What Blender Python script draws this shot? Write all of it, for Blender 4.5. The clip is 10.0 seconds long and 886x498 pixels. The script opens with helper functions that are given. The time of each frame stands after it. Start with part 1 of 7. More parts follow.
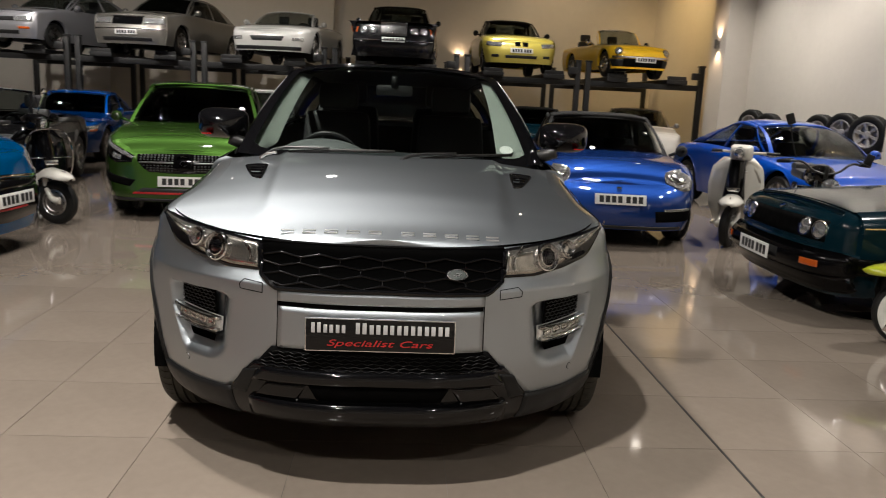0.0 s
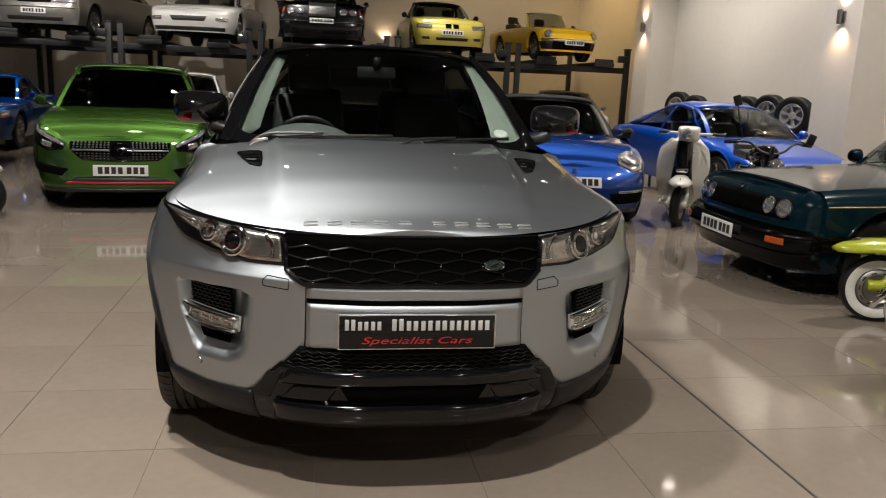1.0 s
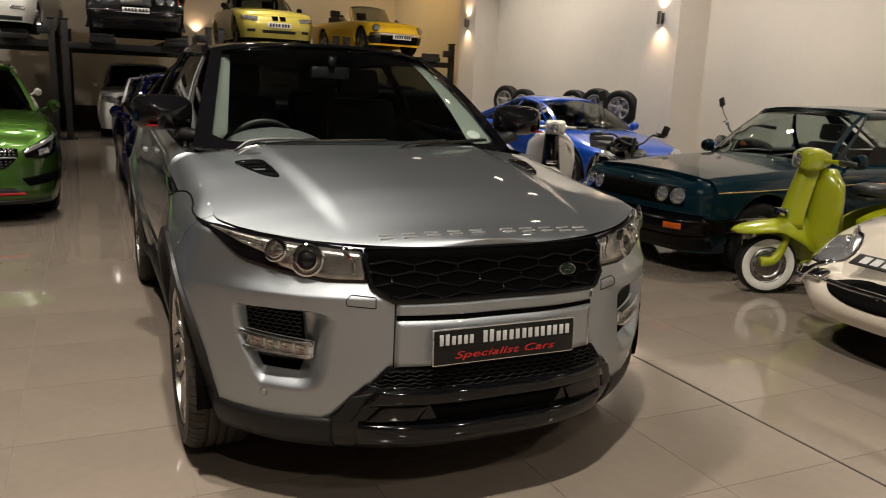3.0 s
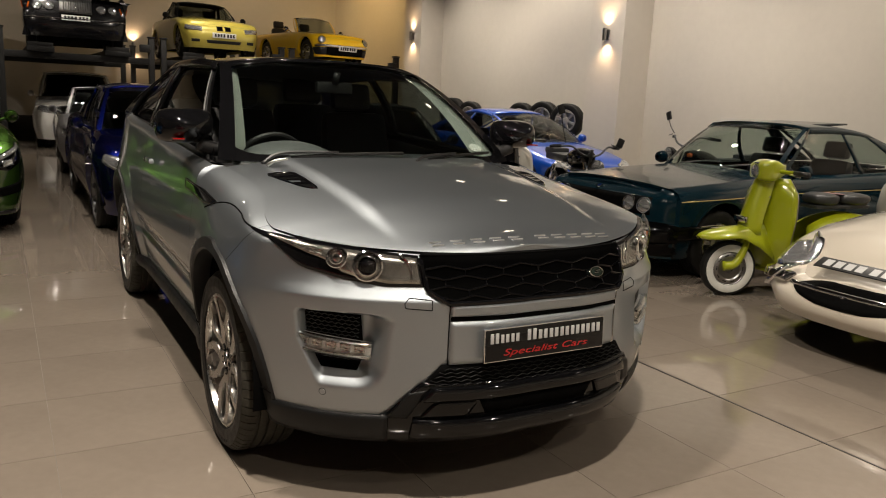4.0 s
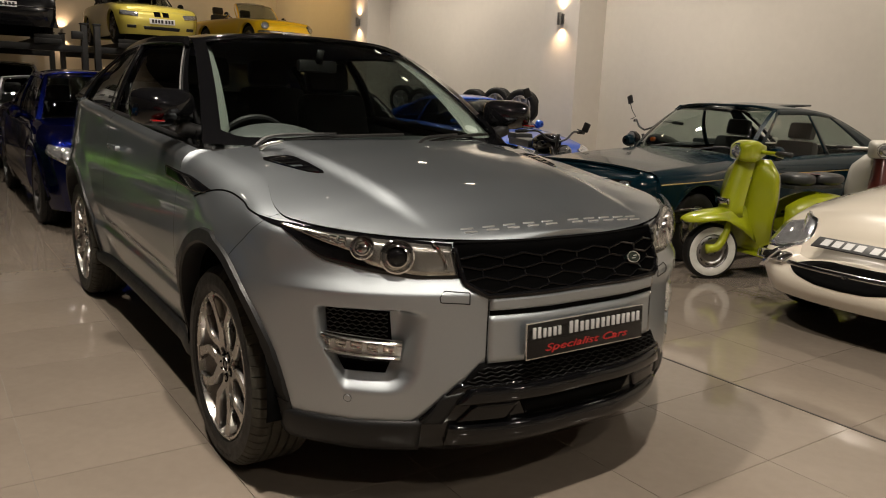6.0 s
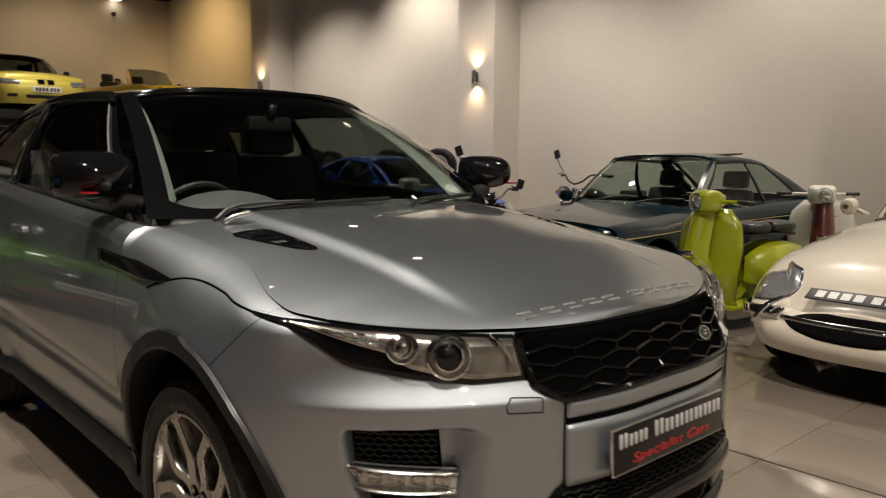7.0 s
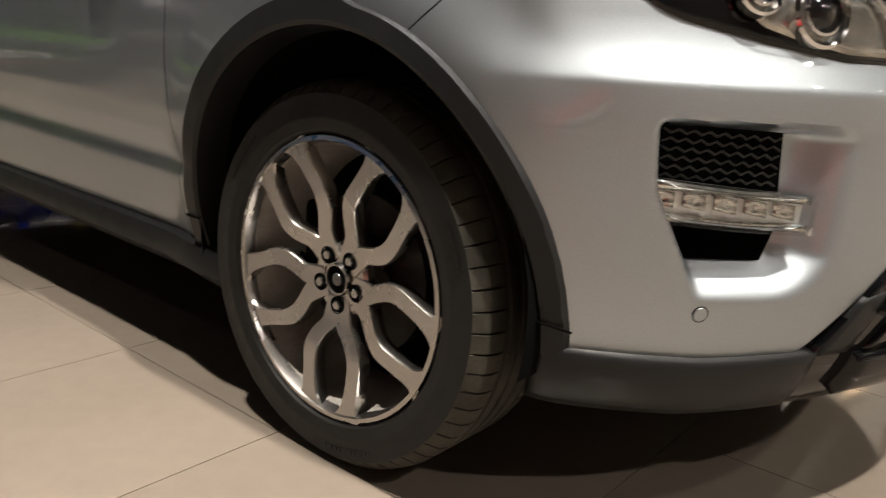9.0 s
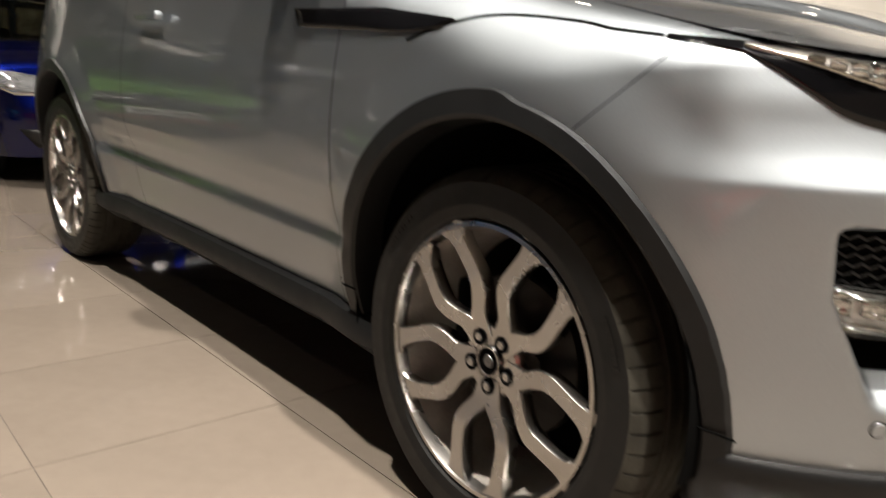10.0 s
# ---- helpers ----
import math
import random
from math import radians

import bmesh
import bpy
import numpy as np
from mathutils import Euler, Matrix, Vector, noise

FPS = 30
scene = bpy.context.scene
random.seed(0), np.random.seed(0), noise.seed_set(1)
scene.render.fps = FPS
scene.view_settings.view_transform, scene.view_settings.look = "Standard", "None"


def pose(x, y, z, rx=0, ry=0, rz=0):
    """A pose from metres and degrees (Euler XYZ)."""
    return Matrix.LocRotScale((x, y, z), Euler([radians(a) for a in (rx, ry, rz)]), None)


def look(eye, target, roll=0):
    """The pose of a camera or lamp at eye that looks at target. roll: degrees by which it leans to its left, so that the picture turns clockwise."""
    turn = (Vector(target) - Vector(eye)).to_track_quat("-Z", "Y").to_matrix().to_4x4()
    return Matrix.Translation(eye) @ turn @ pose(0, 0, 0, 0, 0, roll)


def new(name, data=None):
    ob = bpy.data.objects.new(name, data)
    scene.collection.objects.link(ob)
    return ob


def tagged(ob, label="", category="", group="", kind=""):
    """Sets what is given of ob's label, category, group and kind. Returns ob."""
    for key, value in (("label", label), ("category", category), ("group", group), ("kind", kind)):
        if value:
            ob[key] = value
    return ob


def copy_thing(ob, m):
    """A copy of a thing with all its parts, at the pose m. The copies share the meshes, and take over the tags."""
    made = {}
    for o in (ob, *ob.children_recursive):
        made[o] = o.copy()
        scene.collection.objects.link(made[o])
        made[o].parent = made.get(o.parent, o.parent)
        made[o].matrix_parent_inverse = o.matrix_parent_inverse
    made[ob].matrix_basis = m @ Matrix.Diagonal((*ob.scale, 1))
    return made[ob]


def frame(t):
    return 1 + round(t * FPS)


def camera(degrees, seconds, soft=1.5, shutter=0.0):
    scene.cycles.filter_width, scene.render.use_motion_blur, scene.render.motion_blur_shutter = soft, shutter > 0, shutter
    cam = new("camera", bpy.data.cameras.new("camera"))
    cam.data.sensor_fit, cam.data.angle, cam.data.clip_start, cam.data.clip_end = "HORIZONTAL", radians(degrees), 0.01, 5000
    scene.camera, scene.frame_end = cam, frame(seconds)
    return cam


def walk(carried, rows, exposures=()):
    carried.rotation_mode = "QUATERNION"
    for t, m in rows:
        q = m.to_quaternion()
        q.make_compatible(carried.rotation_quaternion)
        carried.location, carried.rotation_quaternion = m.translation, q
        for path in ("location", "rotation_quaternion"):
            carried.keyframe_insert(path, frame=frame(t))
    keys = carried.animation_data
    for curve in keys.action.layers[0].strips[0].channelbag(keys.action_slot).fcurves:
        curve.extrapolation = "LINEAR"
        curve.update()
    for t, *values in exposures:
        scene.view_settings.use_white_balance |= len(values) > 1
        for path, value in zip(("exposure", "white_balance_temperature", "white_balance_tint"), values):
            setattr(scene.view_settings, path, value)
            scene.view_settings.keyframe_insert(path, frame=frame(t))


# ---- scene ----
cam = camera(59.9, 10.0, 1.0, 0.5)
PATH = [
    (0, (0.046, -2.597, 1.426), (0.166, -0.638, 1.043), 2.7),
    (0.5, (-0.154, -2.532, 1.409), (0.09, -0.587, 1.013), 2.7),
    (1, (-0.347, -2.42, 1.403), (-0.013, -0.492, 0.988), 2.6),
    (1.5, (-0.594, -2.377, 1.409), (-0.135, -0.477, 0.987), 2.0),
    (2, (-0.839, -2.302, 1.414), (-0.245, -0.437, 1.001), 1.7),
    (2.5, (-1.013, -2.118, 1.407), (-0.293, -0.3, 0.989), 2.0),
    (4, (-1.658, -2.092, 1.414), (-0.671, -0.393, 1.037), 2.8),
    (4.5, (-1.816, -2.101, 1.418), (-0.766, -0.439, 1.048), 2.6),
    (5, (-1.898, -2.067, 1.405), (-0.811, -0.432, 1.025), 2.2),
    (6.3, (-1.766, -1.531, 1.33), (-0.621, 0.061, 0.937), 2.4),
    (6.5, (-1.782, -1.384, 1.324), (-0.574, 0.173, 0.982), 2.5),
    (7, (-1.768, -1.049, 1.309), (-0.434, 0.423, 1.075), 0.4),
    (7.5, (-1.757, -0.664, 1.242), (-0.32, 0.712, 1.035), -0.5),
    (8, (-1.845, -0.329, 1.103), (-0.302, 0.918, 0.846), 0.2),
    (8.5, (-1.813, -0.168, 0.878), (-0.267, 1.038, 0.48), 1.2),
    (9, (-1.84, -0.126, 0.776), (-0.341, 1.1, 0.276), 3.6),
    (9.5, (-1.856, -0.115, 0.797), (-0.458, 1.219, 0.281), 3.9),
    (10, (-1.877, -0.081, 0.873), (-0.595, 1.389, 0.432), 3.0),
]
walk(cam, [(t, look(eye, target, roll)) for t, eye, target, roll in PATH], [(0, 0.47, 5950, 10), (1.5, 0.45, 6100, 10), (2.5, 0.38, 6300, 10), (4.0, 0.25, 6550, 10), (7.5, 0.17, 6450, 10), (8.6, 0.88, 6200, 10), (9.2, 1.12, 6200, 10), (10, 1.15, 6200, 10)])

# ---------- world, exposure and lamps ----------
scene.view_settings.exposure = 0.0
world = bpy.data.worlds.new("showroom_dark")
scene.world = world
world.use_nodes = True
world.node_tree.nodes["Background"].inputs[0].default_value = (1.0, 0.86, 0.7, 1)
world.node_tree.nodes["Background"].inputs[1].default_value = 0.008

CEIL = 5.78


def spot_lamp(name, place, target, watts, color, size=0.12, cone=80, blend=0.6):
    data = bpy.data.lights.new(name, "SPOT")
    data.energy, data.color, data.shadow_soft_size = watts, color, size
    data.spot_size, data.spot_blend = radians(cone), blend
    ob = new(name, data)
    ob.matrix_world = look(place, target)
    return ob


WARM = (1.0, 0.895, 0.765)
AMBER = (1.0, 0.66, 0.27)
KEY = (-1.1, -1.3)
SIDE = (-1.95, 1.4)
REAR = (-1.35, 10.1)
WALL_ROW = {-5.6: (112, 900), -1.2: (112, 600), 3.0: (118, 620), 6.5: (100, 720), 9.9: (104, 580), 12.8: (108, 620)}
DOWNLIGHTS = [KEY, REAR, SIDE] + [(x, y) for y in (-5.6, -1.2, 3.0, 7.0, 11.0, 14.6) for x in (-9.0, -5.2)] + [(6.3 if y == 9.9 else 5.4, y) for y in WALL_ROW] + [(x, y) for y in (-5.1, 7.0, 14.6) for x in (-1.35, 2.35)] + [(2.35, 10.1)]
for lx, ly in DOWNLIGHTS:
    aim, cone, watts = (lx, ly, 0), 84, 720
    if (lx, ly) == KEY:
        cone, watts = 128, 1250
    elif (lx, ly) == REAR:
        cone, watts = 150, 25
    elif (lx, ly) == SIDE:
        cone, watts = 112, 950
    elif lx > 5:
        cone, watts = WALL_ROW[ly]
        aim = (lx + 0.9, ly, 0)
    elif ly in (10.1, 11.0):
        aim, cone, watts = (lx, 15.0, 1.5), 95, 700 if lx < -4 else 300
    elif ly == 14.6:
        cone, watts = 84, 430
    elif ly == -5.1:
        cone, watts = 124, 480
    elif ly == -5.6:
        cone, watts = 100, 420
    elif lx == -9.0 or ly < 4:
        cone, watts = 84, 200
    spot_lamp("downlight_lamp", (lx, ly, CEIL - 0.12), aim, watts, WARM, 0.09 if (lx, ly) == KEY else 0.12, cone, 0.75 if lx > 5 else 0.8)
for lx, watts in ((-4.0, 45), (0.5, 25), (4.5, 150)):
    spot_lamp("back_wall_lamp", (lx, 18.6, CEIL - 0.12), (lx + 0.4, 21.4, 2.0), watts, (1.0, 0.74, 0.42), 0.1, 120, 0.8)
spot_lamp("amber_lamp", (5.2, 18.0, CEIL - 0.12), (7.7, 18.6, 3.0), 340, AMBER, 0.1, 120, 0.9)

# ---------- materials ----------
def nodes_of(name):
    m = bpy.data.materials.new(name)
    m.use_nodes = True
    t = m.node_tree
    return m, t, t.nodes["Principled BSDF"]


def noise_ramp(t, scale, lo, hi, detail=4.0, rough=0.6, coord="Object"):
    co = t.nodes.new("ShaderNodeTexCoord")
    n = t.nodes.new("ShaderNodeTexNoise")
    n.inputs["Scale"].default_value = scale
    n.inputs["Detail"].default_value = detail
    n.inputs["Roughness"].default_value = rough
    t.links.new(co.outputs[coord], n.inputs["Vector"])
    r = t.nodes.new("ShaderNodeMapRange")
    r.inputs["From Min"].default_value, r.inputs["From Max"].default_value = 0.3, 0.7
    r.inputs["To Min"].default_value, r.inputs["To Max"].default_value = lo, hi
    t.links.new(n.outputs["Fac"], r.inputs["Value"])
    return n, r


def surface(name, color, rough=0.5, metal=0.0, vary=0.12, scale=6.0, bump=0.0, bump_scale=120.0, coat=0.0, spec=0.5, island=0.0):
    """A surface whose colour and gloss wander at two scales."""
    m, t, b = nodes_of(name)
    b.inputs["Metallic"].default_value = metal
    b.inputs["Specular IOR Level"].default_value = spec
    b.inputs["Coat Weight"].default_value = coat
    b.inputs["Coat Roughness"].default_value = 0.04
    _, big = noise_ramp(t, scale, 1 - vary, 1 + vary)
    _, fine = noise_ramp(t, scale * 14, 1 - vary * 0.5, 1 + vary * 0.5)
    mul = t.nodes.new("ShaderNodeMath")
    mul.operation = "MULTIPLY"
    t.links.new(big.outputs[0], mul.inputs[0])
    t.links.new(fine.outputs[0], mul.inputs[1])
    value = mul.outputs[0]
    if island:
        info = t.nodes.new("ShaderNodeObjectInfo")
        geo = t.nodes.new("ShaderNodeNewGeometry")
        both = t.nodes.new("ShaderNodeMath")
        both.operation = "ADD"
        t.links.new(info.outputs["Random"], both.inputs[0])
        t.links.new(geo.outputs["Random Per Island"], both.inputs[1])
        r = t.nodes.new("ShaderNodeMapRange")
        r.inputs["From Max"].default_value = 2.0
        r.inputs["To Min"].default_value, r.inputs["To Max"].default_value = 1 - island, 1 + island
        t.links.new(both.outputs[0], r.inputs["Value"])
        m2 = t.nodes.new("ShaderNodeMath")
        m2.operation = "MULTIPLY"
        t.links.new(value, m2.inputs[0])
        t.links.new(r.outputs[0], m2.inputs[1])
        value = m2.outputs[0]
    sc = t.nodes.new("ShaderNodeVectorMath")
    sc.operation = "SCALE"
    sc.inputs[0].default_value = color
    t.links.new(value, sc.inputs["Scale"])
    t.links.new(sc.outputs[0], b.inputs["Base Color"])
    _, rr = noise_ramp(t, scale * 2.3, max(0.01, rough * 0.85), min(1.0, rough * 1.15))
    t.links.new(rr.outputs[0], b.inputs["Roughness"])
    if bump:
        nz, _ = noise_ramp(t, bump_scale, 0, 1)
        bp = t.nodes.new("ShaderNodeBump")
        bp.inputs["Strength"].default_value = bump
        bp.inputs["Distance"].default_value = 0.002
        t.links.new(nz.outputs["Fac"], bp.inputs["Height"])
        t.links.new(bp.outputs[0], b.inputs["Normal"])
    return m


def paint(name, color, metal=0.35, rough=0.32, flake=0.10, coat=1.0, spec=0.5):
    m, t, b = nodes_of(name)
    b.inputs["Metallic"].default_value = metal
    b.inputs["Roughness"].default_value = rough
    b.inputs["Specular IOR Level"].default_value = spec
    b.inputs["Coat Weight"].default_value = coat
    b.inputs["Coat Roughness"].default_value = 0.03
    _, big = noise_ramp(t, 1.1, 1 - flake * 0.4, 1 + flake * 0.4, 2.0)
    sc = t.nodes.new("ShaderNodeVectorMath")
    sc.operation = "SCALE"
    sc.inputs[0].default_value = color
    t.links.new(big.outputs[0], sc.inputs["Scale"])
    t.links.new(sc.outputs[0], b.inputs["Base Color"])
    return m


def flake_paint(name, color, rough=0.5, body=0.14, gloss=1.0):
    """Metallic paint: flakes with a soft lobe that ends soon, a little body colour, and a clear coat over both."""
    m = bpy.data.materials.new(name)
    m.use_nodes = True
    t = m.node_tree
    t.nodes.clear()
    out = t.nodes.new("ShaderNodeOutputMaterial")
    _, big = noise_ramp(t, 1.1, 0.97, 1.03, 2.0)
    _, fine = noise_ramp(t, 700.0, 0.94, 1.06, 1.0)
    mul = t.nodes.new("ShaderNodeMath")
    mul.operation = "MULTIPLY"
    t.links.new(big.outputs[0], mul.inputs[0])
    t.links.new(fine.outputs[0], mul.inputs[1])
    sc = t.nodes.new("ShaderNodeVectorMath")
    sc.operation = "SCALE"
    sc.inputs[0].default_value = color
    t.links.new(mul.outputs[0], sc.inputs["Scale"])
    flakes = t.nodes.new("ShaderNodeBsdfAnisotropic")
    flakes.distribution = "BECKMANN"
    flakes.inputs["Roughness"].default_value = rough
    flat = t.nodes.new("ShaderNodeBsdfDiffuse")
    coat = t.nodes.new("ShaderNodeBsdfAnisotropic")
    coat.distribution = "GGX"
    coat.inputs["Roughness"].default_value = 0.03
    coat.inputs["Color"].default_value = (gloss, gloss, gloss, 1)
    for node in (flakes, flat):
        t.links.new(sc.outputs[0], node.inputs["Color"])
    under, over, fresnel = t.nodes.new("ShaderNodeMixShader"), t.nodes.new("ShaderNodeMixShader"), t.nodes.new("ShaderNodeFresnel")
    under.inputs[0].default_value = body
    fresnel.inputs["IOR"].default_value = 1.55
    t.links.new(flakes.outputs[0], under.inputs[1])
    t.links.new(flat.outputs[0], under.inputs[2])
    t.links.new(fresnel.outputs[0], over.inputs[0])
    t.links.new(under.outputs[0], over.inputs[1])
    t.links.new(coat.outputs[0], over.inputs[2])
    t.links.new(over.outputs[0], out.inputs[0])
    return m


def glass(name, tint, gloss=1.0, ior=1.5, rough=0.0):
    """Thin glass: clear through, tinted, with a true Fresnel gloss."""
    m = bpy.data.materials.new(name)
    m.use_nodes = True
    t = m.node_tree
    t.nodes.clear()
    out = t.nodes.new("ShaderNodeOutputMaterial")
    mix = t.nodes.new("ShaderNodeMixShader")
    clear = t.nodes.new("ShaderNodeBsdfTransparent")
    clear.inputs[0].default_value = (*tint, 1)
    shine = t.nodes.new("ShaderNodeBsdfGlossy")
    shine.inputs["Roughness"].default_value = rough
    shine.inputs["Color"].default_value = (gloss, gloss, gloss, 1)
    face = t.nodes.new("ShaderNodeLayerWeight")
    face.inputs["Blend"].default_value = 0.5
    power = t.nodes.new("ShaderNodeMath")
    power.operation = "POWER"
    power.inputs[1].default_value = 5.0
    t.links.new(face.outputs["Facing"], power.inputs[0])
    r0 = t.nodes.new("ShaderNodeMath")
    r0.operation = "MULTIPLY_ADD"
    r0.inputs[1].default_value, r0.inputs[2].default_value = 0.5, 0.03
    t.links.new(power.outputs[0], r0.inputs[0])
    t.links.new(r0.outputs[0], mix.inputs[0])
    t.links.new(clear.outputs[0], mix.inputs[1])
    t.links.new(shine.outputs[0], mix.inputs[2])
    t.links.new(mix.outputs[0], out.inputs[0])
    return m


def glow(name, color, strength):
    m, t, b = nodes_of(name)
    b.inputs["Base Color"].default_value = (*color, 1)
    b.inputs["Emission Color"].default_value = (*color, 1)
    b.inputs["Emission Strength"].default_value = strength
    return m


SILVER = flake_paint("silver_paint", (0.36, 0.392, 0.42), 0.56, 0.10)
GLOSS_BLACK = surface("gloss_black", (0.003, 0.003, 0.0035), 0.07, 0.0, 0.1, 3.0, spec=0.4)
SATIN_BLACK = surface("satin_black_plastic", (0.009, 0.009, 0.0095), 0.42, 0.0, 0.2, 8.0, bump=0.12, bump_scale=500)
TRIM_GREY = surface("dark_grey_plastic", (0.008, 0.0083, 0.0086), 0.42, 0.0, 0.15, 6.0, bump=0.1, bump_scale=600, spec=0.25)
# near-black plastic; also the shade put behind the spokes and round the nuts
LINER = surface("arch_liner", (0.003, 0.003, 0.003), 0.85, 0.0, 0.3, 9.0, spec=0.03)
RUBBER = surface("tyre_rubber", (0.010, 0.0098, 0.0092), 0.50, 0.0, 0.25, 14.0, bump=0.2, bump_scale=300, spec=0.25)
CHROME = surface("chrome", (0.75, 0.75, 0.76), 0.07, 1.0, 0.04, 5.0)
ALLOY = surface("alloy_silver", (0.46, 0.445, 0.425), 0.27, 1.0, 0.05, 3.0)
PALE_MESH = surface("mesh_dark_grey", (0.02, 0.02, 0.02), 0.35, 0.0, 0.2, 9.0, spec=0.4)
MESH_BLACK = surface("mesh_black", (0.005, 0.005, 0.005), 0.55, 0.0, 0.2, 9.0, spec=0.12)
DEEP_BLACK = surface("grille_depth", (0.0015, 0.0015, 0.0015), 0.95, 0.0, 0.1, 9.0, spec=0.0)
GRILLE_BLACK = surface("grille_black", (0.002, 0.002, 0.0024), 0.14, 0.0, 0.1, 3.0, spec=0.22)
ALLOY_DARK = surface("alloy_shaded", (0.16, 0.16, 0.16), 0.35, 0.9, 0.15, 6.0)
STEEL = surface("steel_disc", (0.35, 0.34, 0.33), 0.35, 1.0, 0.1, 20.0)
SCREEN_GLASS = glass("windscreen_glass", (0.74, 0.79, 0.77), 1.0)
CAR_GLASS = glass("car_glass", (0.55, 0.58, 0.57), 1.0)
DARK_GLASS = glass("tinted_glass", (0.22, 0.24, 0.235), 1.0)
LENS_GLASS = glass("lamp_lens", (0.9, 0.9, 0.9), 1.0)
INTERIOR = surface("dark_cabin", (0.012, 0.012, 0.013), 0.6, 0.0, 0.2, 10.0, bump=0.1, bump_scale=300)
LEATHER = surface("black_leather", (0.014, 0.014, 0.015), 0.45, 0.0, 0.2, 12.0, bump=0.25, bump_scale=260)
WHITE_PLATE = surface("plate_white", (0.72, 0.72, 0.70), 0.4, 0.0, 0.04, 8.0)
BAR_BLACK = surface("plate_bar_black", (0.012, 0.012, 0.012), 0.45)
BAR_WHITE = surface("plate_bar_white", (0.46, 0.46, 0.46), 0.4)
BAR_RED = surface("plate_bar_red", (0.40, 0.012, 0.012), 0.4)
AMBER_LENS = surface("amber_lens", (0.42, 0.075, 0.006), 0.15, 0.0, 0.1, 40.0, coat=1.0)
RED_LENS = surface("red_lens", (0.22, 0.004, 0.004), 0.15, 0.0, 0.1, 40.0, coat=1.0)
REFLECTOR = surface("lamp_reflector", (0.62, 0.62, 0.60), 0.14, 1.0, 0.3, 60.0)
WALL = surface("wall_plaster", (0.56, 0.52, 0.46), 0.75, 0.0, 0.035, 0.6, bump=0.08, bump_scale=60)
CEILING_DARK = surface("ceiling_dark", (0.03, 0.028, 0.026), 0.9, 0.0, 0.2, 1.0)
GROUT = surface("grout", (0.135, 0.115, 0.095), 0.8, 0.0, 0.2, 5.0)
TILE = surface("polished_tile", (0.178, 0.149, 0.122), 0.065, 0.0, 0.07, 1.4, bump=0.012, bump_scale=30, island=0.05)
LIFT_STEEL = surface("lift_steel_grey", (0.011, 0.011, 0.0115), 0.45, 0.2, 0.25, 5.0, bump=0.1)
LAMP_GLOW = glow("lamp_glow", (1.0, 0.86, 0.68), 7.0)
DOWNLIGHT_GLOW = glow("downlight_glow", (1.0, 0.86, 0.68), 18.0)
SCONCE_GLOW = glow("sconce_glow", (1.0, 0.72, 0.42), 14.0)

BRIGHT_TRIM = surface("satin_bright_trim", (0.72, 0.72, 0.72), 0.24, 0.85, 0.04, 8.0)
IVORY = surface("ivory_trim", (0.25, 0.275, 0.245), 0.6, 0.0, 0.06, 10.0)
BINNACLE = surface("grey_dash_top", (0.085, 0.09, 0.09), 0.55, 0.0, 0.1, 20.0, bump=0.2, bump_scale=500)
PAPER = surface("paper_disc", (0.6, 0.62, 0.58), 0.6, 0.0, 0.15, 60.0)

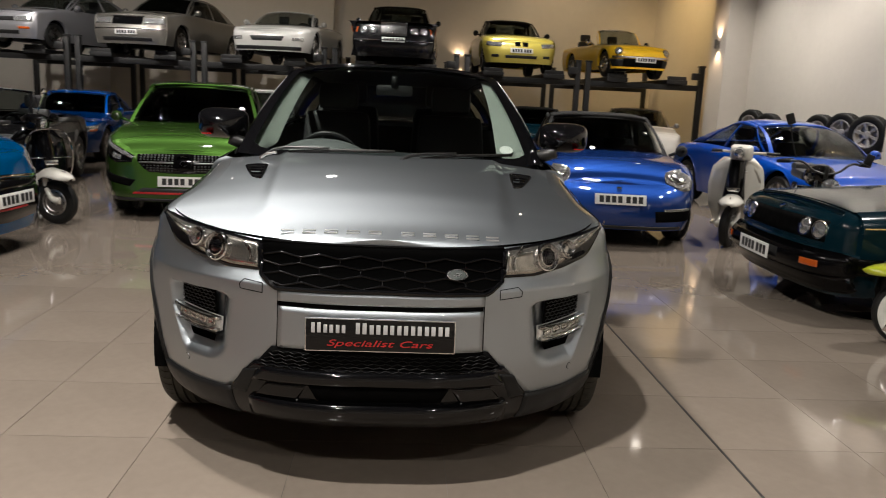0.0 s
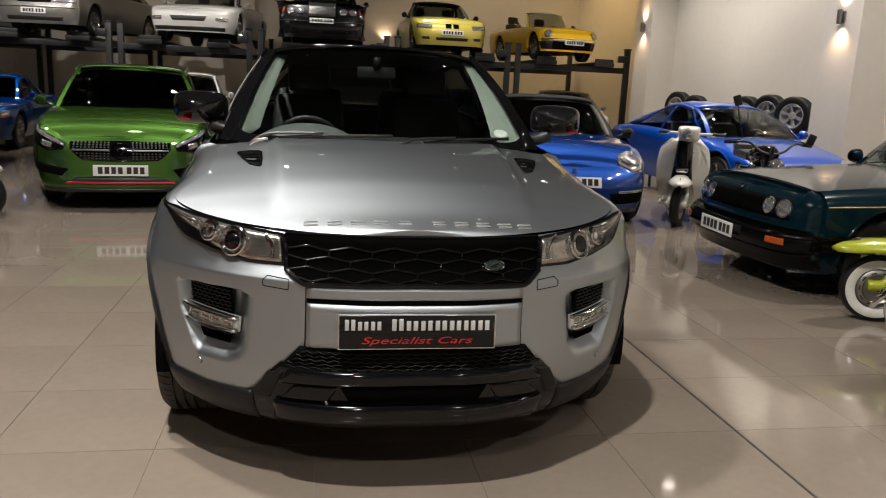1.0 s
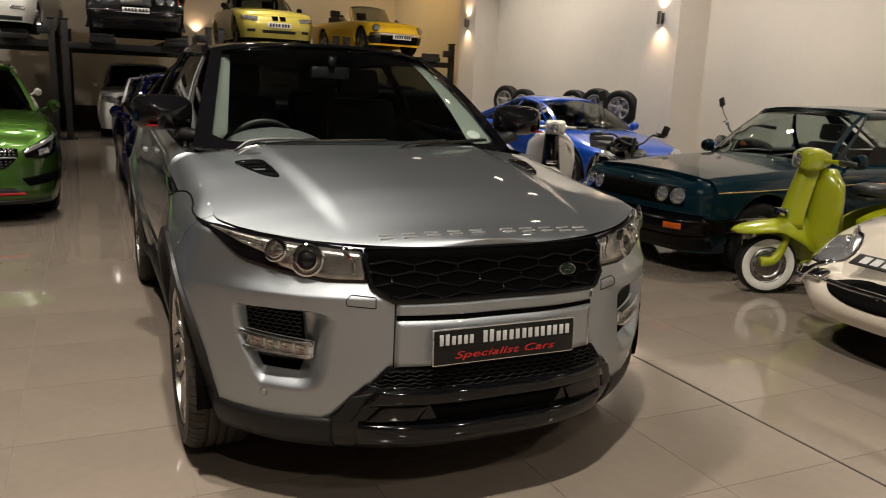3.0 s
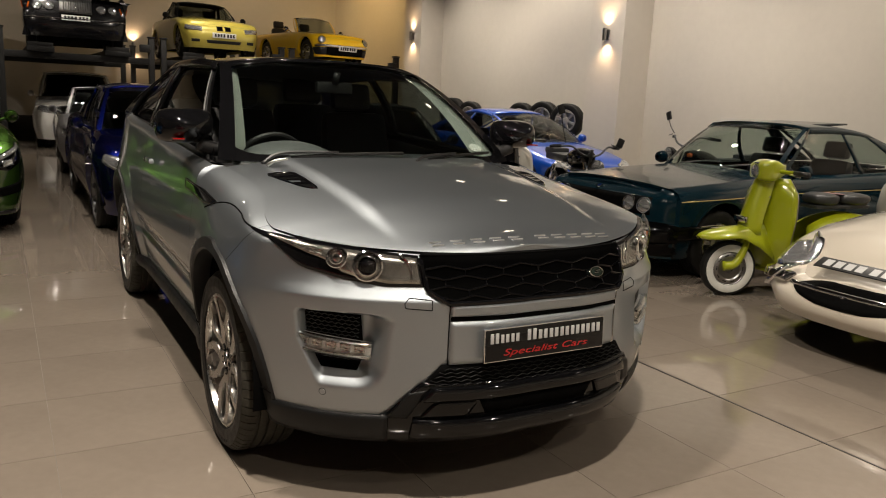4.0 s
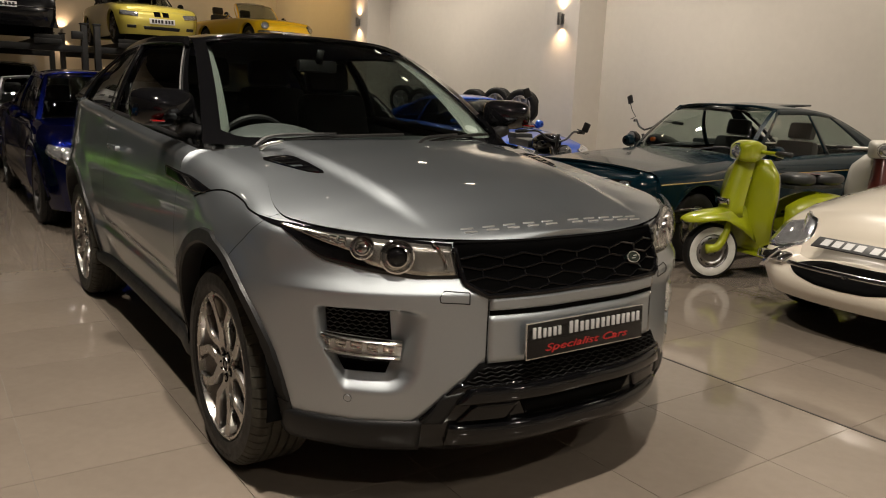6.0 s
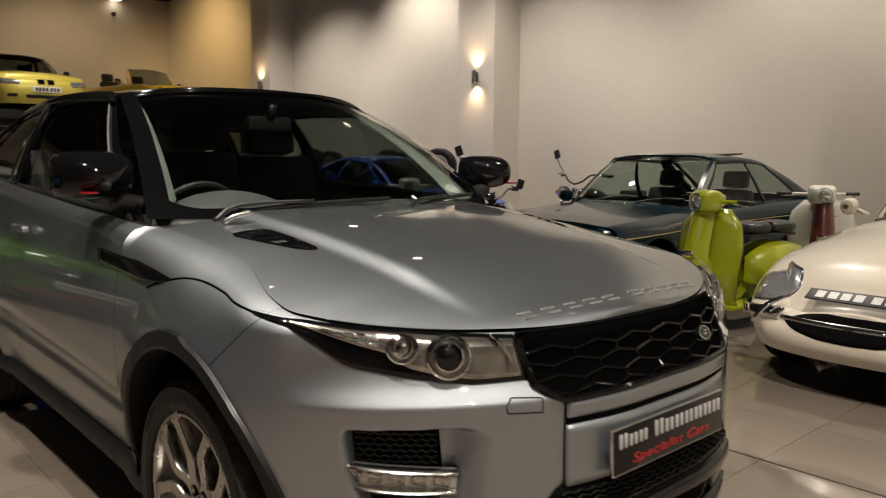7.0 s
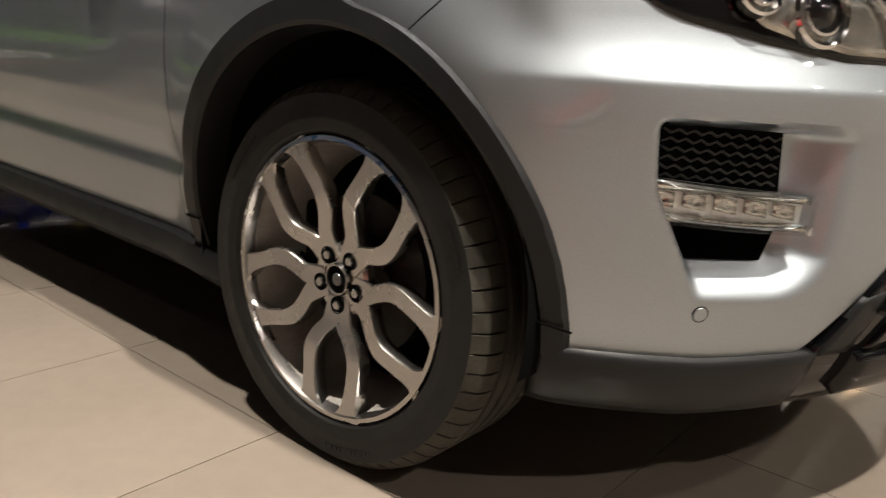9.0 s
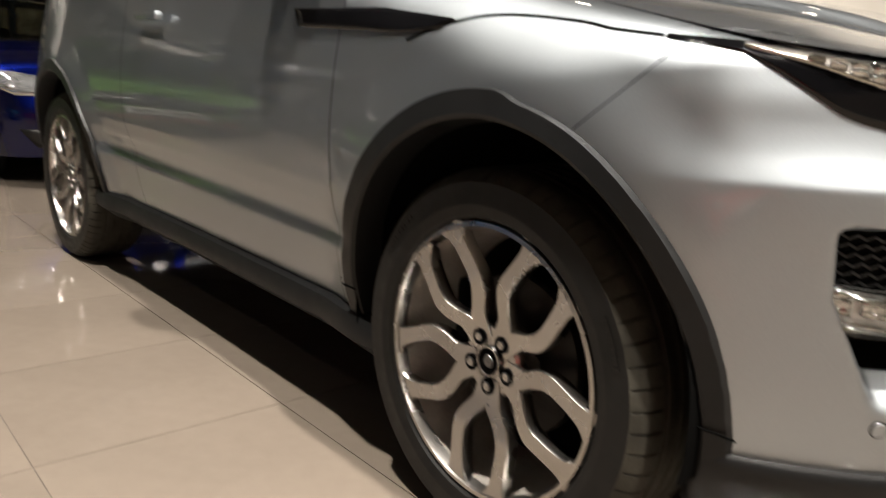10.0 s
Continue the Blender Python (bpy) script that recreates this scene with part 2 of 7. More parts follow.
# ---------- mesh tools ----------
class Mesh:
    """Collects vertices and faces of one part."""

    def __init__(self):
        self.v, self.f = [], []

    def grid(self, p, close_u=False, close_v=False, flip=False):
        p = np.asarray(p, float)
        nu, nv = p.shape[:2]
        base = len(self.v)
        self.v += [tuple(q) for q in p.reshape(-1, 3)]
        for i in range(nu if close_u else nu - 1):
            for j in range(nv if close_v else nv - 1):
                a, b = base + i * nv + j, base + ((i + 1) % nu) * nv + j
                c, d = base + ((i + 1) % nu) * nv + (j + 1) % nv, base + i * nv + (j + 1) % nv
                self.f.append((a, d, c, b) if flip else (a, b, c, d))
        return self

    def fan(self, ring, flip=False):
        base = len(self.v)
        self.v += [tuple(q) for q in ring]
        idx = tuple(range(base, base + len(ring)))
        self.f.append(idx[::-1] if flip else idx)
        return self

    def box(self, c, s, r=0.0, turn=None, taper=1.0):
        """A box with centre c and sizes s, its edges rounded by r; taper narrows the top."""
        bm = bmesh.new()
        bmesh.ops.create_cube(bm, size=1.0)
        for v in bm.verts:
            k = taper if v.co.z > 0 else 1.0
            v.co = Vector((v.co.x * s[0] * k, v.co.y * s[1] * k, v.co.z * s[2]))
        if r:
            bmesh.ops.bevel(bm, geom=bm.edges[:], offset=r, segments=2, profile=0.6, affect="EDGES")
        base = len(self.v)
        bm.verts.index_update()
        for v in bm.verts:
            q = turn @ v.co if turn else v.co
            self.v.append((q.x + c[0], q.y + c[1], q.z + c[2]))
        for f in bm.faces:
            self.f.append(tuple(base + v.index for v in f.verts))
        bm.free()
        return self

    def lathe(self, profile, n=32, axis="x", at=(0, 0, 0), caps=False):
        """profile: (radius, along the axis)."""
        p = []
        for k in range(n):
            c, s = math.cos(2 * math.pi * k / n), math.sin(2 * math.pi * k / n)
            row = []
            for r, h in profile:
                q = {"x": (h, r * c, r * s), "y": (r * s, h, r * c), "z": (r * c, r * s, h)}[axis]
                row.append((q[0] + at[0], q[1] + at[1], q[2] + at[2]))
            p.append(row)
        self.grid(p, close_u=True)
        if caps:
            self.fan([row[0] for row in p])
            self.fan([row[-1] for row in p], True)
        return self

    def tube(self, path, r, n=8, smooth=True, ends=True):
        path = curve(path, max(2, 5 * (len(path) - 1) + 1)) if smooth and len(path) > 2 else np.asarray(path, float)
        rs = r if hasattr(r, "__len__") else (r, r)
        rows = []
        up = Vector((0.123, 0.37, 0.9))
        for i, q in enumerate(path):
            d = Vector(path[min(i + 1, len(path) - 1)] - path[max(i - 1, 0)]).normalized()
            s = d.cross(up).normalized()
            w = s.cross(d)
            rad = rs[0] + (rs[1] - rs[0]) * i / max(1, len(path) - 1)
            rows.append([tuple(Vector(q) + rad * (math.cos(t) * s + math.sin(t) * w)) for t in np.linspace(0, 2 * math.pi, n, endpoint=False)])
        self.grid(rows, close_v=True)
        if ends:
            self.fan(rows[0])
            self.fan(rows[-1], True)
        return self

    def prism(self, poly, depth, axis="y", at=0.0, chamfer=0.0):
        """A flat polygon (two coordinates) drawn out along an axis; chamfer shrinks the far face."""
        n = len(poly)
        c = np.mean(np.asarray(poly, float), axis=0)

        def put(p, h):
            return {"y": (p[0], h, p[1]), "x": (h, p[0], p[1]), "z": (p[0], p[1], h)}[axis]
        near = [put(p, at) for p in poly]
        far = [put(c + (np.asarray(p) - c) * (1 - chamfer), at + depth) for p in poly]
        base = len(self.v)
        self.v += near + far
        for i in range(n):
            j = (i + 1) % n
            self.f.append((base + i, base + j, base + n + j, base + n + i))
        self.f.append(tuple(range(base, base + n))[::-1])
        self.f.append(tuple(range(base + n, base + 2 * n)))
        return self


def curve(points, n):
    """n points along a Catmull-Rom curve."""
    p = np.asarray(points, float)
    q = np.vstack([2 * p[0] - p[1], p, 2 * p[-1] - p[-2]])
    out = []
    for s in np.linspace(0, len(p) - 1, n):
        i = min(int(s), len(p) - 2)
        t = s - i
        a, b, c, d = q[i], q[i + 1], q[i + 2], q[i + 3]
        out.append(0.5 * (2 * b + (c - a) * t + (2 * a - 5 * b + 4 * c - d) * t * t + (3 * b - a - 3 * c + d) * t ** 3))
    return np.array(out)


def resample(points, n, smooth=False):
    p = curve(points, 12 * len(points)) if smooth and len(points) > 2 else np.asarray(points, float)
    s = np.concatenate([[0], np.cumsum(np.hypot(*np.diff(p[:, :2], axis=0).T))])
    k = np.linspace(0, s[-1], n)
    return np.stack([np.interp(k, s, p[:, i]) for i in range(p.shape[1])], axis=1)


class Table:
    """A smooth function through a few points."""

    def __init__(self, points):
        d = curve(points, 16 * len(points))
        self.x, self.y = np.maximum.accumulate(d[:, 0]), d[:, 1]

    def __call__(self, x):
        return np.interp(x, self.x, self.y)


def part(name, mesh, material, parent=None, label="", smooth=38, shadow=True):
    me = bpy.data.meshes.new(name)
    me.from_pydata(mesh.v, [], mesh.f)
    me.materials.append(material)
    if smooth:
        me.shade_smooth()
        me.set_sharp_from_angle(angle=radians(smooth))
    bm = bmesh.new()
    bm.from_mesh(me)
    bmesh.ops.remove_doubles(bm, verts=bm.verts, dist=1e-5)
    bmesh.ops.recalc_face_normals(bm, faces=bm.faces)
    bm.to_mesh(me)
    bm.free()
    ob = new(name, me)
    ob.parent = parent
    if label:
        ob["label"] = label
    if not shadow:
        ob.visible_shadow = False
    return ob


def thing(name, label, category, m=None, group=""):
    ob = new(name)
    ob.empty_display_size = 0.1
    if m is not None:
        ob.matrix_world = m
    return tagged(ob, label, category, group)


# ---------- car bodies ----------
class Shell:
    """The upright skin of a car: a planform wrapped round it, with profiles in height for front, side and rear.
    Places on it are named by the way round from the front's middle (a, left is minus) and the height z."""

    def __init__(self, plan, top, bottom, front, side, rear, shoulder=0.08, flares=()):
        p = curve(plan, 700)
        p[0, 0] = p[-1, 0] = 0
        d = np.gradient(p, axis=0)
        d /= np.linalg.norm(d, axis=1)[:, None]
        self.p, self.n = p, np.stack([d[:, 1], -d[:, 0]], axis=1)
        self.s = np.concatenate([[0], np.cumsum(np.linalg.norm(np.diff(p, axis=0), axis=1))])
        self.end = self.s[-1]
        self.top, self.bottom = Table(top), Table(bottom)
        self.front, self.side, self.rear = Table(front), Table(side), Table(rear)
        self.shoulder = Table(shoulder) if hasattr(shoulder, "__len__") else (lambda y: 0 * y + shoulder)
        self.flares = flares
        self.extra = None

    def at(self, a, z):
        a, z = np.broadcast_arrays(np.asarray(a, float), np.asarray(z, float))
        g, s = np.sign(a) + (a == 0), np.abs(a)
        x, y = np.interp(s, self.s, self.p[:, 0]), np.interp(s, self.s, self.p[:, 1])
        nx, ny = np.interp(s, self.s, self.n[:, 0]), np.interp(s, self.s, self.n[:, 1])
        wf, wr = np.clip(-ny, 0, 1) ** 1.4, np.clip(ny, 0, 1) ** 1.4
        ws = 1 - wf - wr
        inset = wf * self.front(z) + ws * self.side(z) + wr * self.rear(z)
        r = self.shoulder(y)
        d = np.clip((self.top(y) - z) / r, 0, 1)
        inset = inset + r * (1 - np.sqrt(np.clip(1 - (1 - d) ** 2, 0, 1)))
        for yc, zc, rad, out, width in self.flares:
            far = np.hypot(y - yc, z - zc)
            k = np.clip(1 - np.abs(far - rad) / width, 0, 1)
            inset = inset - ws * out * k * k * (3 - 2 * k)
        if self.extra:
            inset = inset + self.extra(s, z)
        return np.stack([g * (x - nx * inset), y - ny * inset, z], axis=-1)

    def normal(self, a, z):
        e = 0.004
        u = self.at(a + e, z) - self.at(a - e, z)
        v = self.at(a, z + e) - self.at(a, z - e)
        n = np.cross(u, v)
        return n / (np.linalg.norm(n, axis=-1)[..., None] + 1e-9)

    def edge(self, s):
        """The top edge at the way s: x, y, z."""
        y = np.interp(s, self.s, self.p[:, 1])
        q = self.at(s, self.top(y) - 1e-4)
        return q

    def skin(self, a0, a1, na, nz, low=0.0, high=1.0):
        a = np.linspace(a0, a1, na)
        y = np.interp(np.abs(a), self.s, self.p[:, 1])
        v = np.linspace(low, high, nz)
        lo, hi = self.bottom(y), self.top(y) - 1e-4
        z = lo[:, None] + (hi - lo)[:, None] * v[None]
        return self.at(np.broadcast_to(a[:, None], z.shape), z)

    def patch(self, upper, lower, nu=24, nv=6, off=0.004, depth=0.02, smooth=False, side=1, bulge=0.0):
        """A skin piece between two lines of (a, z), proud by off, its rim turned in by depth."""
        p, q = resample(upper, nu, smooth), resample(lower, nu, smooth)
        k = np.linspace(0, 1, nv)[None, :, None]
        az = p[:, None] * (1 - k) + q[:, None] * k
        a, z = az[..., 0] * side, az[..., 1]
        n = self.normal(a, z)
        u = np.linspace(0, 1, nu)[:, None]
        h = off + bulge * (4 * u * (1 - u)) ** 0.5 * (4 * k[..., 0] * (1 - k[..., 0])) ** 0.5
        top = self.at(a, z) + n * h[..., None]
        m = Mesh().grid(top)
        if depth:
            rim = np.concatenate([top[:, 0], top[-1, 1:], top[-2::-1, -1], top[0, -2:0:-1]])
            inn = np.concatenate([n[:, 0], n[-1, 1:], n[-2::-1, -1], n[0, -2:0:-1]])
            m.grid(np.stack([rim, rim - inn * depth], axis=1), close_u=True)
        return m


def cut_arches(mesh, wheels, radius, sink=0.6):
    """Opens round wheel arches in a skin and draws the rim onto the circle."""
    bm = bmesh.new()
    vs = [bm.verts.new(v) for v in mesh.v]
    for f in mesh.f:
        try:
            bm.faces.new([vs[i] for i in f])
        except ValueError:
            pass
    bmesh.ops.remove_doubles(bm, verts=bm.verts, dist=1e-5)
    for yc, zc in wheels:
        dead = []
        for f in bm.faces:
            c = f.calc_center_median()
            if abs(c.x) > sink and math.hypot(c.y - yc, c.z - zc) < radius:
                dead.append(f)
        rim = {v for f in dead for v in f.verts}
        bmesh.ops.delete(bm, geom=dead, context="FACES")
        for v in rim:
            if v.is_valid and v.link_faces:
                d = math.hypot(v.co.y - yc, v.co.z - zc)
                if d > 1e-4 and abs(d - radius) < 0.12:
                    v.co.y = yc + (v.co.y - yc) * radius / d
                    v.co.z = zc + (v.co.z - zc) * radius / d
    out = Mesh()
    bm.verts.index_update()
    out.v = [tuple(v.co) for v in bm.verts]
    out.f = [tuple(v.index for v in f.verts) for f in bm.faces]
    bm.free()
    return out


def side_x(shell, yc, z):
    """How far out the side stands at the length yc and height z."""
    s = np.linspace(0, shell.end, 500)
    q = shell.at(s, np.full_like(s, z))
    mid = q[np.argmax(q[:, 0]), 1]
    best = np.argmin(np.abs(q[:, 1] - yc) + 10 * (q[:, 0] < 0.5 * q[:, 0].max()))
    return float(q[best, 0])


def arch_parts(car, shell, wheels, radius, width, mat, proud=0.012, lip=0.05, low=0.0, label="", notch=0.0):
    """Lip and dark liner of each wheel arch, on both sides; notch narrows the lip ahead of its top."""
    for yc, zc in wheels:
        for g in (-1, 1):
            m, liner = Mesh(), Mesh()
            rows, inner = [], []
            for t in np.linspace(radians(-7), radians(187), 78 if notch else 41):
                row = []
                wide = width - notch * min(1.0, max(0.0, (t - radians(95)) / radians(5)))
                for r, o in ((radius + wide, -0.004), (radius + wide - 0.004, proud * 0.8), (radius + 0.008, proud), (radius, proud * 0.6), (radius - 0.006, -lip)):
                    y, z = yc + r * math.cos(t), zc + r * math.sin(t)
                    z = max(z, low)
                    row.append((g * (side_x(shell, y, z) + o), y, z))
                rows.append(row)
            m.grid(rows)
            part("wheel_arch", m, mat, car, label)
            x0 = side_x(shell, yc, zc + radius) - 0.045
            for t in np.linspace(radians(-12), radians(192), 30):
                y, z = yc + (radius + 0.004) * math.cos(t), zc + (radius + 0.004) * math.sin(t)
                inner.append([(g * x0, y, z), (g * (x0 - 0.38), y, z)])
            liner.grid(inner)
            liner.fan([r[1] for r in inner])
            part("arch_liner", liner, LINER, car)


def tyre_mesh(r, rim, width):
    h = width / 2
    prof = [(rim - 0.005, -h * 0.80), (rim + 0.008, -h * 0.92), (rim + 0.3 * (r - rim), -h), (rim + 0.75 * (r - rim), -h * 0.98), (r - 0.010, -h * 0.86), (r, -h * 0.72)]
    for k in range(4):
        x = -h * 0.72 + (k + 0.5) * h * 0.36
        prof += [(r, x - 0.006), (r - 0.007, x - 0.004), (r - 0.007, x + 0.004), (r, x + 0.006)]
    prof += [(rr, -x) for rr, x in prof[:6][::-1]]
    return Mesh().lathe(prof, 56, "x")


def wheel_simple(parent, at, r, rim, width, g, spokes=5, mat=None, hub=0.06, wide=0.045, dish=0.03):
    """A wheel: tyre, rim with spokes, dark brake behind."""
    mat = mat or ALLOY
    w = thing_part("wheel", parent, at)
    part("tyre", tyre_mesh(r, rim, width), RUBBER, w)
    m = Mesh()
    h = g * width / 2
    m.lathe([(rim + 0.004, h * 0.86), (rim, h * 0.97), (rim - 0.012, h * 0.97), (rim - 0.018, h * 0.8), (rim - 0.03, -h * 0.7)], 40, "x")
    m.lathe([(0.001, h * 0.82), (hub * 0.7, h * 0.82), (hub, h * 0.74), (hub * 1.05, h * 0.4)], 20, "x")
    for k in range(spokes):
        t = 2 * math.pi * k / spokes + 0.3
        rows = []
        for f in np.linspace(0, 1, 5):
            rad = hub * 0.8 + (rim - 0.015 - hub * 0.8) * f
            ww = wide * (0.75 + 0.5 * f)
            xo = h * 0.74 + dish * g * (f * f - 0.3) * 0.7
            c, s = math.cos(t), math.sin(t)
            rows.append([(xx, rad * c - o * s, rad * s + o * c) for o, xx in ((-ww / 2, xo - g * 0.03), (-ww / 2 * 0.8, xo), (ww / 2 * 0.8, xo), (ww / 2, xo - g * 0.03))])
        m.grid(rows)
    part("rim", m, mat, w)
    part("brake_disc", Mesh().lathe([(0.04, h * 0.15), (rim * 0.78, h * 0.15), (rim * 0.78, h * 0.0), (0.04, h * 0.0)], 28, "x"), STEEL, w)
    return w


def thing_part(name, parent, at=(0, 0, 0), turn=None):
    """An empty that holds the pieces of one part."""
    ob = new(name)
    ob.empty_display_size = 0.05
    ob.parent = parent
    ob.matrix_basis = Matrix.Translation(at) @ (turn.to_4x4() if turn else Matrix())
    return ob


class House:
    """The greenhouse: windscreen, roof, rear screen and sides between four corners a side."""

    def __init__(self, a0, a1, b1, b0, bow0=0.16, bow1=0.10, bow2=0.06, bow3=0.05, arch=0.04, crown=0.04, bulge=0.03, belt=0.0, dome=0.03):
        self.a0, self.a1, self.b1, self.b0 = (np.array(v, float) for v in (a0, a1, b1, b0))
        self.bow, self.arch, self.crown, self.bulge, self.belt, self.dome = (bow0, bow1, bow2, bow3), arch, crown, bulge, belt, dome

    def screen(self, u, v):
        p = self.a0 + (self.a1 - self.a0) * v
        b = self.bow[0] + (self.bow[1] - self.bow[0]) * v
        k = 1 - u * u
        return (u * p[0], p[1] - b * k - self.dome * 0.6 * 4 * v * (1 - v), p[2] + self.dome * 4 * v * (1 - v) + self.crown * k * v)

    def roof(self, u, v):
        p = self.a1 + (self.b1 - self.a1) * v
        k = 1 - u * u
        b = self.bow[1] * (1 - v) - self.bow[2] * v
        return (u * p[0] * (1 + 0.03 * 4 * v * (1 - v)), p[1] - b * k, p[2] + self.arch * 4 * v * (1 - v) + self.crown * (1 - u ** 4) * (1 if abs(u) < 1 else 0))

    def back(self, u, v):
        p = self.b1 + (self.b0 - self.b1) * v
        k = 1 - u * u
        b = self.bow[2] + (self.bow[3] - self.bow[2]) * v
        return (u * p[0], p[1] + b * k + 0.02 * 4 * v * (1 - v), p[2] + self.dome * 0.5 * 4 * v * (1 - v) + self.crown * k * (1 - v))

    def flank(self, u, v, g=1, out=0.0):
        lo = self.a0 + (self.b0 - self.a0) * u
        hi = self.a1 + (self.b1 - self.a1) * u
        x = lo[0] + (hi[0] - lo[0]) * v + self.bulge * math.sin(math.pi * min(1, v * 0.9 + 0.05)) + 0.02 * 4 * u * (1 - u) + out
        x += hi[0] * 0.03 * 4 * u * (1 - u) * v
        z = (lo[2] + self.belt * 4 * u * (1 - u)) * (1 - v) + (hi[2] + self.arch * 4 * u * (1 - u)) * v
        return (g * x, lo[1] + (hi[1] - lo[1]) * v, z)

    def sheet(self, fn, u0, u1, v0, v1, nu=14, nv=10):
        return [[fn(u, v) for v in np.linspace(v0, v1, nv)] for u in np.linspace(u0, u1, nu)]

    def strip(self, b0, b1, t0, t1, v0=0.0, v1=1.0, g=1, out=0.0, nu=6, nv=8):
        """A piece of the flank between the shares b0..b1 at the belt and t0..t1 at the roof."""
        rows = []
        for k in np.linspace(0, 1, nu):
            rows.append([self.flank((b0 + (b1 - b0) * k) * (1 - v) + (t0 + (t1 - t0) * k) * v, v, g, out) for v in np.linspace(v0, v1, nv)])
        return rows


def slab(rows, thick):
    """A sheet given thickness along its mean normal."""
    p = np.asarray(rows, float)
    du, dv = np.gradient(p, axis=0), np.gradient(p, axis=1)
    n = np.cross(du, dv)
    n /= np.linalg.norm(n, axis=-1)[..., None] + 1e-9
    q = p - n * thick
    m = Mesh().grid(p).grid(q, flip=True)
    for a, b in ((p[0], q[0]), (p[-1], q[-1]), (p[:, 0], q[:, 0]), (p[:, -1], q[:, -1])):
        m.grid(np.stack([a, b], axis=1))
    return m


def number_plate(parent, place, normal_turn, w=0.52, h=0.111, base=None, bar=None, bars=((-0.42, -0.32), (-0.30, -0.20), (-0.18, -0.08), (-0.06, 0.04), (0.10, 0.20), (0.22, 0.32), (0.34, 0.44)), band=True, name="number_plate"):
    """A plate whose letters are plain bars, with its face towards local -y."""
    holder = thing_part(name, parent, place, normal_turn)
    part("plate", Mesh().box((0, 0, 0), (w, 0.008, h), 0.003), base or WHITE_PLATE, holder)
    for x0, x1 in bars:
        part("bar", Mesh().box(((x0 + x1) / 2 * w, -0.0045, 0), ((x1 - x0) * w * 0.86, 0.003, h * 0.62)), bar or BAR_BLACK, holder)
    return holder


def seat(parent, at, mat, s=1.0, rest=True):
    m = Mesh()
    m.box((0, 0, 0.12), (0.50 * s, 0.50, 0.16), 0.05)
    m.box((0, 0.27, 0.46), (0.50 * s, 0.16, 0.62), 0.06, Matrix.Rotation(radians(-14), 3, "X"), 0.86)
    if rest:
        m.box((0, 0.40, 0.86), (0.27 * s, 0.11, 0.18), 0.045, Matrix.Rotation(radians(-12), 3, "X"))
        for x in (-0.06, 0.06):
            m.tube([(x, 0.36, 0.72), (x, 0.39, 0.82)], 0.007, 6)
    ob = part("seat", m, mat, parent)
    ob.location = at
    return ob


def steering_wheel(parent, at, mat, tilt=-65, r=0.185):
    m = Mesh()
    ring = [[((r + 0.015 * math.cos(b)) * math.cos(a), (r + 0.015 * math.cos(b)) * math.sin(a), 0.015 * math.sin(b)) for b in np.linspace(0, 2 * math.pi, 8, endpoint=False)] for a in np.linspace(0, 2 * math.pi, 32, endpoint=False)]
    m.grid(ring, close_u=True, close_v=True)
    m.box((0, 0, -0.01), (0.15, 0.12, 0.05), 0.02)
    for x in (-1, 1):
        m.box((x * 0.12, 0, 0), (0.14, 0.035, 0.014), 0.005)
    m.box((0, -0.11, 0), (0.04, 0.14, 0.014), 0.005)
    ob = part("steering_wheel", m, mat, parent)
    ob.location = at
    ob.rotation_euler = (radians(tilt), 0, 0)
    return ob

# ---------- the room ----------
X0, X1, Y0, Y1 = -13.5, 7.73, -8.5, 21.5


def wall(name, c, s):
    return tagged(part(name, Mesh().box(c, s), WALL, smooth=0), "plain beige plastered showroom wall", "wall", kind="structure")


wall("wall_east", (X1 + 0.15, (Y0 + Y1) / 2, CEIL / 2), (0.3, Y1 - Y0 + 0.6, CEIL))
wall("wall_west", (X0 - 0.15, (Y0 + Y1) / 2, CEIL / 2), (0.3, Y1 - Y0 + 0.6, CEIL))
wall("wall_north", ((X0 + X1) / 2, Y1 + 0.15, CEIL / 2), (X1 - X0, 0.3, CEIL))
wall("wall_south", ((X0 + X1) / 2, Y0 - 0.15, CEIL / 2), (X1 - X0, 0.3, CEIL))
tagged(part("ceiling", Mesh().box(((X0 + X1) / 2, (Y0 + Y1) / 2, CEIL + 0.1), (X1 - X0 + 0.6, Y1 - Y0 + 0.6, 0.2)), CEILING_DARK, smooth=0), "dark painted high showroom ceiling", "ceiling", kind="structure")
for py in (-5.66, 1.36, 8.02, 14.99):
    tagged(part("pilaster", Mesh().box((7.43, py, CEIL / 2), (0.6, 0.84, CEIL), 0.006), WALL, smooth=0), "pale plastered pilaster along the showroom wall", "pilaster", kind="structure")
for px in (-8.9, -2.4):
    tagged(part("pilaster", Mesh().box((px, Y1 - 0.2, CEIL / 2), (0.7, 0.4, CEIL), 0.006), WALL, smooth=0), "pale plastered pilaster along the showroom wall", "pilaster", kind="structure")
floor_bed = tagged(part("floor", Mesh().box(((X0 + X1) / 2, (Y0 + Y1) / 2, -0.06), (X1 - X0, Y1 - Y0, 0.112)), GROUT, smooth=0), "large polished beige grey porcelain floor tiles", "floor", kind="structure")

tagged(part("baseboard", Mesh().box((-2.9, 21.475, 0.26), (21.1, 0.045, 0.52), 0.004), surface("dark_plinth", (0.035, 0.034, 0.033), 0.6, 0.0, 0.15, 2.0)), "dark painted plinth along the back wall", "baseboard", kind="structure")


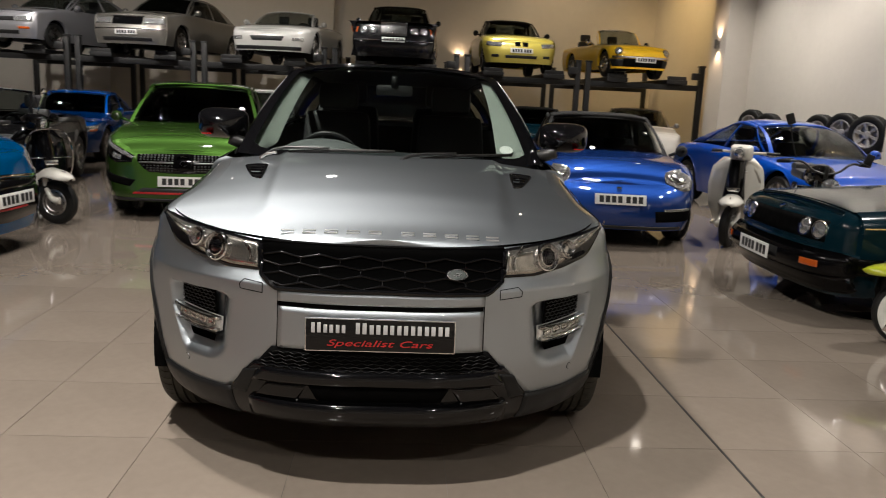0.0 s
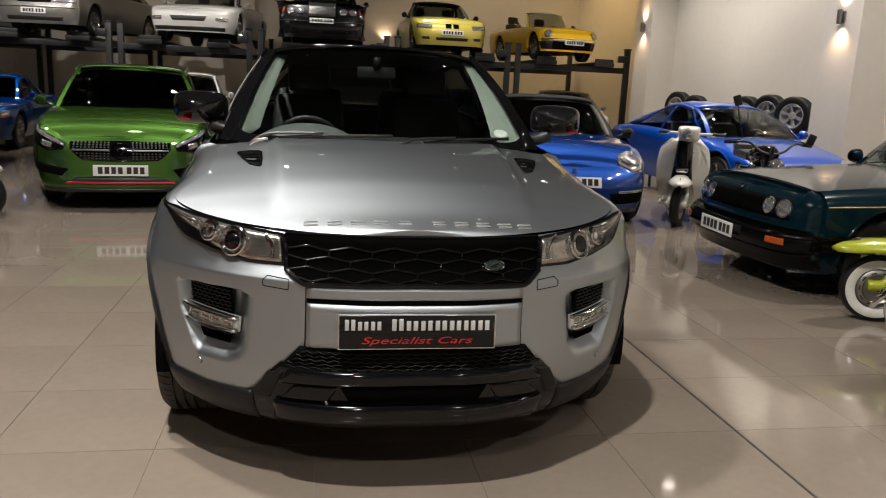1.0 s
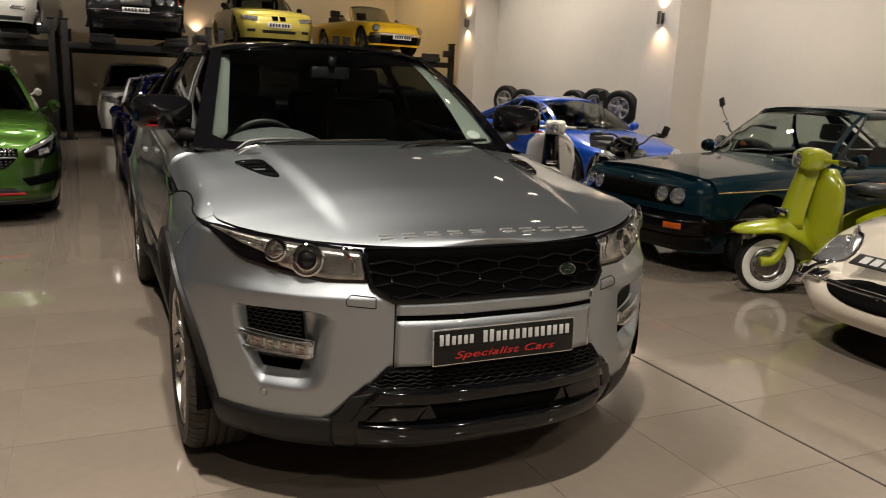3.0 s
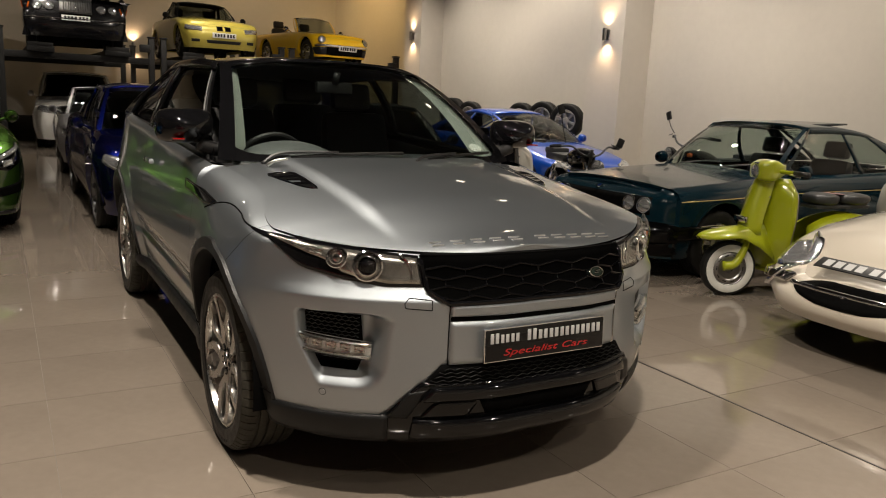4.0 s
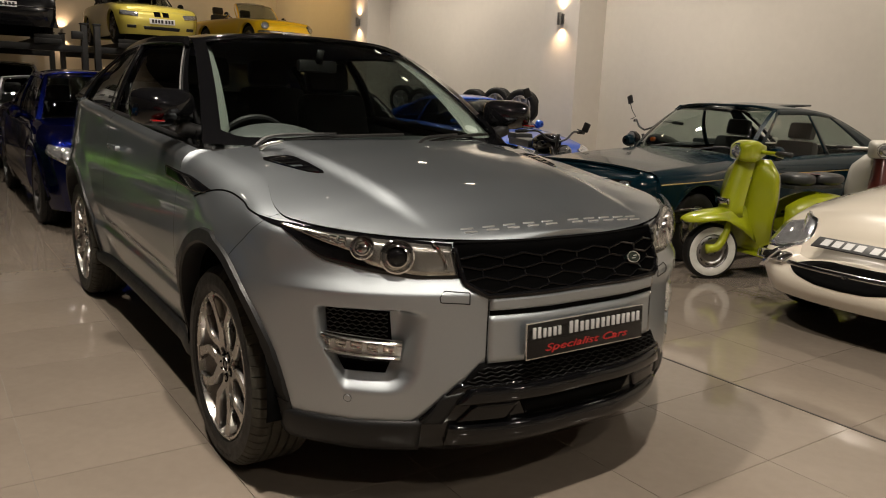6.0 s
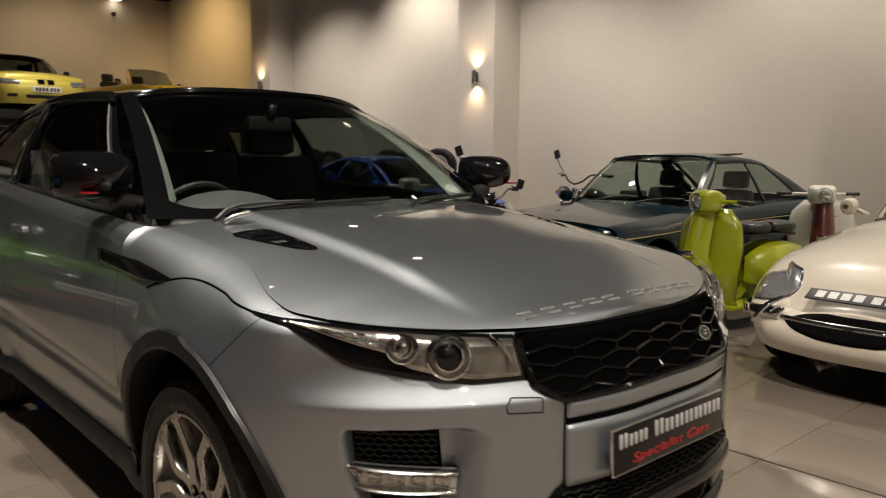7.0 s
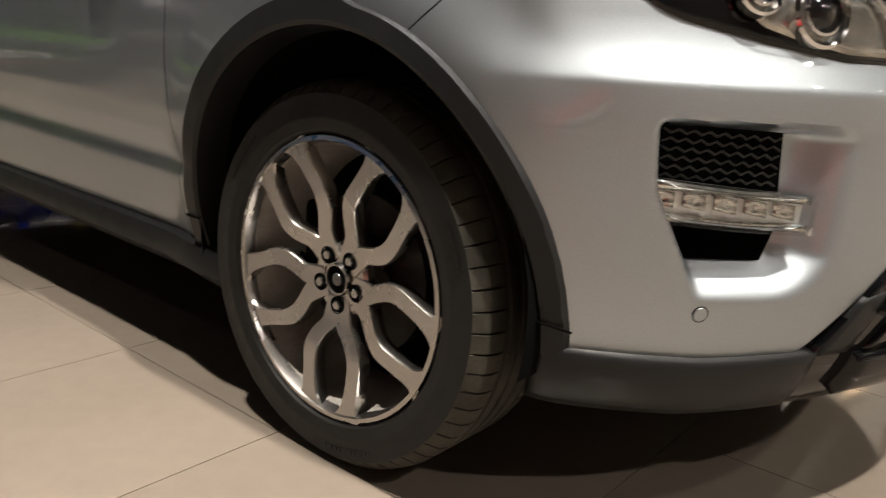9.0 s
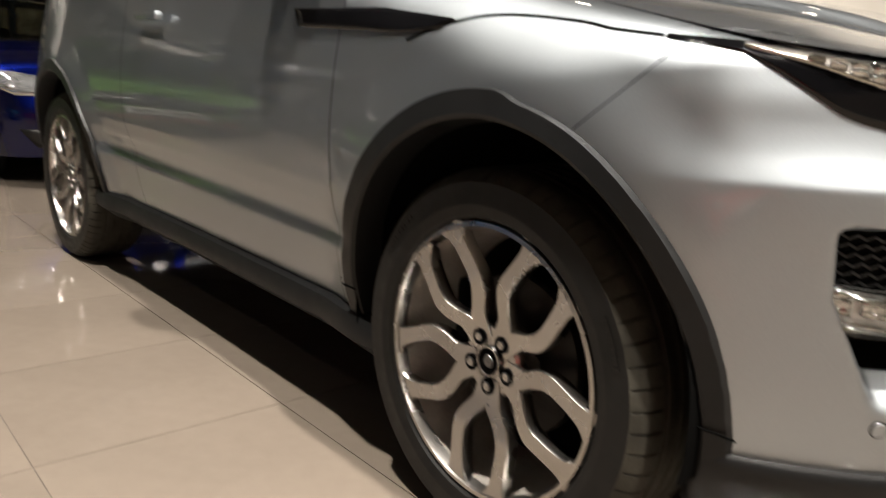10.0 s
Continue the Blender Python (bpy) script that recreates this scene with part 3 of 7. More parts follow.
def sconce(x, y, z, turn=0, label="brushed steel up and down wall light, lit, on a pilaster"):
    m = pose(x, y, z, 0, 0, turn)
    s = thing("wall_light", label, "wall light", m, "wall lights")
    part("back_plate", Mesh().box((-0.012, 0, 0), (0.024, 0.09, 0.16), 0.006), STEEL, s)
    body = Mesh().lathe([(0.030, -0.10), (0.034, -0.098), (0.034, 0.098), (0.030, 0.10), (0.024, 0.06)], 20, "z", (-0.075, 0, 0))
    part("tube", body, STEEL, s)
    part("arm", Mesh().box((-0.035, 0, 0), (0.05, 0.03, 0.03), 0.004), STEEL, s)
    for d in (-1, 1):
        part("bulb", Mesh().lathe([(0.001, 0.075 * d), (0.025, 0.075 * d), (0.025, 0.05 * d)], 16, "z", (-0.075, 0, 0)), SCONCE_GLOW, s)
        spot_lamp("sconce_lamp", m @ Vector((-0.08, 0, 0.11 * d)), m @ Vector((-0.04, 0, 2.0 * d)), 22, (1.0, 0.66, 0.38), 0.02, 120, 0.9)
    return s


for sy, sz in ((14.95, 2.92), (7.98, 2.62), (1.33, 3.02 - 0.3)):
    sconce(7.13, sy, sz)
sconce(1.72, Y1, 2.52, 90, "brushed steel up and down wall light, lit, on the back wall")

proto_light = thing("ceiling_light", "round recessed ceiling downlight, lit, in a dark ceiling", "ceiling light", pose(*DOWNLIGHTS[0], CEIL), "ceiling downlights")
part("ring", Mesh().lathe([(0.10, -0.002), (0.15, -0.002), (0.16, -0.03), (0.12, -0.034), (0.105, -0.01)], 24, "z"), STEEL, proto_light)
part("diffuser", Mesh().lathe([(0.001, -0.012), (0.10, -0.012)], 24, "z"), DOWNLIGHT_GLOW, proto_light)
for lx, ly in DOWNLIGHTS[1:]:
    small = lx < 5
    copy_thing(proto_light, pose(lx, ly, CEIL) @ Matrix.Diagonal((0.35, 0.35, 1, 1) if small else (1, 1, 1, 1)))
proto_light.matrix_world = pose(*KEY, CEIL) @ Matrix.Diagonal((0.35, 0.35, 1, 1))


wall_lamp = thing("wall_spotlight", "small round lit spotlight high on the back wall", "spotlight", pose(6.2, 21.5, 5.62))
part("arm", Mesh().tube([(0, 0, 0.03), (0, -0.10, 0.05), (0, -0.16, 0.03)], 0.012, 8), STEEL, wall_lamp)
part("head", Mesh().lathe([(0.03, 0.05), (0.10, 0.03), (0.16, 0.0), (0.165, -0.02), (0.15, -0.02)], 24, "z", (0, -0.18, 0)), STEEL, wall_lamp)
part("diffuser", Mesh().lathe([(0.001, -0.012), (0.15, -0.012)], 24, "z", (0, -0.18, 0)), LAMP_GLOW, wall_lamp)
dome_camera = thing("security_camera", "small dark round dome camera on the back wall", "camera", pose(6.19, 21.5, 5.24))
part("mount", Mesh().lathe([(0.001, -0.03), (0.06, -0.03), (0.065, 0.0)], 20, "y"), SATIN_BLACK, dome_camera)
part("dome", Mesh().lathe([(0.001, -0.11), (0.04, -0.10), (0.062, -0.06), (0.062, -0.03)], 20, "y"), GLOSS_BLACK, dome_camera)

# ---------- vehicle lifts at the back ----------
DECK = 2.12


def lift(x0, x1, y0=16.0, y1=20.4):
    s = thing("vehicle_lift", "dark grey steel four-post vehicle lift with raised runways", "vehicle lift", pose(0, 0, 0), "vehicle lifts")
    for x in (x0, x1):
        for y in (y0, y1):
            p = Mesh().box((x, y, 1.22), (0.12, 0.14, 2.44), 0.008)
            p.box((x, y, 0.01), (0.28, 0.30, 0.02), 0.004)
            p.box((x, y, 2.46), (0.15, 0.17, 0.03), 0.004)
            part("post", p, LIFT_STEEL, s)
    for y in (y0, y1):
        part("crossbeam", Mesh().box(((x0 + x1) / 2, y, DECK - 0.17), (x1 - x0, 0.13, 0.13), 0.008), LIFT_STEEL, s)
    c = (x0 + x1) / 2
    for d in (-0.72, 0.72):
        m = Mesh().box((c + d, (y0 + y1) / 2, DECK - 0.055), (0.50, y1 - y0 + 0.5, 0.10), 0.01)
        m.box((c + d, y0 - 0.2, DECK + 0.03), (0.46, 0.05, 0.10), 0.01)
        part("runway", m, LIFT_STEEL, s)
    part("power_box", Mesh().box((x1 - 0.14, y0 - 0.08, DECK + 0.1), (0.22, 0.12, 0.16), 0.02), SATIN_BLACK, s)
    return s


LIFT_X = (-10.55, -7.6, -4.75, -1.75, 1.35, 4.25, 7.25)
for xa, xb in zip(LIFT_X[:-1], LIFT_X[1:]):
    lift(xa + 0.2, xb - 0.05)

# ---------- the silver sport utility car ----------
HERO_PLAN = [(0, 0), (0.2, 0.006), (0.4, 0.05), (0.6, 0.14), (0.77, 0.265), (0.885, 0.40), (0.935, 0.52), (0.955, 0.70), (0.958, 0.95), (0.945, 1.5), (0.94, 2.3), (0.945, 3.0), (0.955, 3.5), (0.94, 3.85), (0.88, 4.12), (0.70, 4.28), (0.4, 4.35), (0, 4.365)]
HERO_TOP = [(-0.2, 0.885), (0.0, 0.892), (0.12, 0.902), (0.26, 0.915), (0.38, 0.932), (0.47, 0.946), (0.6, 0.972), (0.8, 1.012), (1.0, 1.045), (1.3, 1.08), (1.55, 1.10), (2.2, 1.13), (3.2, 1.19), (4.0, 1.235), (4.6, 1.23)]
HERO_BOTTOM = [(-0.2, 0.222), (0.2, 0.225), (0.45, 0.24), (0.8, 0.29), (1.4, 0.27), (3.0, 0.27), (3.6, 0.30), (4.0, 0.30), (4.6, 0.34)]
HERO_FRONT = [(0.15, 0.16), (0.24, 0.075), (0.30, 0.04), (0.38, 0.02), (0.46, 0.012), (0.56, 0.018), (0.64, 0.022), (0.70, 0.022), (0.742, 0.0235), (0.752, 0.0255), (0.762, 0.033), (0.795, 0.058), (0.83, 0.075), (0.88, 0.09), (0.95, 0.13), (1.1, 0.25), (1.3, 0.4)]
HERO_SIDE = [(0.15, 0.13), (0.24, 0.10), (0.32, 0.065), (0.42, 0.038), (0.55, 0.016), (0.70, 0.0), (0.82, 0.004), (0.92, 0.016), (1.05, 0.04), (1.25, 0.07), (1.4, 0.08)]
HERO_REAR = [(0.15, 0.2), (0.3, 0.06), (0.5, 0.0), (0.75, 0.02), (1.0, 0.09), (1.25, 0.16), (1.4, 0.2)]
WHEEL_F, WHEEL_R, WHEEL_Z, TYRE_R = 0.876, 3.54, 0.357, 0.361
HERO_WHEELS = ((WHEEL_F, WHEEL_Z + 0.027), (WHEEL_R, WHEEL_Z + 0.027))
ARCH_R = 0.42
shell = Shell(HERO_PLAN, HERO_TOP, HERO_BOTTOM, HERO_FRONT, HERO_SIDE, HERO_REAR,
              shoulder=[(-0.2, 0.02), (0.1, 0.02), (0.4, 0.03), (0.6, 0.085), (0.85, 0.16), (1.1, 0.15), (1.35, 0.11), (1.7, 0.05), (4.6, 0.05)],
              flares=((WHEEL_F, WHEEL_Z, 0.47, 0.016, 0.14), (WHEEL_R, WHEEL_Z, 0.47, 0.016, 0.14)))
hero = thing("sport_utility_car", "silver sport utility car with black contrast roof, wet-look clean", "car", pose(0, 0, 0))


def step(x, a, b):
    k = np.clip((x - a) / (b - a), 0, 1)
    return k * k * (3 - 2 * k)


def hero_relief(s, z):
    """Sunken lamp pockets in the bumper and the creased scoop low on the doors."""
    inner_edge = np.interp(z, [0.42, 0.50, 0.68, 0.70], [0.620, 0.585, 0.562, 0.59])
    outer_edge = np.interp(z, [0.42, 0.50, 0.60, 0.70], [0.83, 0.86, 0.915, 0.925])
    pocket = step(s, inner_edge, inner_edge + 0.105) * step(s, outer_edge, outer_edge - 0.026) * step(z, 0.43, 0.515) * step(z, 0.705, 0.685)
    y = np.interp(s, shell.s, shell.p[:, 1])
    rise = 0.045 * (y - 1.39) / 1.6
    fade = step(y, 1.25, 1.45) * step(y, 3.25, 2.9)
    sill = fade * (step(z, 0.615 + rise, 0.585 + rise) * 0.006 + step(z, 0.585 + rise, 0.50 + rise) * 0.020 - step(z, 0.50 + rise, 0.47 + rise) * 0.016)
    return 0.062 * pocket + sill


shell.extra = hero_relief


def way_of(y):
    """The way round at which the flank has the length y."""
    return float(np.interp(y, shell.p[:, 1], shell.s))


def panel(name, a0, a1, na, nz=64, low=0.0, high=1.0, slope=(0.0, 0.0), arches=True, mat=None, label=""):
    k = np.linspace(0, 1, na)
    v = np.linspace(low, high, nz)
    a = (a0 + (a1 - a0) * k)[:, None] + np.zeros_like(v)[None]
    y = np.interp(np.abs(a), shell.s, shell.p[:, 1])
    lo, hi = shell.bottom(y), shell.top(y) - 1e-4
    z = lo + (hi - lo) * v[None]
    lean = slope[0] * (1 - k) + slope[1] * k
    turn = np.where(k < 0.5, np.sign(a0), np.sign(a1))
    flat = a
    for _ in range(4):
        a = flat + (turn * lean)[:, None] * (z - 0.9)
        y = np.interp(np.abs(a), shell.s, shell.p[:, 1])
        lo, hi = shell.bottom(y), shell.top(y) - 1e-4
        z = lo + (hi - lo) * v[None]
    m = Mesh().grid(shell.at(a, z))
    if arches:
        m = cut_arches(m, HERO_WHEELS, ARCH_R)
    return part(name, m, mat or SILVER, hero, label)


A_B, A_D0, A_D1, A_R = way_of(0.576), way_of(1.39), way_of(2.78), way_of(3.95)
GAP = 0.002
panel("front_bumper", -A_B + GAP, A_B - GAP, 620, 130, slope=(-1.1, -1.1))
for g in (-1, 1):
    panel("front_wing", g * (A_B + GAP), g * (A_D0 - GAP), 60, 70, slope=(-1.1, 0.0))
    panel("door", g * (A_D0 + GAP), g * (A_D1 - GAP), 60, 60, slope=(0.0, 0.10), arches=False)
    panel("rear_wing", g * (A_D1 + GAP), g * (A_R - GAP), 60, 70, slope=(0.10, 0.0))
tail = Mesh()
for g in (-1, 1):
    tail.grid(shell.skin(g * (A_R + GAP), g * shell.end, 40, 30))
part("rear_bumper", tail, SILVER, hero)
shell.extra = None
a = np.linspace(-shell.end, shell.end, 160)
yy = np.interp(np.abs(a), shell.s, shell.p[:, 1])
rows = []
for v in np.linspace(0.03, 0.97, 10):
    z = shell.bottom(yy) + (shell.top(yy) - shell.bottom(yy)) * v
    q = shell.at(a, z)
    q = q - shell.normal(a, z) * (0.052 + 0.034 * step(np.abs(a), 1.08, 1.0))[:, None]
    rows.append(q)
m = cut_arches(Mesh().grid(np.array(rows).transpose(1, 0, 2)), HERO_WHEELS, ARCH_R + 0.01)
part("inner_body", m, INTERIOR, hero)
shell.extra = hero_relief


def hood_z(x, y, xe):
    k = np.clip(np.abs(x) / np.maximum(xe, 1e-3), 0, 1)
    crown = 0.014 + 0.044 * step(y, -0.05, 0.62) - 0.008 * step(y, 0.55, 1.5)
    xc = 0.44 + 0.08 * np.clip((y - 0.2) / 1.2, 0, 1)
    ridge = 0.015 * step(np.abs(x), xc + 0.055, xc) * step(y, 0.22, 0.55)
    return shell.top(y) - 1e-4 + crown * (1 - k ** (2.4 - 0.2 * step(y, 0.5, 0.0))) + ridge


def hood_point(x, y):
    s = np.linspace(0, way_of(1.6), 300)
    e = shell.edge(s)
    xe = np.interp(y, e[:, 1], e[:, 0])
    return np.array([x, y, float(hood_z(np.array(x), np.array(y), np.array(xe)))])


def bonnet():
    s = np.concatenate([np.linspace(0.0, 0.9, 60), np.linspace(0.92, way_of(1.34), 50)])
    e = shell.edge(s)
    u = np.linspace(-1, 1, 81)
    x = e[:, 0][:, None] * u[None]
    y = np.broadcast_to(e[:, 1][:, None], x.shape)
    z = hood_z(x, y, np.broadcast_to(e[:, 0][:, None], x.shape))
    m = Mesh().grid(np.stack([x, y, z], axis=-1))
    return part("bonnet", m, SILVER, hero)


bonnet()

# greenhouse
house = House((0.80, 1.47, 1.10), (0.605, 2.22, 1.555), (0.555, 3.95, 1.49), (0.80, 4.24, 1.215), bow0=0.30, bow1=0.16, bow2=0.06, bow3=0.05, arch=0.045, crown=0.05, bulge=0.035, belt=0.012, dome=0.035)
part("windscreen", slab(house.sheet(house.screen, -0.975, 0.975, 0.0, 0.97, 30, 20), 0.005), SCREEN_GLASS, hero, "clear windscreen", shadow=False)
part("screen_border", Mesh().grid([[(q[0], q[1] - 0.002, q[2] + 0.003) for q in (house.screen(u, v) for v in np.linspace(0.0, 0.055 + 0.075 * max(0.0, (abs(u) - 0.80) / 0.15) ** 2, 4))] for u in np.linspace(-0.95, 0.95, 41)]), GLOSS_BLACK, hero, "black glazing border")
part("screen_border", Mesh().grid([[(q[0], q[1] - 0.002, q[2] + 0.003) for q in (house.screen(u, v) for v in np.linspace(0.965 - 0.05 * max(0.0, (abs(u) - 0.80) / 0.15) ** 2, 1.0, 4))] for u in np.linspace(-0.95, 0.95, 41)]), GLOSS_BLACK, hero, "black glazing border")
part("roof", slab(house.sheet(house.roof, -1, 1, -0.01, 1.0, 30, 30), 0.02), GLOSS_BLACK, hero, "gloss black roof")
part("rear_screen", slab(house.sheet(house.back, -0.93, 0.93, 0.06, 0.94), 0.005), DARK_GLASS, hero, shadow=False)
part("cowl", Mesh().grid([[(u * 0.83, 1.47 - 0.30 * (1 - u * u) - dy, 1.065 + 0.045 * (1 - u * u) + dz) for dy, dz in ((-0.10, -0.06), (0.0, 0.012), (0.05, 0.010), (0.10, -0.012), (0.12, -0.05))] for u in np.linspace(-1, 1, 31)]), SATIN_BLACK, hero)
part("tailgate_spoiler", slab([[(u * 0.56, 3.95 + 0.06 * (1 - u * u) + t * 0.16, 1.50 + 0.045 * (1 - u ** 4) - t * 0.05) for t in np.linspace(-0.1, 1, 5)] for u in np.linspace(-1, 1, 20)], 0.03), GLOSS_BLACK, hero)
for g in (-1, 1):
    edge = Mesh().grid([[(lambda q: (q[0], q[1] - 0.004, q[2] + 0.005))(house.screen(u, v)) for u in np.linspace((0.915 if g < 0 else 0.90) * g, 1.0 * g, 4)] for v in np.linspace(0, 1.0, 20)])
    edge.grid(house.strip(-0.002, 0.055, -0.002, 0.03, -0.02, 1, g, 0.002, 5, 20))
    part("front_pillar", edge, GLOSS_BLACK, hero)
    part("side_glass", Mesh().grid(house.strip(0.055, 0.52, 0.03, 0.43, 0.02, 0.93, g, -0.006, 14, 10)), DARK_GLASS, hero, shadow=False)
    part("side_glass", Mesh().grid(house.strip(0.56, 0.88, 0.46, 0.86, 0.02, 0.93, g, -0.006, 12, 10)), DARK_GLASS, hero, shadow=False)
    part("middle_pillar", slab(house.strip(0.515, 0.565, 0.425, 0.465, 0, 0.94, g, 0.0, 4, 10), 0.02), GLOSS_BLACK, hero)
    part("rear_pillar", slab(house.strip(0.875, 1.0, 0.855, 1.0, 0, 1.0, g, 0.0, 6, 10), 0.02), GLOSS_BLACK, hero)
    part("roof_rail", slab(house.strip(0.0, 1.0, 0.0, 1.0, 0.92, 1.01, g, 0.002, 30, 4), 0.02), GLOSS_BLACK, hero)
    part("belt_moulding", slab(house.strip(0.03, 0.97, 0.03, 0.97, -0.03, 0.03, g, 0.006, 30, 3), 0.012), SATIN_BLACK, hero)
    part("chrome_strip", Mesh().tube([house.flank(0.055 * (1 - v) + 0.03 * v, v, g, 0.007) for v in np.linspace(0.0, 0.97, 8)], 0.0045, 8), BRIGHT_TRIM, hero)
    # door mirror
    mir = thing_part("door_mirror", hero, (g * 0.905 + 0.018, 1.59, 1.215))
    cup = []
    for t in np.linspace(0, 1, 14):
        r = math.sin(math.pi * min(1, t * 0.62 + 0.02)) ** 0.6
        cup.append([(g * (0.02 + 0.132 * (math.copysign(abs(math.cos(b)) ** 0.55, math.cos(b))) * r), -0.09 + 0.20 * t, 0.03 + 0.080 * math.copysign(abs(math.sin(b)) ** 0.55, math.sin(b)) * r) for b in np.linspace(0, 2 * math.pi, 28, endpoint=False)])
    part("mirror_shell", Mesh().grid(cup, close_v=True).fan(cup[0]).fan(cup[-1], True), GLOSS_BLACK, mir)
    part("mirror_glass", Mesh().box((g * 0.02, 0.112, 0.03), (0.205, 0.006, 0.14), 0.002), CHROME, mir)
    part("mirror_foot", Mesh().tube([(g * -0.03, 0.0, -0.045), (g * -0.10, 0.0, -0.07), (g * -0.19, 0.0, -0.075)], (0.035, 0.03), 10), SATIN_BLACK, mir)
    # red strip added on the mirror's front in place of a red reflection
    part("indicator", Mesh().box((g * 0.075, -0.070, -0.022), (0.05, 0.05, 0.007), 0.003), RED_LENS, mir)

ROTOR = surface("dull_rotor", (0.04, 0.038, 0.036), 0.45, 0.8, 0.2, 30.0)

# wheels
def blocky_tyre(r, rim, width):
    """A road tyre with ribs, and cross cuts in its shoulders."""
    h = width / 2
    prof = [(rim - 0.004, -h * 0.80), (rim + 0.006, -h * 0.90), (rim + 0.012, -h * 0.97), (rim + 0.30 * (r - rim), -h), (rim + 0.34 * (r - rim), -h * 1.006), (rim + 0.38 * (r - rim), -h), (rim + 0.75 * (r - rim), -h * 0.985), (r - 0.014, -h * 0.89), (r - 0.005, -h * 0.80), (r, -h * 0.66)]
    for k in range(4):
        x = -h * 0.60 + (k + 0.5) * h * 0.30
        prof += [(r, x - 0.006), (r - 0.008, x - 0.004), (r - 0.008, x + 0.004), (r, x + 0.006)]
    prof += [(rr, -x) for rr, x in prof[:10][::-1]]
    blocks = 62
    turns = [(k + f) / blocks for k in range(blocks) for f in (0.0, 0.02, 0.10, 0.12, 0.55)]
    rows = []
    for i, f in enumerate(turns):
        t = 2 * math.pi * f
        row = []
        for rr, x in prof:
            if i % 5 in (1, 2) and rr > r - 0.016 and abs(x) > h * 0.5 and not (r - 0.009 < rr < r - 0.006):
                rr -= 0.007
            row.append((x, rr * math.cos(t), rr * math.sin(t)))
        rows.append(row)
    rows = np.array(rows)
    walls = Mesh().grid(rows[:, :7], close_u=True).grid(rows[:, -7:], close_u=True)
    return walls, Mesh().grid(rows[:, 6:-6], close_u=True)


SPOKE_SIDE = Table([(0.03, 0.012), (0.078, 0.017), (0.092, 0.0235), (0.112, 0.042), (0.134, 0.0555), (0.155, 0.0605), (0.20, 0.0585), (0.235, 0.055), (0.26, 0.053)])
SPOKE_HALF = Table([(0.03, 0.0145), (0.078, 0.0205), (0.092, 0.0235), (0.112, 0.0225), (0.134, 0.0195), (0.16, 0.0175), (0.205, 0.0175), (0.232, 0.021), (0.247, 0.030), (0.26, 0.044)])


BARREL = surface("brushed_barrel", (0.40, 0.375, 0.34), 0.45, 0.3, 0.2, 14.0)
TREAD = surface("dusty_tread", (0.040, 0.037, 0.029), 0.7, 0.0, 0.3, 16.0, bump=0.2, bump_scale=300, spec=0.2)


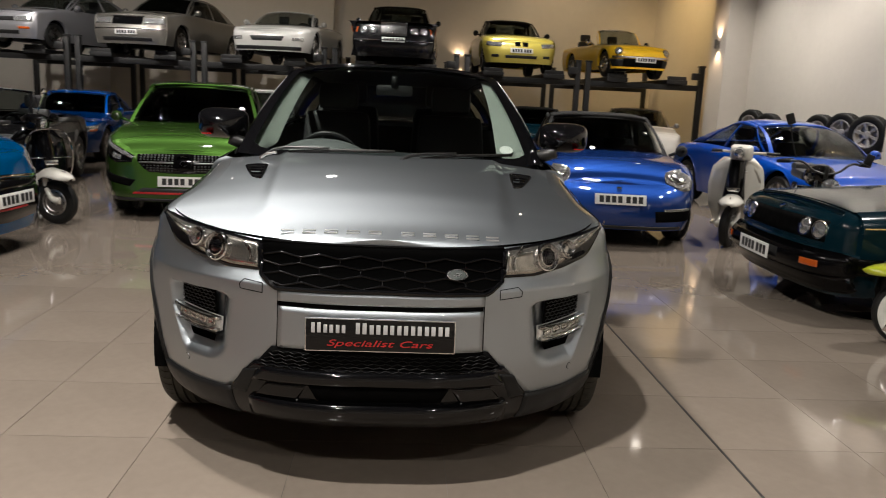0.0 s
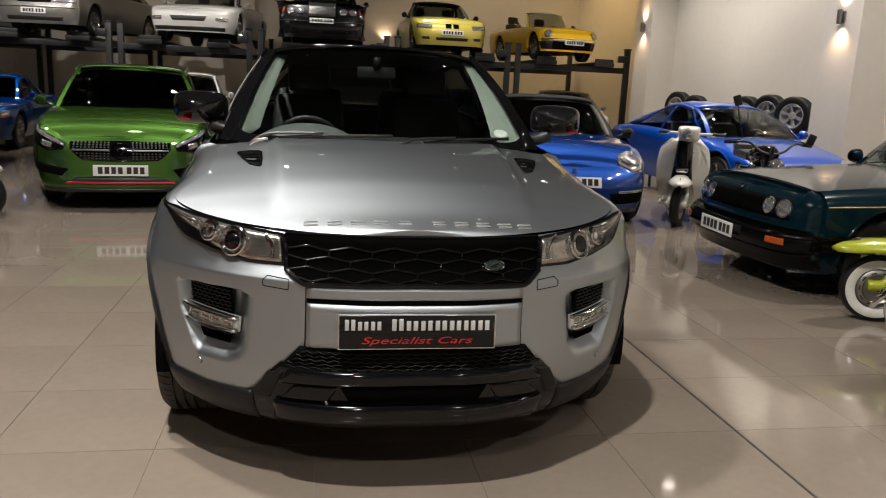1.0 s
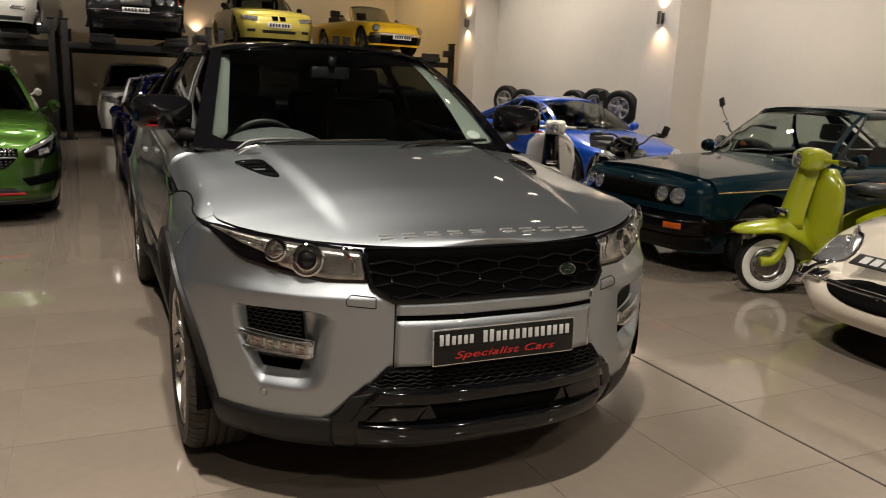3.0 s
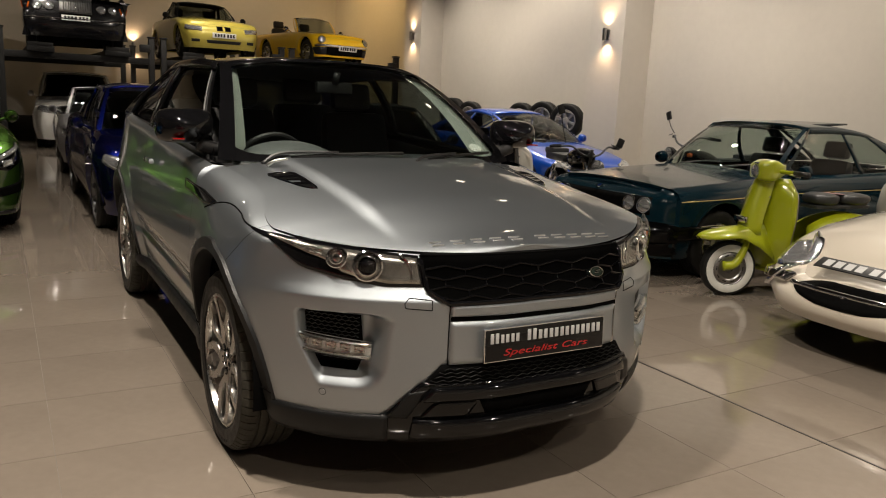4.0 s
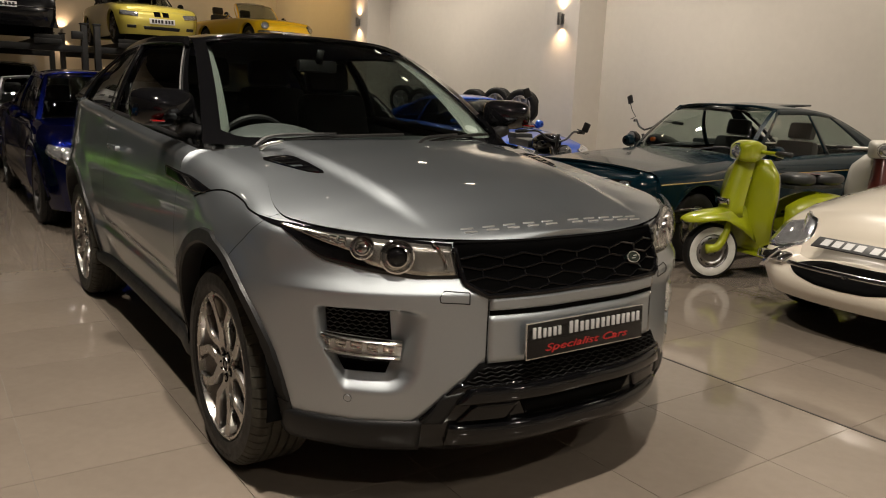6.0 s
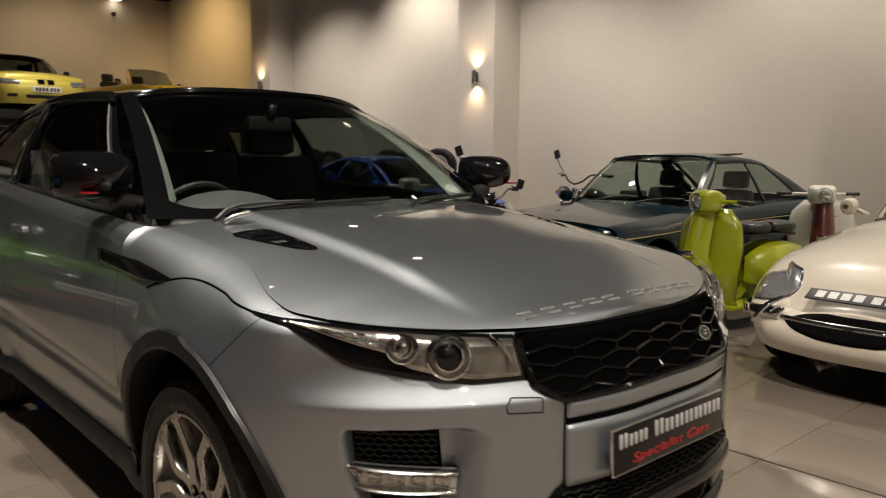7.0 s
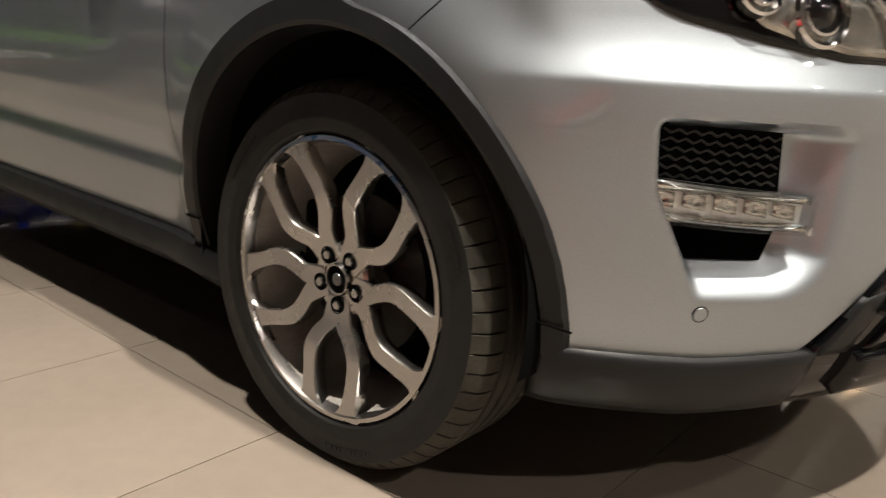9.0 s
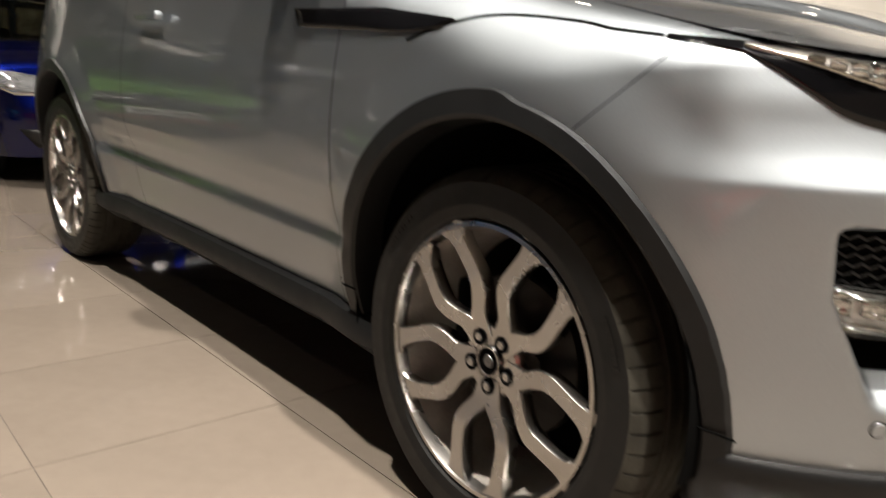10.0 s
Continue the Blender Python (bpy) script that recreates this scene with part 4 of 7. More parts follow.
def hero_wheel(at, g):
    w = thing_part("wheel", hero, at)
    walls, tread = blocky_tyre(TYRE_R, 0.262, 0.240)
    tyre = part("tyre", walls, RUBBER, w)
    part("tread", tread, TREAD, tyre, "dusty cut tread")
    for t0, n in ((0.5, 9), (2.6, 7), (4.3, 10)):
        for k in range(n):
            t = t0 + 0.042 * k
            part("tyre_mark", Mesh().box((g * 0.1205, 0.318 * math.cos(t), 0.318 * math.sin(t)), (0.0012, 0.012 if k % 3 else 0.006, 0.009), 0.0, Matrix.Rotation(t - math.pi / 2, 3, "X")), RUBBER, tyre)
    R = 0.262
    m = Mesh().lathe([(R + 0.004, g * 0.100), (R + 0.002, g * 0.112), (R - 0.006, g * 0.113), (R - 0.009, g * 0.104), (R - 0.014, g * 0.07), (R - 0.026, g * -0.08)], 72, "x")
    part("rim", m, ALLOY, w)
    part("barrel", Mesh().lathe([(R - 0.012, g * 0.088), (R - 0.018, g * 0.05), (R - 0.030, g * 0.0), (R - 0.032, g * -0.06)], 48, "x"), BARREL, w)
    # black disc added across the wheel's back for the shade behind the spokes
    part("wheel_back_shade", Mesh().lathe([(R - 0.031, g * -0.055), (0.06, g * -0.06)], 40, "x"), LINER, w)
    for k in range(5):
        t0 = -math.pi / 2 + 2 * math.pi * k / 5
        c, s = math.cos(t0), math.sin(t0)
        sp = Mesh()
        for e in (-1, 1):
            rows = []
            for rad in (0.035, 0.06, 0.078, 0.086, 0.094, 0.102, 0.11, 0.118, 0.126, 0.134, 0.142, 0.155, 0.17, 0.19, 0.21, 0.225, 0.236, 0.244, 0.251, 0.258):
                side = e * float(SPOKE_SIDE(rad))
                ww = float(SPOKE_HALF(rad))
                x0 = g * float(np.interp(rad, [0.03, 0.075, 0.14, 0.25, 0.26], [0.086, 0.090, 0.102, 0.108, 0.109]))
                rows.append([(xx, rad * c - o * s, rad * s + o * c) for o, xx in ((side - ww * 0.80, x0 - g * 0.030), (side - ww, x0 - g * 0.005), (side - ww * 0.86, x0), (side + ww * 0.86, x0), (side + ww, x0 - g * 0.005), (side + ww * 0.80, x0 - g * 0.030))])
            sp.grid(rows)
        part("spoke", sp, ALLOY, w)
    hub = Mesh().lathe([(0.001, g * 0.084), (0.064, g * 0.084), (0.070, g * 0.078), (0.074, g * 0.03)], 40, "x")
    part("hub", hub, ALLOY, w)
    part("hub_cap", Mesh().lathe([(0.001, g * 0.0905), (0.026, g * 0.0905), (0.027, g * 0.088)], 28, "x"), LINER, w)
    part("cap_ring", Mesh().lathe([(0.0255, g * 0.088), (0.0265, g * 0.0935), (0.0285, g * 0.0935), (0.031, g * 0.085)], 28, "x"), ALLOY, w)
    part("cap_mark", Mesh().lathe([(0.001, g * 0.0925), (0.011, g * 0.0925), (0.0125, g * 0.090)], 20, "x"), ALLOY_DARK, w)
    for k in range(5):
        t = -math.pi / 2 + 2 * math.pi * k / 5
        at_nut = (0, 0.050 * math.cos(t), 0.050 * math.sin(t))
        # shade of the nut's recess, put in as a black disc
        part("nut_well_shade", Mesh().lathe([(0.001, g * 0.0890), (0.0145, g * 0.0890), (0.0165, g * 0.0905), (0.0165, g * 0.08)], 22, "x", at_nut), LINER, w)
        part("wheel_nut", Mesh().lathe([(0.001, g * 0.0935), (0.0075, g * 0.0935), (0.0095, g * 0.091), (0.0095, g * 0.085)], 6, "x", at_nut), ALLOY, w)
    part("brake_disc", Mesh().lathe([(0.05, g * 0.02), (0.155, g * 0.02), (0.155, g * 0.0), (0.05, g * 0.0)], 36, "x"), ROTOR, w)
    part("brake_caliper", Mesh().box((g * 0.005, 0.13, 0.03), (0.06, 0.07, 0.18), 0.02), LINER, w)


for wy in (WHEEL_F, WHEEL_R):
    for g in (-1, 1):
        hero_wheel((g * 0.825, wy, WHEEL_Z), g)
arch_parts(hero, shell, HERO_WHEELS, ARCH_R, 0.054, TRIM_GREY, 0.014, 0.06, 0.285, "dark grey plastic", 0.013)
for g in (-1, 1):
    for y, z0, z1 in ((WHEEL_F - 0.447, 0.385, 0.388), (WHEEL_F + 0.447, 0.395, 0.398)):
        pts = [(g * (side_x(shell, WHEEL_F + (y - WHEEL_F) * k, 0.39) + 0.0155), WHEEL_F + (y - WHEEL_F) * k, z0 + (0.02 if y < WHEEL_F else 0.0) * (1 - k) * 5) for k in (0.94, 0.97, 1.0, 1.03, 1.055)]
        part("trim_joint", Mesh().tube(pts, 0.0022, 6, smooth=False), LINER, hero)
part("underbody", Mesh().box((0, 2.15, 0.32), (1.16, 3.7, 0.12), 0.02).box((0, 2.2, 0.32), (1.7, 1.5, 0.1), 0.02), LINER, hero)

# cabin
part("dashboard", Mesh().grid([[(u * 0.74, 1.50 + t * 0.55 - 0.20 * (1 - u * u) * (1 - t), 1.075 - 0.02 * t - 0.35 * max(0, t - 0.75) * 4 + 0.02 * math.sin(3 * u)) for t in np.linspace(0, 1, 9)] for u in np.linspace(-1, 1, 21)]), INTERIOR, hero)
part("cabin_floor", Mesh().box((0, 2.7, 0.42), (1.5, 2.5, 0.06), 0.01), INTERIOR, hero)
for sx in (-0.38, 0.38):
    seat(hero, (sx, 2.35, 0.55), LEATHER)
    seat(hero, (sx, 3.30, 0.58), LEATHER, 1.1)
steering_wheel(hero, (-0.38, 2.02, 1.03), INTERIOR)

# front details of the silver car
def fit_on(name, upper, lower, mat, off=0.004, depth=0.02, nu=24, nv=6, both=False, label="", smooth=False, bulge=0.0, parent=None):
    made = []
    for g in ((1, -1) if both else (1,)):
        made.append(part(name, shell.patch(upper, lower, nu, nv, off, depth, smooth, g, bulge), mat, parent or hero, label))
    return made


def line_on(name, points, mat, r=0.003, off=0.0, both=False, smooth=True, parent=None):
    for g in ((1, -1) if both else (1,)):
        p = resample(points, 8 * len(points), smooth)
        q = shell.at(p[:, 0] * g, p[:, 1]) + shell.normal(p[:, 0] * g, p[:, 1]) * off
        part(name, Mesh().tube([tuple(v) for v in q], r, 6, smooth=False), mat, parent or hero)


def turned(a, z, spin=0.0):
    """The turn that lays a piece's -y along the skin's outward normal."""
    n = Vector(shell.normal(np.array(a), np.array(z)))
    return (-n).to_track_quat("Y", "Z").to_matrix()


def on_skin(a, z, off=0.0):
    return tuple(shell.at(np.array(a), np.array(z)) + shell.normal(np.array(a), np.array(z)) * off)


grille = fit_on("grille", [(-0.487, 0.8935), (0, 0.8920), (0.487, 0.8935)], [(-0.486, 0.870), (-0.455, 0.778), (-0.388, 0.741), (0, 0.746), (0.388, 0.741), (0.455, 0.778), (0.486, 0.870)], DEEP_BLACK, 0.005, 0.03, 60, 40, label="gloss black honeycomb grille")[0]
line_on("grille_frame", [(-0.483, 0.882), (-0.455, 0.782), (-0.388, 0.745), (0, 0.749), (0.388, 0.745), (0.455, 0.782), (0.483, 0.882)], GLOSS_BLACK, 0.009, 0.006, smooth=False, parent=grille)
line_on("grille_frame", [(-0.483, 0.8925), (0, 0.8905), (0.483, 0.8925)], LINER, 0.006, 0.006, smooth=False, parent=grille)
for row, z0 in enumerate((0.857, 0.823, 0.789, 0.760)):
    w = 0.468 - 0.9 * max(0, 0.80 - z0)
    n = 13
    line_on("grille_bar", [(-w + 2 * w * k / (n - 1), z0 + (0.007 if (k + row) % 2 else -0.007)) for k in range(n)], GRILLE_BLACK, 0.0042, 0.006, smooth=False, parent=grille)
    if row < 3:
        for k in range(1, n - 1):
            if (k + row) % 2 == 0:
                aa = -w + 2 * w * k / (n - 1)
                line_on("grille_stem", [(aa, z0 - 0.027), (aa, z0 - 0.007)], GRILLE_BLACK, 0.0036, 0.006, smooth=False, parent=grille)
badge = part("badge", Mesh().lathe([(0.001, -0.012), (0.016, -0.012), (0.018, -0.010), (0.018, 0.008)], 28, "y"), surface("badge_green", (0.005, 0.012, 0.009), 0.25, 0.2), grille, "small oval green and silver badge")
badge.matrix_basis = Matrix.Translation(on_skin(0.275, 0.805, 0.008)) @ turned(0.275, 0.805).to_4x4() @ Matrix.Diagonal((1.95, 1, 1.05, 1))
ring = part("badge_ring", Mesh().grid([[((0.0185 + 0.0016 * math.cos(b)) * math.cos(t), -0.011 + 0.0016 * math.sin(b), (0.0185 + 0.0016 * math.cos(b)) * math.sin(t)) for b in np.linspace(0, 6.283, 6, endpoint=False)] for t in np.linspace(0, 6.283, 28, endpoint=False)], True, True), CHROME, grille)
ring.matrix_basis = badge.matrix_basis.copy()
emblem = part("emblem", Mesh().box((0.006, -0.013, 0.004), (0.022, 0.002, 0.003)).box((-0.004, -0.013, -0.004), (0.024, 0.002, 0.003)), CHROME, grille)
emblem.matrix_basis = Matrix.Translation(on_skin(0.275, 0.805, 0.008)) @ turned(0.275, 0.805).to_4x4() @ Matrix.Rotation(radians(0), 4, "Y")

LAMP_BOWL = surface('lamp_bowl', (0.40, 0.385, 0.35), 0.20, 0.9, 0.35, 22.0)
LAMP_CLEAR = surface('lamp_clear', (0.85, 0.85, 0.83), 0.22, 0.3, 0.2, 70.0)
MARK = surface('bright_mark', (0.62, 0.62, 0.62), 0.34, 0.9, 0.05, 30.0)

# bright marks along the bonnet's lip
for k, x in enumerate((-0.355, -0.275, -0.195, -0.115, -0.035, 0.085, 0.165, 0.245, 0.325, 0.40)):
    y = 0.165 + 0.16 * x * x + 0.012
    p = hood_point(x, y)
    dz = (hood_point(x, y + 0.02)[2] - hood_point(x, y - 0.02)[2]) / 0.04
    mk = Mesh()
    mk.box((0, -0.012, 0), (0.048, 0.0055, 0.005), 0.0015).box((0, 0.012, 0), (0.048, 0.0055, 0.005), 0.0015)
    ob = part("bonnet_mark", mk, MARK, hero, "raised bright metal mark")
    ob.location = (p[0], p[1], p[2] + 0.003)
    ob.rotation_euler = (math.atan(dz), 0, 0)

# bumper middle
fit_on("bumper_strip", [(-0.374, 0.737), (0, 0.741), (0.374, 0.737)], [(-0.374, 0.702), (0, 0.702), (0.374, 0.702)], SILVER, 0.010, 0.02, 40, 5)
fit_on("bumper_slot", [(-0.374, 0.700), (0.374, 0.700)], [(-0.374, 0.684), (0.374, 0.684)], LINER, 0.0025, 0.01, 40, 2)
fit_on("plate_panel", [(-0.374, 0.682), (0, 0.682), (0.374, 0.682)], [(-0.374, 0.533), (0, 0.536), (0.374, 0.533)], SILVER, 0.007, 0.02, 40, 8)
for g in (-1, 1):
    line_on("seam", [(0.3775 * g, 0.738), (0.379 * g, 0.53)], LINER, 0.0022, 0.0008, smooth=False)
plate_turn = Matrix.Rotation(radians(-3), 3, "X")
plate = thing_part("show_plate", hero, (0.0, 0.000, 0.600), plate_turn)
part("plate_edge", Mesh().box((0, 0.001, 0), (0.528, 0.010, 0.119), 0.003), CHROME, plate)
part("plate", Mesh().box((0, -0.002, 0), (0.520, 0.010, 0.111), 0.002), GLOSS_BLACK, plate, "black show plate with white and red bars")
for x0, x1, n, z0, z1, mt in ((-0.246, -0.118, 3, 0.008, 0.044, BAR_WHITE), (-0.092, 0.246, 7, 0.006, 0.046, BAR_WHITE), ):
    w = (x1 - x0) / n
    for k in range(n):
        hi = z1 - (0.007 if k and mt is BAR_WHITE else 0.0)
        for e in (-0.24, 0.24):
            part("bar", Mesh().box((x0 + w * (k + 0.5 + e), -0.0085, (z0 + hi) / 2), (w * 0.30, 0.003, hi - z0), 0.001), mt, plate)


def lettering(text, height, width, mat, parent, at, lean=0.0):
    """Raised letters that stand upright with their face towards local -y."""
    c = bpy.data.curves.new("lettering", "FONT")
    c.body, c.size, c.shear, c.extrude, c.align_x = text, 1.0, lean, 0.004, "CENTER"
    ob = bpy.data.objects.new("lettering", c)
    me = bpy.data.meshes.new_from_object(ob)
    bpy.data.objects.remove(ob)
    xs, ys = [v.co.x for v in me.vertices], [v.co.y for v in me.vertices]
    kx, ky, x0 = width / (max(xs) - min(xs)), height / (max(ys) - min(ys)), (max(xs) + min(xs)) / 2
    for v in me.vertices:
        v.co = Vector(((v.co.x - x0) * kx, -v.co.z * 0.25, (v.co.y - min(ys)) * ky))
    me.materials.clear()
    me.materials.append(mat)
    word = new("lettering", me)
    word.parent = parent
    word.location = at
    return word


lettering("Specialist Cars", 0.030, 0.372, BAR_RED, plate, (0.0, -0.0075, -0.046), 0.3)

# lower black parts
mesh_panel = fit_on("lower_grille", [(-0.40, 0.531), (0, 0.537), (0.40, 0.531)], [(-0.47, 0.452), (0, 0.462), (0.47, 0.452)], LINER, 0.003, 0.02, 40, 4)[0]
for k in range(5):
    z0 = 0.462 + 0.0135 * k
    w = 0.455 - 0.065 * k / 4
    line_on("mesh_bar", [(-w + 2 * w * i / 40, z0 + (0.0035 if (i + k) % 2 else -0.0035)) for i in range(41)], MESH_BLACK, 0.0022, 0.007, smooth=False, parent=mesh_panel)
fit_on("lower_bumper", [(-0.585, 0.345), (-0.47, 0.470), (0, 0.466), (0.47, 0.470), (0.585, 0.345)], [(-0.60, 0.235), (-0.50, 0.226), (0, 0.224), (0.50, 0.226), (0.60, 0.235)], GLOSS_BLACK, 0.007, 0.03, 60, 14, label="gloss black lower bumper")
fit_on("skid_bar", [(-0.43, 0.455), (0, 0.460), (0.43, 0.455)], [(-0.47, 0.405), (0, 0.408), (0.47, 0.405)], GLOSS_BLACK, 0.020, 0.02, 40, 6, bulge=0.012)
fit_on("skid_bar", [(-0.49, 0.335), (0, 0.340), (0.49, 0.335)], [(-0.50, 0.262), (0, 0.268), (0.50, 0.262)], GLOSS_BLACK, 0.024, 0.02, 40, 8, bulge=0.02)
fit_on("skid_slot", [(-0.255, 0.400), (0, 0.402), (0.255, 0.400)], [(-0.225, 0.345), (0, 0.347), (0.225, 0.345)], LINER, 0.0085, 0.005, 30, 3)
for g in (-1, 1):
    fit_on("skid_horn", [(0.26 * g, 0.404), (0.41 * g, 0.404)], [(0.30 * g, 0.338), (0.47 * g, 0.338)], GLOSS_BLACK, 0.016, 0.02, 12, 5)
    fit_on("corner_trim", [(0.447 * g, 0.445), (0.512 * g, 0.432)], [(0.510 * g, 0.338), (0.578 * g, 0.338)], TRIM_GREY, 0.010, 0.02, 6, 10)
fit_on("front_skirt", [(0.58, 0.343), (0.80, 0.338), (1.07, 0.350)], [(0.58, 0.23), (0.80, 0.225), (1.09, 0.245)], TRIM_GREY, 0.010, 0.03, 24, 8, both=True, label="dark grey plastic", bulge=0.006)
fit_on("tow_cover", [(0.40, 0.300), (0.47, 0.298)], [(0.40, 0.262), (0.46, 0.262)], SATIN_BLACK, 0.030, 0.02, 6, 4)
for g in (-1, 1):
    # washer flap outline, parking sensor
    line_on("washer_seam", [(0.440 * g, 0.722), (0.440 * g, 0.756), (0.520 * g, 0.762), (0.535 * g, 0.745), (0.532 * g, 0.728), (0.440 * g, 0.722)], LINER, 0.0016, 0.0005, smooth=False)
    sensor = part("parking_sensor", Mesh().lathe([(0.001, -0.0012), (0.0105, -0.0012), (0.0115, 0.002)], 18, "y"), SILVER, hero)
    sensor.matrix_basis = Matrix.Translation(on_skin(0.815 * g, 0.415, 0.001)) @ turned(0.815 * g, 0.415).to_4x4()
    line_on("sensor_seam", [(0.815 * g + 0.013 * math.cos(t), 0.415 + 0.013 * math.sin(t)) for t in np.linspace(0, 6.283, 14)], LINER, 0.0008, 0.0, smooth=False)
    shell.extra = None
    LT = lambda q: 0.602 + 0.075 * (q - 0.70)
    # bumper pocket: dark mesh, clear lamp, dark hollow
    fit_on("pocket_mesh", [(0.690 * g, 0.686), (0.922 * g, 0.694)], [(0.680 * g, 0.590), (0.905 * g, 0.600)], LINER, -0.046, 0.0, 20, 5)
    for k in range(6):
        line_on("pocket_bar", [(0.695 * g + 0.205 * g * i / 16, 0.610 + 0.013 * k + 0.008 * i / 16 + (0.003 if (i + k) % 2 else -0.003)) for i in range(17)], PALE_MESH, 0.0019, -0.042, smooth=False)
    fit_on("pocket_hollow", [(0.672 * g, 0.560), (0.890 * g, 0.575)], [(0.700 * g, 0.490), (0.845 * g, 0.492)], DEEP_BLACK, -0.044, 0.0, 14, 5)
    lamp = fit_on("running_lamp", [(0.640 * g, LT(0.640)), (0.78 * g, LT(0.78)), (0.925 * g, LT(0.925))], [(0.645 * g, LT(0.645) - 0.060), (0.78 * g, LT(0.78) - 0.064), (0.915 * g, LT(0.915) - 0.064)], LENS_GLASS, -0.002, 0.05, 16, 5, label="clear daytime running lamp", bulge=0.004)[0]
    fit_on("lamp_back", [(0.646 * g, LT(0.646) - 0.003), (0.78 * g, LT(0.78) - 0.003), (0.919 * g, LT(0.919) - 0.003)], [(0.651 * g, LT(0.651) - 0.056), (0.78 * g, LT(0.78) - 0.060), (0.909 * g, LT(0.909) - 0.060)], LAMP_CLEAR, -0.026, 0.015, 16, 4, parent=lamp)
    fit_on("lamp_strip", [(0.646 * g, LT(0.646) - 0.002), (0.78 * g, LT(0.78) - 0.002), (0.919 * g, LT(0.919) - 0.002)], [(0.646 * g, LT(0.646) - 0.014), (0.78 * g, LT(0.78) - 0.015), (0.919 * g, LT(0.919) - 0.015)], REFLECTOR, -0.010, 0.02, 16, 3, parent=lamp, bulge=0.006)
    fit_on("lamp_strip", [(0.651 * g, LT(0.651) - 0.045), (0.78 * g, LT(0.78) - 0.049), (0.910 * g, LT(0.910) - 0.049)], [(0.651 * g, LT(0.651) - 0.056), (0.78 * g, LT(0.78) - 0.060), (0.909 * g, LT(0.909) - 0.060)], REFLECTOR, -0.006, 0.02, 16, 3, parent=lamp, bulge=0.006)
    for k in range(5):
        aa = 0.670 + 0.052 * k
        zz = LT(aa) - 0.031
        fit_on("lamp_cell", [(aa * g, zz + 0.012), ((aa + 0.036) * g, zz + 0.018)], [(aa * g, zz - 0.010), ((aa + 0.036) * g, zz - 0.004)], REFLECTOR, -0.016, 0.012, 5, 4, parent=lamp, bulge=-0.008)
    shell.extra = hero_relief
    # headlamp
    up = [(0.490, 0.893), (0.675, 0.906), (0.90, 0.922), (1.04, 0.935), (1.20, 0.946)]
    low = [(0.463, 0.795), (0.61, 0.794), (0.76, 0.812), (0.893, 0.836), (0.93, 0.848), (0.965, 0.868), (1.02, 0.900), (1.075, 0.924), (1.20, 0.941)]
    clear = [(0.478, 0.803), (0.60, 0.803), (0.69, 0.816), (0.765, 0.834), (0.785, 0.848), (0.815, 0.868), (0.90, 0.889), (0.97, 0.908), (1.03, 0.921), (1.10, 0.934)]
    head = fit_on("headlamp", [(a * g, z) for a, z in up], [(a * g, z) for a, z in low], GLOSS_BLACK, 0.003, 0.03, 60, 8, label="clear projector headlamp, switched off")[0]
    fit_on("reflector", [(a * g, z - 0.008) for a, z in [(0.497, 0.893), (0.675, 0.906), (0.90, 0.922), (1.08, 0.941)]], [(a * g, z) for a, z in clear[:-1] + [(1.08, 0.930)]], LAMP_BOWL, 0.007, 0.006, 60, 6, parent=head)
    line_on("chrome_arc", [(0.560 * g, 0.893), (0.528 * g, 0.870), (0.515 * g, 0.845), (0.516 * g, 0.815)], CHROME, 0.0045, 0.015, parent=head)
    for aa, zz, r, deep in ((0.672, 0.857, 0.048, 0.020), (0.783, 0.878, 0.034, 0.008)):
        for nm, prof, mt in (("lamp_bezel", [(r * 1.10, 0.004), (r * 1.10, -0.010), (r * 1.0, -0.014), (r * 0.86, -0.002)], CHROME), ("lamp_cup", [(r * 0.92, -0.004), (r * 0.80, 0.000), (r * 0.70, 0.001)], LAMP_BOWL), ("lamp_collar", [(r * 0.72, 0.004), (r * 0.72, -0.012), (r * 0.64, -0.014), (r * 0.60, -0.004)], CHROME),
                             ("projector", [(0.001, -deep), (r * 0.30, -deep * 0.9), (r * 0.50, -deep * 0.55), (r * 0.62, -0.002)], GLOSS_BLACK if r > 0.04 else REFLECTOR)):
            ob = part(nm, Mesh().lathe(prof, 32, "y"), mt, head)
            ob.matrix_basis = Matrix.Translation(on_skin(aa * g, zz, 0.010)) @ turned(aa * g, zz).to_4x4()
    for k in range(5):
        aa = 0.840 + 0.030 * k
        z0 = np.interp(aa, [0.815, 0.90, 0.97, 1.03], [0.868, 0.889, 0.908, 0.921]) + 0.006
        z1 = np.interp(aa, [0.675, 0.90, 1.04], [0.906, 0.922, 0.935]) - 0.012
        for q in (0, 1):
            h = (z1 - z0) / 2
            fit_on("lamp_facet", [(aa * g, z0 + h * (q + 1) - 0.002), ((aa + 0.026) * g, z0 + h * (q + 1) + 0.001)], [(aa * g, z0 + h * q), ((aa + 0.026) * g, z0 + h * q + 0.003)], REFLECTOR, 0.011, 0.006, 4, 3, parent=head, bulge=0.004)
    fit_on("lens", [(a * g, z - 0.004) for a, z in up], [(a * g, z) for a, z in clear], LENS_GLASS, 0.022, 0.0, 60, 8, parent=head, bulge=0.012)
    # side vent, shut lines, handle
    fit_on("side_vent", [(way_of(1.03) * g, 0.972), (way_of(1.25) * g, 0.998), (way_of(1.60) * g, 1.008)], [(way_of(1.06) * g, 0.956), (way_of(1.18) * g, 0.950), (way_of(1.57) * g, 0.966)], GLOSS_BLACK, 0.006, 0.02, 20, 6, label="gloss black side vent")
